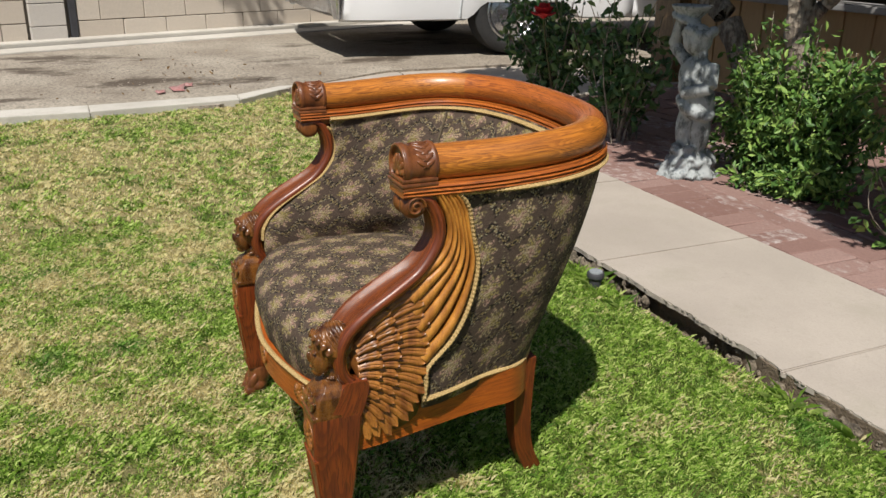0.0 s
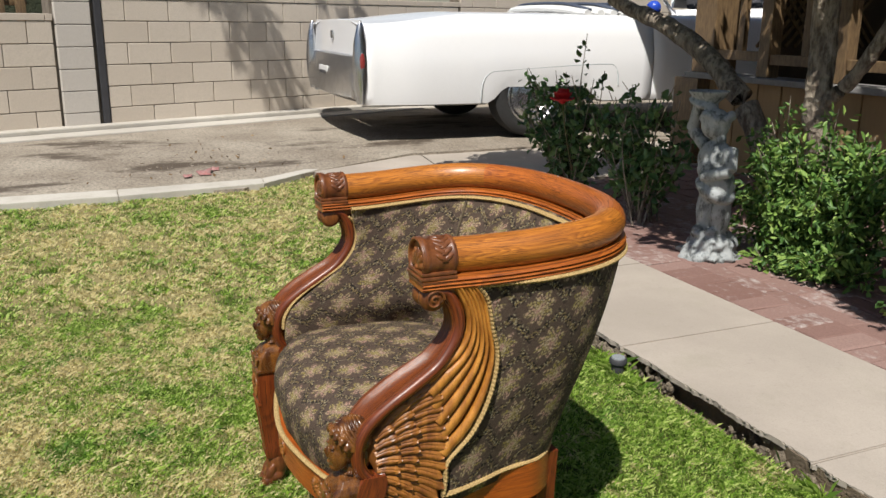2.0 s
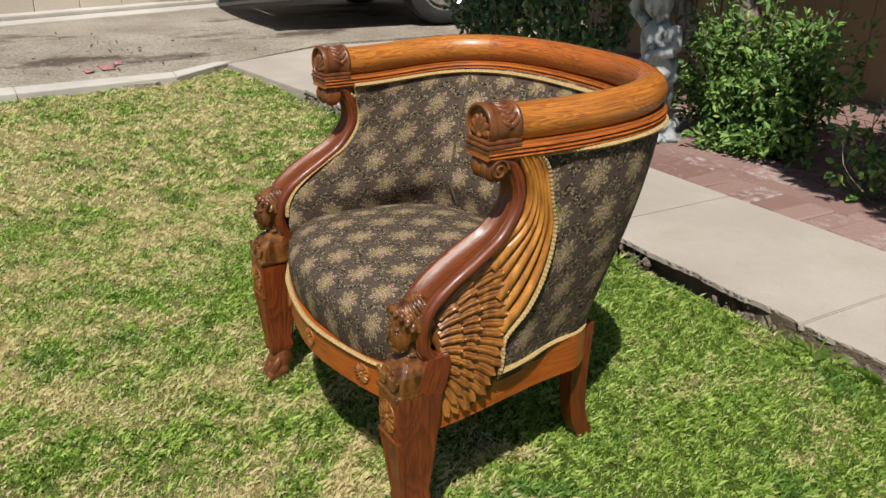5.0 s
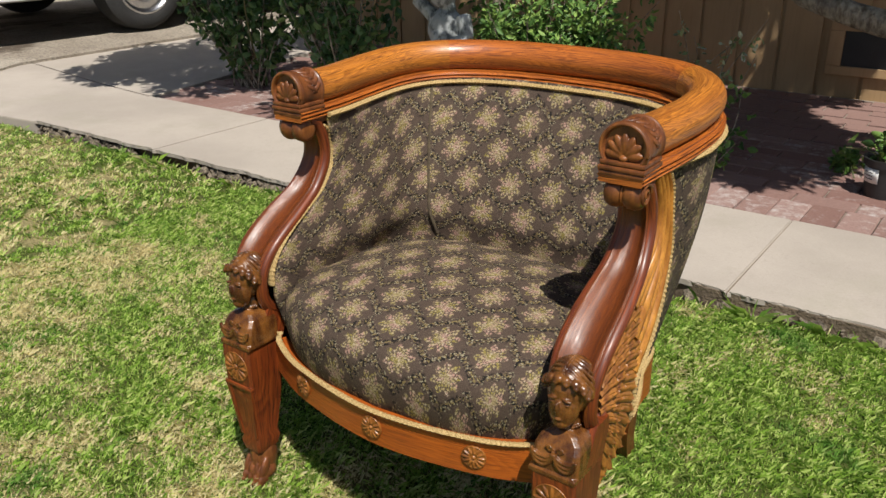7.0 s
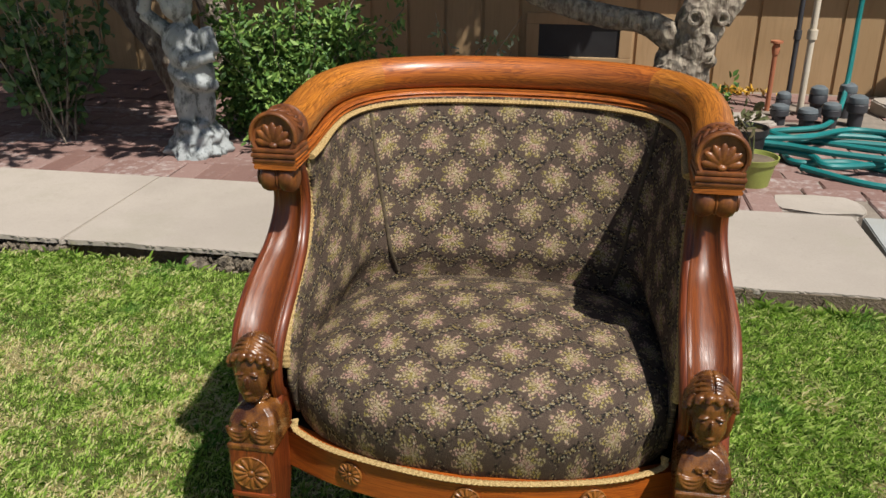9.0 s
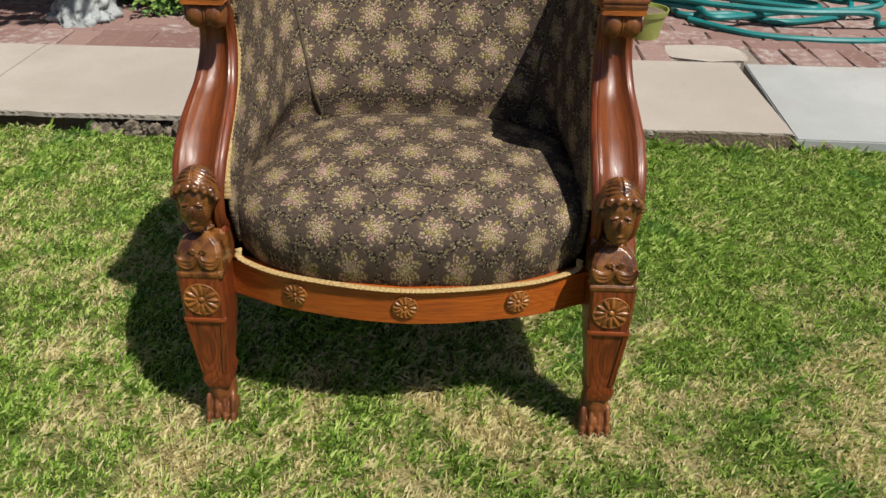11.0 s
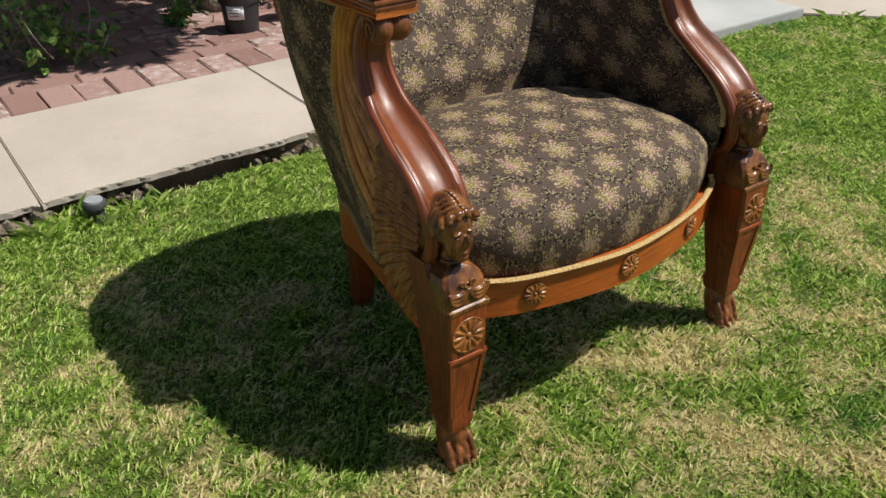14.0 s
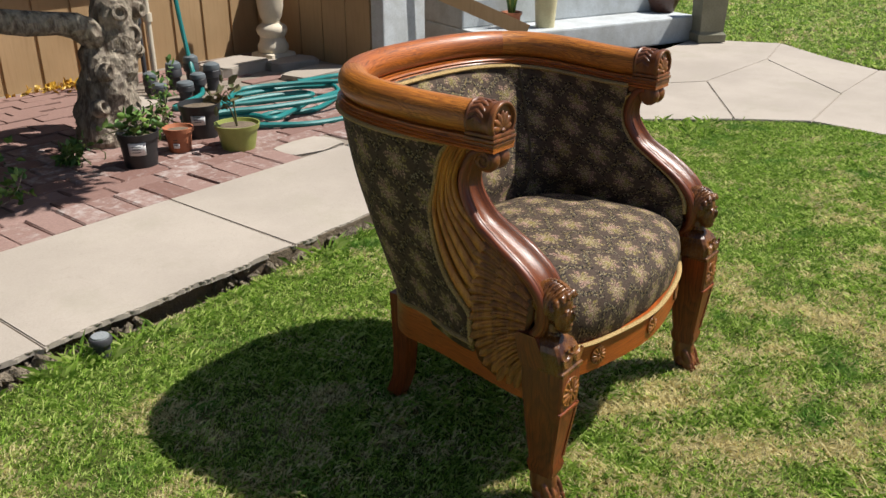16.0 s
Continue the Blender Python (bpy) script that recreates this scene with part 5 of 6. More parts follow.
bm = bmesh.new()
wall_box(bm, (-6.0, 0.012, -0.1), (0.45, 0.18, 0.895))
wall_box(bm, (0.45, 0.012, -0.1), (5.1, 0.18, 1.08))
wall_box(bm, (5.1, 0.012, -0.1), (15.0, 0.18, 1.45))
block_wall = setting("wall_blocks", bm, MORTAR, "low garden wall of pale concrete blocks", category="wall")
bm = bmesh.new()
for s0, s1, z in ((-6.0, 0.46, 0.90), (0.80, 5.1, 1.085)):
    k = s0
    while k < s1 - 0.05:
        wall_box(bm, (k + 0.003, -0.02, z), (min(k + 0.4, s1) - 0.003, 0.2, z + 0.055), 0.005)
        k += 0.4
part("cap", bm, BLOCK, block_wall, "row of thin cap blocks", smooth=False)
bm = bmesh.new()
for z in np.arange(-0.045, 1.5, 0.183):
    wall_box(bm, (0.475, -0.03, z + 0.003), (0.765, 0.19, z + 0.180), 0.005)
part("pilaster", bm, masonry("grey_block", (0.52, 0.48, 0.43), (0.55, 0.51, 0.46), (0.46, 0.42, 0.38), 0.3, 0.3), block_wall, "grey block pilaster", smooth=False)
bm = bmesh.new()
wall_box(bm, (0.80, -0.025, -0.05), (0.860, 0.0, 1.12), 0.006)
part("gap_strip", bm, DARK, block_wall, "dark joint strip beside the pilaster", smooth=False)
kerb_bed = bmesh.new()
wall_box(kerb_bed, (-6.0, -0.16, -0.1), (15.0, 0.0, 0.035), 0.01)
wall_box(kerb_bed, (-6.0, -0.42, -0.1), (15.0, -0.17, 0.0), 0.01)
setting("kerb_wall", kerb_bed, KERB, "pale concrete footing along the block wall", category="kerb")
fence = thing("picket_fence", "weathered picket fence behind the block wall", "fence")
bm = bmesh.new()
for z in (1.02, 1.22):
    wall_box(bm, (-4.0, 0.55, z), (0.45, 0.60, z + 0.05), 0.004)
part("rail", bm, TIMBER, fence)
for k in range(26):
    bm = bmesh.new()
    wall_box(bm, (-3.9 + 0.17 * k, 0.52, 0.3), (-3.82 + 0.17 * k, 0.545, 1.30 + 0.03 * math.sin(k)), 0.004)
    part("picket", bm, TIMBER, fence)
# block added as the dark background between the pickets, coloured as if shaded
bm = bmesh.new()
wall_box(bm, (-6.0, 3.0, 0), (5.0, 3.2, 2.2))
setting("wall_far", bm, stained("shaded_backdrop", (0.035, 0.045, 0.02), (0.06, 0.07, 0.035), 5, 40, 0.9, 0.8, 0.03), "dark backdrop block added beyond the fence", category="hedge")

# unseen street tree reaching from behind the wall, added to cast its leaf shadow
rng = np.random.default_rng(35)
crown = []
for s_way, z, r in ((1.95, 1.05, 0.13), (2.15, 1.15, 0.15), (2.4, 1.0, 0.13), (2.2, 0.80, 0.12), (2.45, 0.68, 0.12), (2.35, 0.50, 0.10), (2.62, 0.45, 0.11), (2.75, 0.25, 0.11), (2.6, 0.15, 0.09), (3.2, 1.05, 0.10), (3.45, 1.12, 0.10)):
    p = WALL @ Vector((s_way, 0, z)) + SUN * (4.3 + 0.3 * math.sin(9 * s_way))
    crown.append((p.x, p.y, p.z, r))
foot, tip = WALL @ Vector((7.2, 1.2, 0)), Vector(crown[3][:3])
tree("unseen_street_tree", "unseen feathery street tree casting leaf shade on the block wall",
    [([foot, foot + Vector((0.1, -0.2, 2.2)), foot.lerp(tip, 0.35) + Vector((0, 0, 3.0))], 0.11, 0.03),
     ([foot.lerp(tip, 0.35) + Vector((0, 0, 3.0)), foot.lerp(tip, 0.7) + Vector((0, 0, 1.3)), tip], 0.022, 0.006)],
    crown, 330, 0.16, CROWN_LEAF, 45, 0.26)

# ---- the car ----
CAR = Matrix.Translation((-4.90, 1.38, 0.085)) @ Matrix.Rotation(radians(-2.5), 4, "Z") @ Matrix.Translation((-1.0, 0, 0))
car = thing("car", "white vintage convertible with tail fins and chrome, parked on the driveway", "car")


def car_skin(name, rows, material, parent=None, label="", loop=False):
    bm = bmesh.new()
    patch(bm, [[CAR @ Vector(p) for p in row] for row in rows], loop_v=loop)
    ob = part(name, bm, material, parent or car, label)
    thick = ob.modifiers.new("thick", "SOLIDIFY")
    thick.thickness = 0.012
    return ob


def car_section(v):
    """Half section of the body at v metres from the tail: (half width, height)."""
    fin = smooth01((0.9 - v) / 0.9)
    deck = 0.93 + 0.075 * smooth01(v / 1.0) - 0.10 * smooth01((v - 3.9) / 1.6)
    arch = 0.13 * smooth01((v - 1.05) / 0.18) * smooth01((2.12 - v) / 0.18) + 0.13 * smooth01((v - 4.2) / 0.18) * smooth01((5.2 - v) / 0.18)
    low = 0.275 + arch
    wide = 0.985 - 0.05 * smooth01((0.5 - v) / 0.5) - 0.10 * smooth01((v - 4.6) / 1.1)
    return [(wide - 0.06, low), (wide - 0.012, low + 0.015), (wide, low + 0.08), (wide + 0.012, 0.56), (wide + 0.006, 0.70), (wide - 0.02, 0.82), (wide - 0.045, deck - 0.045 + 0.02 * fin), (wide - 0.075, deck - 0.012), (wide - 0.14, deck - 0.02 * fin), (wide * 0.6, deck + 0.012), (0.0, deck + 0.022)]


rows = []
for v in list(np.linspace(0.0, 1.0, 12)) + list(np.linspace(1.05, 2.2, 20)) + list(np.linspace(2.3, 2.62, 4)):
    half = car_section(v)
    rows.append([(x, v, z) for x, z in half] + [(-x, v, z) for x, z in reversed(half[:-1])])
body = car_skin("body", rows, WHITE_PAINT, label="white rear body and deck")
for sgn in (1, -1):
    door_rows = [[(sgn * x, v, z) for x, z in car_section(v)[:9]] for v in np.linspace(2.63, 3.98, 12)]
    door = car_skin("door", door_rows, WHITE_PAINT, label="long white door")
    bm = bmesh.new()
    box(bm, (sgn * 0.985 - 0.02, 2.78, 0.80), (sgn * 0.985 + 0.025, 2.95, 0.825), 0.006, CAR)
    part("door_handle", bm, CHROME, door)
rows = []
for v in np.linspace(4.0, 5.6, 26):
    half = car_section(v)
    rows.append([(x, v, z) for x, z in half] + [(-x, v, z) for x, z in reversed(half[:-1])])
car_skin("bonnet", rows, WHITE_PAINT, label="white front body and bonnet")
# skirt line over the rear wheel
bm = bmesh.new()
line = [CAR @ Vector((0.992, v, z)) for v, z in ((0.98, 0.30), (1.0, 0.46), (1.06, 0.535), (1.2, 0.555), (2.1, 0.60), (2.25, 0.56), (2.28, 0.42))]
sweep(bm, spline(line, 40), round_profile(0.006, 6), side=(1, 0, 0))
part("skirt_edge", bm, GREY_PAINT, body)
# tail: chrome fins, bumper, lenses, deck edge
for sgn in (1, -1):
    x = sgn * 0.90
    rows = []
    for z, w, d in ((0.30, 0.05, 0.05), (0.45, 0.065, 0.09), (0.62, 0.06, 0.10), (0.78, 0.042, 0.08), (0.90, 0.02, 0.04), (0.935, 0.004, 0.01)):
        rows.append([(x + w * math.cos(a), -0.01 + d * math.sin(a) * 0.7, z) for a in [2 * math.pi * k / 12 for k in range(12)]])
    bm = bmesh.new()
    patch(bm, [[CAR @ Vector(p) for p in row] for row in rows], loop_v=True, cap=True)
    fin = part("tail_fin", bm, CHROME, car, "chrome tail fin")
    bm = bmesh.new()
    ball(bm, CAR @ Vector((x + sgn * 0.052, -0.01, 0.62)), (0.010, 0.022, 0.078))
    part("tail_lamp", bm, RED_LENS, fin, "red tail lamp")
bm = bmesh.new()
rows = []
for x in np.linspace(-0.88, 0.88, 20):
    bow = -0.06 * (1 - (x / 0.9) ** 2)
    rows.append([CAR @ Vector((x, bow + d, z)) for d, z in ((0.03, 0.30), (-0.05, 0.34), (-0.07, 0.44), (-0.05, 0.54), (-0.02, 0.60), (0.0, 0.66), (0.05, 0.68))])
patch(bm, rows)
bumper = part("rear_bumper", bm, CHROME, car, "chrome rear bumper")
thick = bumper.modifiers.new("thick", "SOLIDIFY")
thick.thickness = 0.015
bm = bmesh.new()
rows = [[CAR @ Vector((x, -0.03 * (1 - (x / 0.9) ** 2) + 0.01 + 0.03 * (z - 0.66), z)) for z in (0.64, 0.74, 0.84, 0.90, 0.945)] for x in np.linspace(-0.86, 0.86, 16)]
patch(bm, rows)
part("tail_panel", bm, WHITE_PAINT, car, "white tail panel")
bm = bmesh.new()
box(bm, (-0.16, -0.115, 0.42), (0.16, -0.10, 0.56), 0.004, CAR)
plate = part("number_plate", bm, PAPER, car, smooth=False)
for k in range(5):
    bm = bmesh.new()
    box(bm, (-0.12 + 0.05 * k, -0.119, 0.46), (-0.09 + 0.05 * k, -0.114, 0.52), 0, CAR)
    part("bar", bm, DARK, plate, smooth=False)
bm = bmesh.new()
box(bm, (-0.03, -0.035, 0.79), (0.03, -0.02, 0.86), 0.006, CAR)
part("badge", bm, CHROME, car)
bm = bmesh.new()
for k in range(5):
    sweep(bm, spline([CAR @ Vector((-0.80, 2.05 + 0.13 * k, 1.02)), CAR @ Vector((-0.4, 1.95 + 0.14 * k, 1.06 + 0.012 * (k % 2))), CAR @ Vector((0.4, 1.95 + 0.14 * k, 1.06)), CAR @ Vector((0.80, 2.05 + 0.13 * k, 1.02))], 20), round_profile(0.045, 8, 0.7))
part("folded_top", bm, PAPER, car, "pale folded soft top")
bm = bmesh.new()
for v0 in (2.02, 2.30, 2.52):
    sweep(bm, spline([CAR @ Vector((-0.78, v0 + 0.06, 1.05)), CAR @ Vector((-0.4, v0, 1.105)), CAR @ Vector((0.4, v0, 1.105)), CAR @ Vector((0.78, v0 + 0.06, 1.05))], 20), round_profile(0.022, 8, 0.7))
part("top_trim", bm, stained("dark_blue_vinyl", (0.05, 0.065, 0.10), (0.08, 0.095, 0.13), 9, 90, 0.6, 0.2), car, "dark blue trim on the folded top")
bm = bmesh.new()
box(bm, (-0.84, 2.62, 0.55), (0.84, 4.0, 0.86), 0.05, CAR)
box(bm, (-0.75, 2.72, 0.80), (0.75, 2.92, 1.02), 0.05, CAR)
box(bm, (-0.75, 3.35, 0.80), (0.75, 3.50, 1.02), 0.05, CAR)
part("seats", bm, DARK, car, "dark seats")
bm = bmesh.new()
frame_line = [CAR @ Vector(p) for p in ((-0.80, 4.15, 0.94), (-0.74, 3.85, 1.24), (-0.4, 3.80, 1.30), (0.4, 3.80, 1.30), (0.74, 3.85, 1.24), (0.80, 4.15, 0.94))]
sweep(bm, spline(frame_line, 30), round_profile(0.022, 8), side=(0, 1, 0))
screen = part("windscreen_frame", bm, CHROME, car, "chrome windscreen frame")
glass = bpy.data.materials.new("glass")
glass.use_nodes = True
gb = glass.node_tree.nodes["Principled BSDF"]
gb.inputs["Transmission Weight"].default_value, gb.inputs["Roughness"].default_value, gb.inputs["IOR"].default_value = 1.0, 0.02, 1.3
bm = bmesh.new()
patch(bm, [[CAR @ Vector(p) for p in row] for row in (((-0.79, 4.14, 0.95), (0.79, 4.14, 0.95)), ((-0.72, 3.85, 1.24), (0.72, 3.85, 1.24)))])
pane = part("windscreen", bm, glass, screen)
pane.visible_shadow = False


def wheel(sgn, v):
    c = Vector((sgn * 0.86, v, 0.345))
    m = CAR @ Matrix.Translation(c) @ pose(0, 0, 0, 0, 90 * sgn, 0)
    bm = bmesh.new()
    turned(bm, [(0.20, -0.10), (0.30, -0.11), (0.34, -0.085), (0.352, 0.0), (0.34, 0.085), (0.30, 0.11), (0.235, 0.105), (0.20, 0.08)], 40, m=m)
    tyre = part("tyre", bm, RUBBER, w_all := part_wheel(sgn, v))
    bm = bmesh.new()
    turned(bm, [(0.23, 0.075), (0.235, 0.106), (0.222, 0.112), (0.212, 0.096), (0.195, 0.088), (0.16, 0.104), (0.145, 0.108), (0.135, 0.098), (0.10, 0.104), (0.05, 0.116), (0.001, 0.118)], 40, m=m)
    part("hubcap", bm, CHROME, w_all, "chrome hubcap")


def part_wheel(sgn, v):
    bm = bmesh.new()
    m = CAR @ Matrix.Translation((sgn * 0.80, v, 0.345)) @ pose(0, 0, 0, 0, 90 * sgn, 0)
    turned(bm, [(0.001, -0.05), (0.19, -0.05), (0.19, 0.05), (0.001, 0.05)], 24, m=m)
    return part("wheel", bm, DARK, car)


for sgn in (1, -1):
    wheel(sgn, 1.47)
    wheel(sgn, 4.7)
bm = bmesh.new()
box(bm, (-0.80, 0.25, 0.28), (0.80, 5.3, 0.36), 0.02, CAR)
part("underside", bm, DARK, car)
bm = bmesh.new()
ball(bm, CAR @ Vector((0.45, 2.95, 1.08)), (0.07, 0.07, 0.07))
tagged(part("blue_ball", bm, stained("blue_foil", (0.02, 0.06, 0.45), (0.05, 0.12, 0.6), 40, 200, 0.2, 0.3)), "shiny blue ball on the car seat", "ball")

# ---- porch ----
porch = thing("porch", "brown timber porch with posts and rails over a low wall", "porch", kind="structure")
for x, w in ((-3.55, 0.22), (-2.95, 0.10), (-2.33, 0.09), (-1.2, 0.12)):
    bm = bmesh.new()
    box(bm, (x - w / 2, 3.50, 0.69), (x + w / 2, 3.50 + w, 2.5), 0.006)
    part("post", bm, TIMBER, porch, smooth=False)
for x0, x1, z in ((-3.44, -3.0, 0.79), (-2.90, -2.38, 0.775), (-2.28, -1.26, 0.77), (-1.14, 2.2, 0.77)):
    bm = bmesh.new()
    box(bm, (x0, 3.51, z), (x1, 3.57, z + 0.065), 0.005)
    part("rail", bm, TIMBER, porch, smooth=False)
for x in (-3.2, -2.62, -1.8):
    bm = bmesh.new()
    box(bm, (x - 0.03, 3.52, 0.84), (x + 0.03, 3.56, 1.9), 0.004)
    part("baluster", bm, TIMBER, porch, smooth=False)
# roof out of view, added and stretched to shade the porch and car door
bm = bmesh.new()
box(bm, (-4.35, 3.25, 2.5), (2.4, 8.0, 2.62))
part("unseen_shade_roof", bm, TIMBER, porch, smooth=False)
# back wall coloured dark to hold the shade inside the porch
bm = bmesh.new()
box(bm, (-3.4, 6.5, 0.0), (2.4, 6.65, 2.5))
part("back_wall", bm, stained("porch_shade_wall", (0.10, 0.075, 0.05), (0.07, 0.052, 0.036), 5, 60, 0.8, 0.3), porch, smooth=False)
bm = bmesh.new()
box(bm, (-3.4, 3.68, 0.0), (2.3, 6.5, 0.55))
part("porch_floor", bm, TIMBER, porch, smooth=False)
# added side panel, its dark brown stands in for the porch's deep shade
porch_shade_wood = stained("porch_shade_timber", (0.085, 0.058, 0.036), (0.055, 0.038, 0.025), 9, 60, 0.8, 0.4)
bm = bmesh.new()
box(bm, (-3.50, 4.0, 0.55), (-3.42, 6.5, 2.5))
part("side_wall", bm, porch_shade_wood, porch, "dark panel added at the porch side as its shade", smooth=False)
for k in range(9):
    for turn in (-45, 45):
        bm = bmesh.new()
        box(bm, (-0.006, -0.35, -0.012), (0.006, 0.35, 0.012), 0.0, Matrix.Translation((-3.40 if turn > 0 else -3.388, 4.1 + 0.09 * k, 1.12)) @ pose(0, 0, 0, turn, 0, 0))
        part("slat", bm, TIMBER, porch, smooth=False)
corner = bmesh.new()
box(corner, (-3.74, 3.42, 0.0), (-3.48, 3.64, 0.65), 0.004)
setting("trim_corner", corner, TIMBER, "tan corner post of the porch wall", category="post")
bm = bmesh.new()
box(bm, (-1.95, 4.0, 0.55), (-1.55, 4.3, 1.15), 0.03)
tagged(part("storage_bin", bm, stained("blue_plastic", (0.02, 0.05, 0.30), (0.03, 0.07, 0.36), 9, 100, 0.5, 0.1)), "blue plastic storage bin on the porch", "bin")
# crawl-space vent
vent = thing("wall_vent", "dark crawl-space vent framed in tan boards", "vent")
for lo, hi in (((-0.22, 3.505, 0.36), (0.36, 3.532, 0.42)), ((-0.22, 3.505, 0.14), (0.36, 3.532, 0.185)), ((-0.22, 3.506, 0.185), (-0.15, 3.532, 0.36)), ((0.29, 3.506, 0.185), (0.36, 3.532, 0.36))):
    bm = bmesh.new()
    box(bm, lo, hi, 0.004)
    part("frame", bm, SIDING, vent, smooth=False)
bm = bmesh.new()
box(bm, (-0.151, 3.520, 0.184), (0.291, 3.529, 0.361))
part("screen", bm, BLACK, vent, "black vent screen", smooth=False)


# ---- pots and plants ----
def pot(name, label, at, r0, r1, h, material, rim=0.006, tag=None):
    ob = thing(name, label, "pot")
    bm = bmesh.new()
    turned(bm, [(0.001, 0.0), (r0, 0.0), (r0 + (r1 - r0) * 0.8, h * 0.82), (r0 + (r1 - r0) * 0.8 + rim, h * 0.83), (r1 + rim, h), (r1, h), (r1 - 0.006, h * 0.88), (0.001, h * 0.86)], 30, at)
    shell = part("vessel", bm, material, ob)
    bm = bmesh.new()
    turned(bm, [(0.001, h * 0.885), (r1 - 0.008, h * 0.88), (r1 - 0.008, h * 0.865), (0.001, h * 0.865)], 20, at)
    part("soil", bm, EARTH, ob)
    if tag:
        a0, a1, z0, z1 = tag
        rows = []
        for k in range(7):
            a = math.radians(a0 + (a1 - a0) * k / 6)
            rows.append([(at[0] + (r0 + (r1 - r0) * 0.97 * z / h + 0.0025) * math.cos(a), at[1] + (r0 + (r1 - r0) * 0.97 * z / h + 0.0025) * math.sin(a), at[2] + z) for z in (z0, z1)])
        bm = bmesh.new()
        patch(bm, rows)
        paper = part("label", bm, PAPER, ob, "white paper label")
        thick = paper.modifiers.new("thick", "SOLIDIFY")
        thick.thickness = 0.001
        for q in range(3):
            rows = []
            for k in range(5):
                a = math.radians(a0 + (a1 - a0) * (0.2 + 0.5 * k / 4))
                rows.append([(at[0] + (r0 + (r1 - r0) * z / h + 0.004) * math.cos(a), at[1] + (r0 + (r1 - r0) * z / h + 0.004) * math.sin(a), at[2] + z) for z in (z0 + 0.012 + 0.011 * q, z0 + 0.015 + 0.011 * q)])
            bm = bmesh.new()
            patch(bm, rows)
            bar = part("bar", bm, DARK, paper)
    return ob


def potted_leaves(ob, at, blobs, n, size, material, seed):
    rng = np.random.default_rng(seed)
    bm = bmesh.new()
    for k, b in enumerate(blobs):
        limb(bm, [at, Vector(at).lerp(Vector(b[:3]), 0.5) + Vector((0.01, 0, 0.02)), b[:3]], 0.004, 0.002, 8, 0.05, k)
    tagged(part("stems", bm, STALK, ob), kind="stuff")
    c, d = cloud(rng, blobs, n)
    leaf_mesh("leaves", c, d, size, material, ob, seed=seed)


rng = np.random.default_rng(51)
p = pot("black_pot", "black plastic nursery pot with paper label and leafy plant", (0.342, 1.93, 0.022), 0.060, 0.074, 0.145, BLACK, tag=(205, 258, 0.065, 0.115))
potted_leaves(p, (0.342, 1.93, 0.14), lumps(rng, (0.342, 1.94, 0.19), (0.05, 0.04, 0.025), 6, 0.028) + [(0.20, 1.93, 0.18, 0.025), (0.46, 1.98, 0.2, 0.025)], 90, 0.042, SHRUB, 52)
pot("terracotta_pot", "small terracotta pot with paper label", (0.555, 1.98, 0.022), 0.042, 0.056, 0.108, TERRACOTTA, tag=(205, 235, 0.03, 0.05))
pot("black_pot", "black plastic nursery pot with paper label", (0.745, 2.09, 0.022), 0.066, 0.084, 0.155, BLACK, tag=(205, 248, 0.075, 0.115))
p = pot("green_pot", "olive green pot with a single bent seedling", (0.735, 1.83, 0.022), 0.066, 0.088, 0.112, GREEN_POT)
potted_leaves(p, (0.735, 1.83, 0.12), [(0.70, 1.83, 0.27, 0.04), (0.67, 1.85, 0.24, 0.03)], 34, 0.05, STALK, 53)
rng = np.random.default_rng(55)
shrub("weeds", "green weeds sprouting at the foot of the tree", (0.62, 2.2), lumps(rng, (0.66, 2.2, 0.20), (0.05, 0.05, 0.12), 6, 0.045), 150, 0.032, SHRUB, 8, 56, 0.003)
shrub("weeds", "low green weeds on the bricks by the trunk", (0.2, 2.12), lumps(rng, (0.20, 2.12, 0.08), (0.07, 0.05, 0.04), 5, 0.04), 160, 0.03, SHRUB, 5, 57, 0.003)

# irrigation valves and pipes
for k, (x, y, h, r) in enumerate(((1.02, 2.86, 0.10, 0.042), (1.13, 2.80, 0.10, 0.045), (1.24, 2.84, 0.12, 0.042), (1.36, 2.88, 0.15, 0.045), (1.06, 3.0, 0.13, 0.035), (1.22, 3.02, 0.16, 0.042), (1.36, 3.06, 0.17, 0.042))):
    v = thing("valve", "grey-black irrigation valve standing in the bed", "valve", "irrigation valves")
    bm = bmesh.new()
    turned(bm, [(0.001, 0.0), (r * 0.7, 0.0), (r * 0.75, h * 0.45), (r, h * 0.5), (r, h * 0.72), (r * 0.9, h * 0.75), (0.001, h * 0.75)], 18, (x, y - 0.06, 0.02))
    part("body", bm, DARK, v)
    bm = bmesh.new()
    turned(bm, [(r * 0.95, h * 0.75), (r * 1.0, h * 0.8), (r * 0.9, h * 0.93), (r * 0.5, h), (0.001, h)], 18, (x, y - 0.06, 0.02))
    part("cap", bm, stained("grey_cap", (0.10, 0.12, 0.13), (0.14, 0.16, 0.17), 20, 120, 0.5, 0.1), v)
for x, y, z, r, mat in ((1.17, 3.12, 0.72, 0.016, CREAM), (1.10, 3.10, 0.72, 0.012, DARK)):
    bm = bmesh.new()
    turned(bm, [(0.001, 0), (r, 0), (r, z * 0.5), (r * 1.5, z * 0.5), (r * 1.5, z * 0.56), (r, z * 0.56), (r, z), (0.001, z)], 14, (x, y - 0.06, 0.02))
    tagged(part("pipe", bm, mat), "upright water pipe beside the porch wall", "pipe")
bm = bmesh.new()
turned(bm, [(0.001, 0), (0.016, 0), (0.02, 0.03), (0.014, 0.05), (0.03, 0.055), (0.03, 0.065), (0.001, 0.07)], 14, (1.02, 3.08, 0.30))
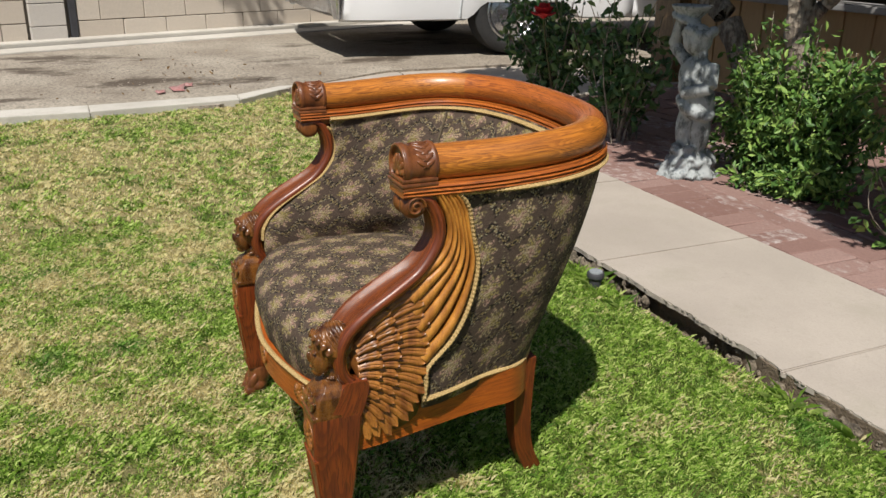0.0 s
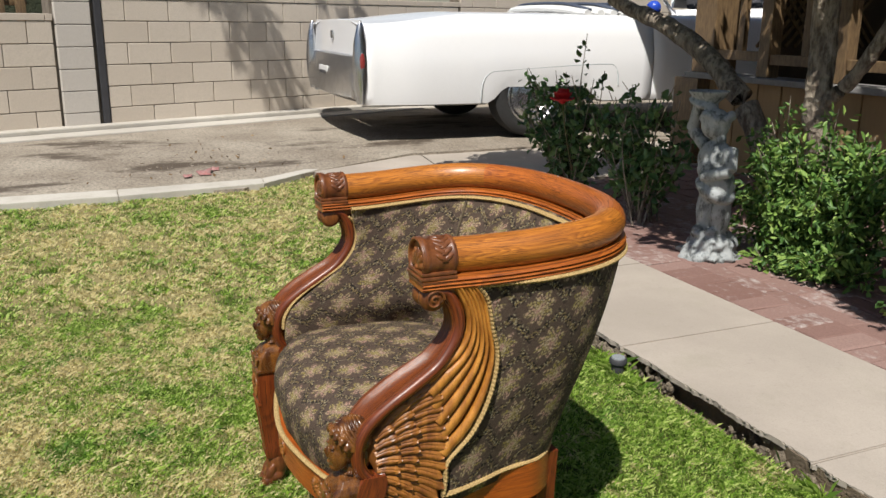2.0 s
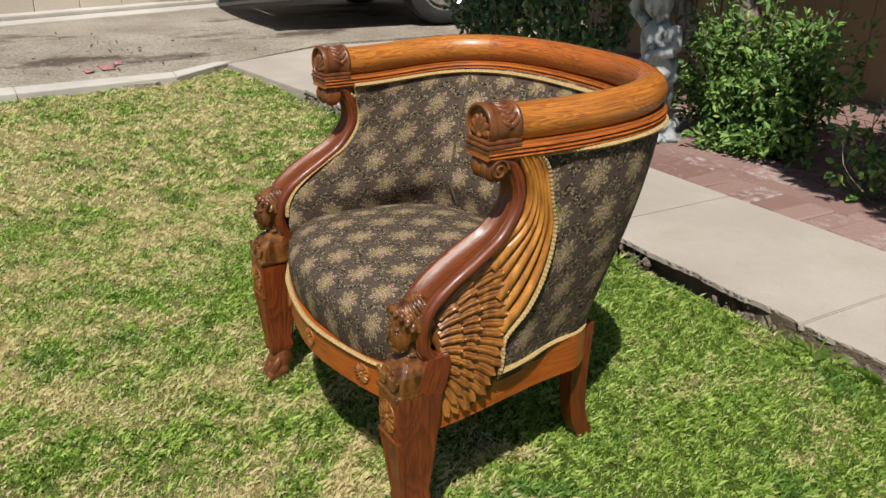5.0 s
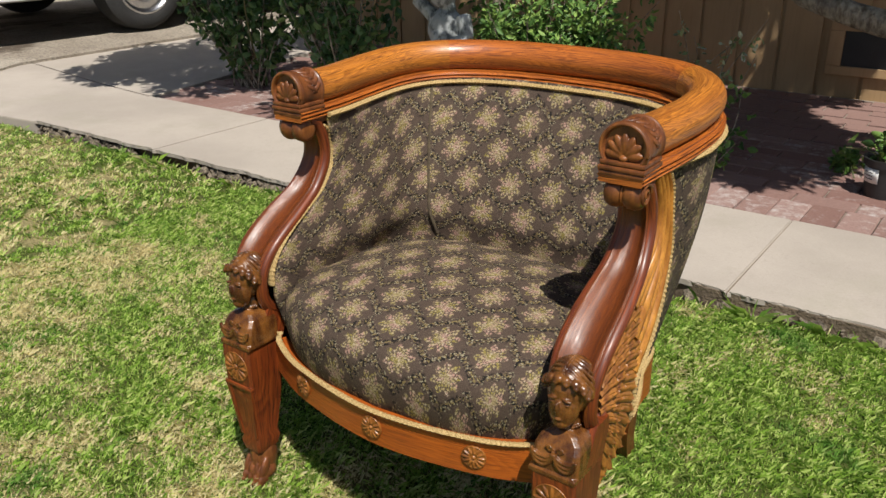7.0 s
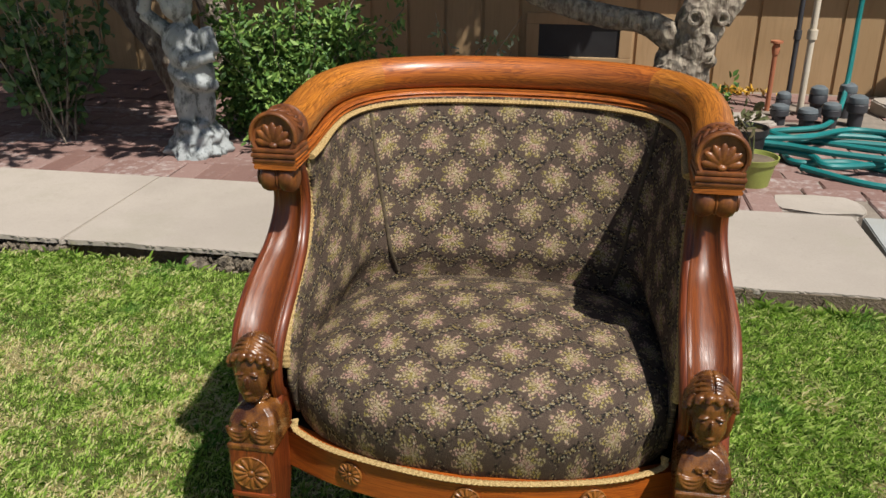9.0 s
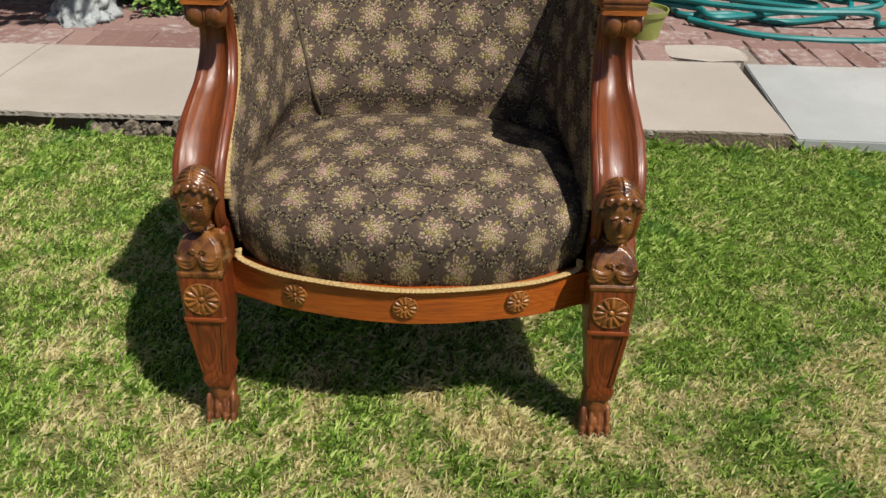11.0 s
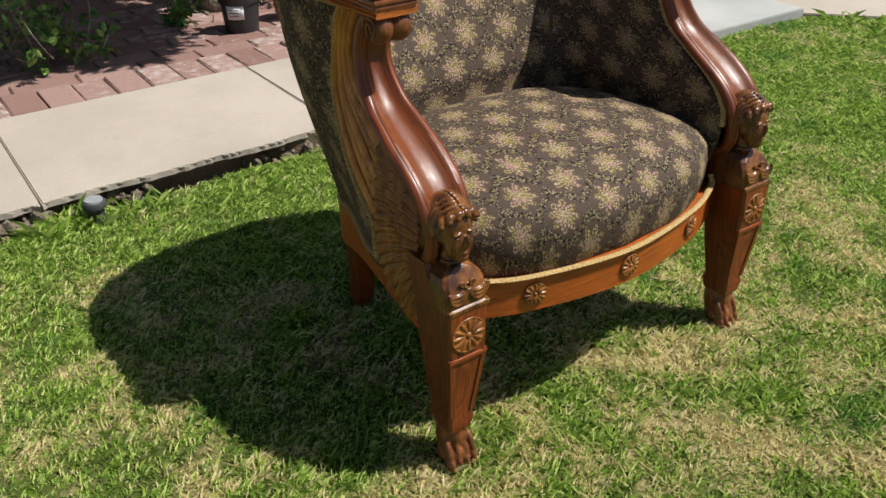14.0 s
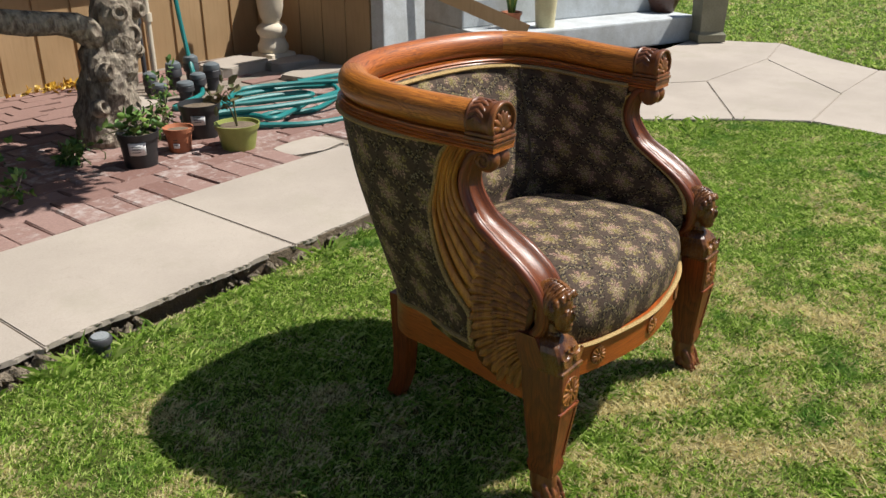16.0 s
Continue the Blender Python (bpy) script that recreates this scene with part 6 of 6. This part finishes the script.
turned(bm, [(0.001, 0), (0.012, 0), (0.012, 0.30), (0.001, 0.30)], 12, (1.02, 3.08, 0.02))
tagged(part("tap", bm, TERRACOTTA), "red-handled garden tap on a standpipe", "tap")

# teal hose, loosely coiled
rng = random.Random(8)
pts = [(1.38, 3.12, 0.80), (1.37, 3.08, 0.45), (1.33, 2.95, 0.12), (1.2, 2.7, 0.05), (0.95, 2.55, 0.04)]
for k in range(30):
    a = 0.62 * k
    rx, ry = 0.34 + 0.13 * rng.uniform(-1, 1) + 0.006 * k, 0.20 + 0.10 * rng.uniform(-1, 1)
    pts.append((1.22 + rx * math.cos(a) + 0.004 * k, 2.26 + ry * math.sin(a) - 0.004 * k, 0.042 + 0.026 * ((k // 10) % 3) + 0.01 * rng.random()))
pts += [(1.7, 2.0, 0.05), (1.95, 2.15, 0.045), (2.3, 2.4, 0.045), (2.9, 2.3, 0.05)]
bm = bmesh.new()
sweep(bm, spline(pts, 620), round_profile(0.0125, 8), side=(0.3, 0.2, 1))
tagged(part("garden_hose", bm, HOSE), "teal garden hose in loose coils on the bricks", "hose")
bm = bmesh.new()
sweep(bm, spline([(0.95, 2.0, 0.05), (1.2, 1.83, 0.04), (1.6, 1.80, 0.04), (2.0, 1.95, 0.04), (2.25, 2.2, 0.05), (2.0, 2.45, 0.05), (1.6, 2.42, 0.08)], 120), round_profile(0.0125, 8), side=(0.3, 0.2, 1))
tagged(part("garden_hose", bm, HOSE), "loop of teal garden hose over the bricks", "hose")

# stone baluster, slabs and steps by the entrance
bm = bmesh.new()
box(bm, (1.98, 3.06, 0.02), (2.18, 3.26, 0.09), 0.02)
turned(bm, [(0.082, 0.08), (0.094, 0.10), (0.094, 0.13), (0.082, 0.15), (0.074, 0.18), (0.090, 0.20), (0.096, 0.225), (0.086, 0.245), (0.056, 0.262), (0.054, 0.28), (0.066, 0.30), (0.078, 0.36), (0.084, 0.46), (0.080, 0.60), (0.058, 0.75), (0.05, 0.84), (0.085, 0.88), (0.001, 0.88)], 30, (2.08, 3.16, 0.0))
tagged(part("stone_baluster", bm, CREAM), "cream turned stone baluster by the wall", "baluster")
for k, (x, y, w, d, h, a) in enumerate(((1.72, 3.10, 0.40, 0.26, 0.075, 8), (2.05, 2.98, 0.34, 0.24, 0.055, -12), (1.95, 2.66, 0.42, 0.24, 0.04, 5), (0.93, 1.62, 0.30, 0.19, 0.022, -3), (0.85, 2.80, 0.3, 0.24, 0.035, 10))):
    bm = bmesh.new()
    rough = random.Random(k + 3)
    ring = []
    for q in range(16):
        t = 2 * math.pi * q / 16
        c, n = math.cos(t), math.sin(t)
        ring.append((w / 2 * math.copysign(abs(c) ** 0.4, c) * rough.uniform(0.88, 1.04), d / 2 * math.copysign(abs(n) ** 0.4, n) * rough.uniform(0.88, 1.04)))
    slab(bm, ring, 0.0, h, 0.008)
    for v in bm.verts:
        v.co += Vector((rough.uniform(-1, 1), rough.uniform(-1, 1), rough.uniform(-1, 1) * (v.co.z > 0.01))) * 0.003
    bm.transform(Matrix.Translation((x, y, 0.012)) @ pose(0, 0, 0, 0, 0, a))
    tagged(part("stone_slab", bm, CONCRETE, smooth=False), "pale rough stone slab lying among the bricks", "slab", "loose stone slabs")
STEPS = Matrix.Translation((4.60, 1.50, 0.0)) @ Matrix.Rotation(math.radians(160), 4, "Z")
stairs = thing("entrance_steps", "concrete entrance steps in peeling pale blue paint", "steps", kind="structure")
for k in range(4):
    bm = bmesh.new()
    box(bm, (-0.02, -1.9, 0.0 if k == 0 else 0.18 * k), (1.78, -0.34 * k, 0.18 * (k + 1)), 0.012, STEPS)
    part("step", bm, GREY_PAINT, stairs, smooth=False)
bm = bmesh.new()
box(bm, (2.285, 2.42, 0.0), (2.66, 2.52, 1.4), 0.01)
part("cheek", bm, GREY_PAINT, stairs, "peeling white side wall", smooth=False)
bm = bmesh.new()
box(bm, (2.292, 2.53, 0.0), (2.40, 3.64, 0.66), 0.004)
side_wall = setting("wall_return", bm, SIDING, "tan grooved siding returning towards the steps", category="wall")
for k in range(5):
    bm = bmesh.new()
    box(bm, (2.282, 2.53 + 0.2 * k, 0.0), (2.30, 2.722 + 0.2 * k, 0.655), 0.003)
    part("board", bm, SIDING, side_wall, smooth=False)
bm = bmesh.new()
sweep(bm, [(3.13, 1.99, 0.20), (2.75, 2.257, 0.403), (2.30, 2.573, 0.643)], [(-0.02, -0.042), (0.02, -0.042), (0.02, 0.042), (-0.02, 0.042)])
tagged(part("handrail_board", bm, SIDING, smooth=False), "tan wooden handrail board sloping beside the steps", "handrail")
pot("cream_pot", "tall cream glazed pot on the lowest step", (3.46, 2.06, 0.18), 0.062, 0.085, 0.34, stained("cream_glaze", (0.66, 0.60, 0.36), (0.60, 0.53, 0.31), 9, 90, 0.4, 0.1))
agave = pot("terracotta_pot", "small clay pot with a strap-leaved green plant on the step", (3.30, 2.22, 0.18), 0.05, 0.065, 0.10, TERRACOTTA)
strap_rng = random.Random(91)
for k in range(11):
    a, tall = 2 * math.pi * k / 11 + strap_rng.uniform(-0.2, 0.2), strap_rng.uniform(0.20, 0.30)
    out = Vector((math.cos(a), math.sin(a), 0))
    foot = Vector((3.30, 2.22, 0.265)) + out * 0.015
    bm = bmesh.new()
    sweep(bm, spline([foot, foot + out * 0.035 + Vector((0, 0, 0.6 * tall)), foot + out * 0.10 + Vector((0, 0, tall))], 9), [(-0.015, 0.0), (0.0, -0.004), (0.015, 0.0), (0.0, 0.002)], scale=lambda t: 1.0 - 0.92 * t)
    part("leaf", bm, SHRUB if k % 3 else STRAP, agave)
p = pot("brown_bowl", "dark brown footed bowl on the lower step", (4.64, 1.78, 0.18), 0.08, 0.13, 0.12, stained("brown_glaze", (0.07, 0.03, 0.02), (0.10, 0.045, 0.03), 9, 90, 0.3, 0.1))
bm = bmesh.new()
turned(bm, [(0.001, 0), (0.14, 0.0), (0.145, 0.05), (0.12, 0.07), (0.13, 0.30), (0.16, 0.36), (0.17, 0.40), (0.001, 0.40)], 4, (4.58, 1.40, 0.02))
tagged(part("planter_pedestal", bm, stained("olive_stone", (0.20, 0.19, 0.13), (0.26, 0.25, 0.18), 8, 90, 0.8, 0.3)), "olive grey stone pedestal at the end of the steps", "pedestal")

# path lamp in the grass
lamp = thing("path_lamp", "small black solar path lamp sunk in the grass", "lamp")
bm = bmesh.new()
turned(bm, [(0.001, -0.02), (0.019, -0.02), (0.020, 0.035), (0.026, 0.038), (0.027, 0.050), (0.024, 0.054), (0.001, 0.054)], 20, (-0.522, 0.775, 0.0))
part("housing", bm, DARK, lamp)
bm = bmesh.new()
turned(bm, [(0.021, 0.054), (0.020, 0.058), (0.001, 0.059)], 20, (-0.522, 0.775, 0.0))
part("lens", bm, stained("grey_lens", (0.30, 0.32, 0.33), (0.24, 0.26, 0.27), 60, 200, 0.3, 0.1), lamp)

# litter on the driveway and yellow leaves by the wall
rng = random.Random(61)
for x, y, r in ((-4.19, 0.03, 0.05), (-4.30, 0.12, 0.03), (-4.12, -0.08, 0.028)):
    bm = bmesh.new()
    grid = [[(x + r * (u - 1.5) + rng.uniform(-0.4, 0.4) * r, y + r * (v - 1.5) * 0.6 + rng.uniform(-0.3, 0.3) * r, drive_height(x, y) + 0.004 + abs(rng.gauss(0, 0.25)) * r) for v in range(4)] for u in range(4)]
    patch(bm, grid)
    paper = part("litter", bm, stained("faded_red_paper", (0.34, 0.13, 0.12), (0.42, 0.27, 0.25), 30, 120, 0.8, 0.3))
    thick = paper.modifiers.new("thick", "SOLIDIFY")
    thick.thickness = 0.002
    tagged(paper, "crumpled faded red scrap of paper on the driveway", "litter", "scraps of litter")
wild = np.random.default_rng(62)
spots = np.stack([wild.normal(-4.5, 0.5, 90), wild.normal(0.1, 0.45, 90), np.zeros(90)], 1)
spots = spots[spots[:, 0] < -4.05]
spots[:, 2] = [drive_height(a, b) + 0.004 for a, b, _ in spots]
dry = leaf("dry_leaf", (0.10, 0.055, 0.025), (0.20, 0.12, 0.05), (0.30, 0.20, 0.09))
tagged(leaf_mesh("fallen_leaves", spots, np.tile((0.0, 0.0, 0.05), (len(spots), 1)), 0.03, dry, seed=63), "brown dry leaves scattered on the driveway", "leaves", kind="stuff")
spots = np.stack([wild.normal(0.86, 0.12, 160), 3.46 - np.abs(wild.normal(0, 0.05, 160)), 0.036 + 0.02 * wild.random(160)], 1)
gold_leaf = leaf("yellow_leaf", (0.45, 0.24, 0.02), (0.60, 0.36, 0.04), (0.66, 0.45, 0.10))
tagged(leaf_mesh("fallen_leaves", spots, np.tile((0.0, 0.0, 0.3), (160, 1)), 0.035, gold_leaf, seed=64), "yellow dry leaves gathered along the porch wall", "leaves", kind="stuff")

# ---- grass ----
def inside(x, y, outline):
    hit = np.zeros(len(x), bool)
    for (x0, y0), (x1, y1) in zip(outline, outline[1:] + outline[:1]):
        cross = ((y0 > y) != (y1 > y)) & (x < (x1 - x0) * (y - y0) / (y1 - y0 + 1e-12) + x0)
        hit ^= cross
    return hit


def grass(name, count, lo, hi, outline, height, width, label, hole=None, seed=1):
    """Single blades of grass in loose tufts, bent slips in one mesh."""
    rng = np.random.default_rng(seed)
    tufts = count // 9
    tx, ty = rng.uniform(lo[0], hi[0], tufts), rng.uniform(lo[1], hi[1], tufts)
    own = rng.integers(0, tufts, count)
    spread = height * 0.55
    dx, dy = rng.normal(0, spread, count), rng.normal(0, spread, count)
    x, y = tx[own] + dx, ty[own] + dy
    keep = inside(x, y, outline)
    if hole:
        keep &= ~((x > hole[0]) & (x < hole[2]) & (y > hole[1]) & (y < hole[3]))
    x, y, dx, dy, own = x[keep], y[keep], dx[keep], dy[keep], own[keep]
    n = len(x)
    clump = 0.7 + 0.6 * (np.sin(x * 9.1 + 3 * np.sin(y * 4.3)) * np.sin(y * 7.7 + 2 * np.sin(x * 5.9)) * 0.5 + 0.5)
    h = height * clump * rng.uniform(0.45, 1.2, n) * rng.uniform(0.75, 1.3, tufts)[own]
    w = width * rng.uniform(0.7, 1.3, n)
    b = np.arctan2(dy, dx) + rng.normal(0, 1.0, n)
    a = b + np.pi / 2 + rng.normal(0, 0.5, n)
    lean = h * rng.uniform(0.15, 1.7, n)
    ax, ay = np.cos(a) * w / 2, np.sin(a) * w / 2
    lx, ly = np.cos(b) * lean, np.sin(b) * lean
    v = np.empty((n, 4, 3))
    v[:, 0] = np.stack([x - ax, y - ay, np.full(n, -0.002)], 1)
    v[:, 1] = np.stack([x + ax, y + ay, np.full(n, -0.002)], 1)
    v[:, 2] = np.stack([x + lx * 0.42 + ax, y + ly * 0.42 + ay, h * 0.66], 1)
    v[:, 3] = np.stack([x + lx, y + ly, h * 0.88], 1)
    base = (np.arange(n) * 4)[:, None]
    loops = np.concatenate([base + [0, 1, 2], base + [0, 2, 3]], 1).ravel()
    mesh = bpy.data.meshes.new(name)
    mesh.vertices.add(n * 4)
    mesh.vertices.foreach_set("co", v.ravel())
    mesh.loops.add(n * 6)
    mesh.loops.foreach_set("vertex_index", loops.astype(np.int32))
    mesh.polygons.add(n * 2)
    mesh.polygons.foreach_set("loop_start", np.arange(n * 2, dtype=np.int32) * 3)
    mesh.update()
    mesh.validate()
    return tagged(finish(name, mesh, BLADE, smooth=False), label, "grass", kind="stuff")


NEAR = (-1.6, -1.7, 2.75, 0.88)
grass("grass", 780000, NEAR[:2], NEAR[2:], LAWN, 0.0125, 0.0022, "short lawn grass, green with straw-dry patches", seed=2)
grass("grass", 340000, (-4.1, -2.6), (3.0, 0.9), LAWN, 0.015, 0.0042, "short lawn grass, green with straw-dry patches", hole=NEAR, seed=3)
grass("grass", 240000, (4.2, -3.5), (10.0, 6.0), FAR_LAWN, 0.022, 0.0085, "bright green lawn grass beyond the walk", seed=4)
# taller uncut tufts along the path's edge and round the lamp
for k, (x0, x1, y0, y1, count) in enumerate(((-0.68, -0.36, 0.74, 0.84, 420), (-3.0, -1.6, 0.80, 0.845, 500), (-1.5, -0.6, 0.815, 0.845, 260), (0.1, 1.2, 0.815, 0.845, 500), (2.2, 2.6, 0.4, 0.78, 400))):
    grass("tall_grass", count, (x0, y0), (x1, y1), LAWN, 0.036, 0.0024, "taller uncut grass tufts along the path edge", seed=20 + k)

# ---- pieces of walls and pavings ----
def brick_mesh(name, lx, ly, lz, bevel, material, seed):
    rng = random.Random(seed)
    bm = bmesh.new()
    box(bm, (-lx / 2, -ly / 2, -lz), (lx / 2, ly / 2, 0), 0)
    bmesh.ops.bevel(bm, geom=list(bm.edges), offset=bevel, segments=1, affect="EDGES")
    for v in bm.verts:
        v.co += Vector((rng.uniform(-1, 1), rng.uniform(-1, 1), rng.uniform(-0.5, 0.5))) * bevel * 0.45
    mesh = bpy.data.meshes.new(name)
    bm.to_mesh(mesh)
    bm.free()
    mesh.materials.append(material)
    return mesh


rng = random.Random(77)
paving = thing("brick_paving", "worn red brick paving, whitened in places, in shade and sun", "paving", kind="structure")
headers = [brick_mesh("brick", 0.101, 0.199, 0.05, 0.005, BRICK, k) for k in range(4)]
stretchers = [brick_mesh("brick", 0.199, 0.101, 0.05, 0.005, BRICK, 10 + k) for k in range(4)]


def lay(mesh, x, y, z, turn):
    ob = new("brick", mesh)
    ob.parent = paving
    ob.matrix_basis = pose(x, y, z, rng.uniform(-0.5, 0.5), rng.uniform(-0.5, 0.5), turn + rng.uniform(-1.0, 1.0))


x = -3.0
while x < 2.25:
    if not 0.76 < x < 1.08:
        lay(rng.choice(headers), x, 1.600 + rng.uniform(-0.004, 0.004), 0.034 + rng.uniform(-0.003, 0.004), 0)
    x += 0.104
rest = []
row = 0
y = 1.754
while y < 3.45:
    x = -3.05 - 0.016 * row + (row % 2) * 0.10
    while x < 2.25:
        clear = not (1.0 < x < 2.3 and 2.45 < y < 3.3 and rng.random() < 0.8)
        if clear:
            if y < 2.5 and x < 2.0:
                lay(rng.choice(stretchers), x, y, 0.031 + rng.uniform(-0.003, 0.003), 0)
            else:
                rest.append((x, y, 0.030 + rng.uniform(-0.005, 0.005), rng.uniform(-1.5, 1.5)))
        x += 0.203
    y += 0.104
    row += 1
bm = bmesh.new()
for x, y, z, a in rest:
    box(bm, (-0.097, -0.048, -0.04), (0.097, 0.048, 0), 0, Matrix.Translation((x, y, z)) @ pose(0, 0, 0, 0, 0, a))
tagged(part("bricks_beyond", bm, BRICK, paving, smooth=False), kind="stuff")

blocks = [brick_mesh("block", 0.392, 0.03, 0.176, 0.004, BLOCK, 30 + k) for k in range(3)]
halves = [brick_mesh("block", 0.192, 0.03, 0.176, 0.004, BLOCK, 40 + k) for k in range(2)]


def block_run(s0, s1, z0, courses, shift=0):
    for c in range(courses):
        s = s0 + (0.0 if (c + shift) % 2 else -0.2)
        while s < s1:
            a, b = max(s, s0), min(s + 0.4, s1)
            if b - a > 0.06:
                ob = new("block", rng.choice(blocks))
                ob.parent = block_wall
                ob.matrix_basis = WALL @ Matrix.Translation(((a + b) / 2, 0.0, z0 + 0.183 * (c + 1) - 0.004)) @ Matrix.Diagonal(((b - a - 0.008) / 0.392, 1, 1, 1))
            s += 0.4


block_run(-2.35, 0.45, -0.015, 5)
block_run(0.865, 5.1, -0.015, 6, 1)
block_run(5.1, 9.5, -0.015, 8)

# broken edge of the path: chips and crumbled concrete in the gap above the grass
edge = thing("path_edge", "crumbled concrete edge with dark gap above the grass", "rubble", kind="structure")
bm = bmesh.new()
slab(bm, [(-3.1, 0.81), (2.2, 0.79), (2.2, 0.862), (-3.1, 0.862)], -0.06, -0.022)
part("bare_earth", bm, EARTH, edge, smooth=False)
bm = bmesh.new()
for k in range(2600):
    x = rng.uniform(-3.0, 1.2)
    if noise.noise(Vector((x * 2.1, 3.0, 0))) < -0.12 or (x > -0.6 and rng.random() < 0.7):
        continue
    r = rng.uniform(0.006, 0.020) if rng.random() < 0.4 else rng.uniform(0.003, 0.008)
    m = Matrix.Translation((x, rng.uniform(0.838, 0.890), rng.uniform(-0.028, 0.014))) @ pose(0, 0, 0, rng.uniform(0, 180), rng.uniform(0, 180), 0)
    made = bmesh.ops.create_icosphere(bm, subdivisions=1, radius=r)["verts"]
    bmesh.ops.transform(bm, matrix=m @ Matrix.Diagonal((rng.uniform(0.8, 2.0), 1, rng.uniform(0.5, 1), 1)), verts=made)
tagged(part("rubble", bm, RUBBLE, edge, smooth=False), kind="stuff")
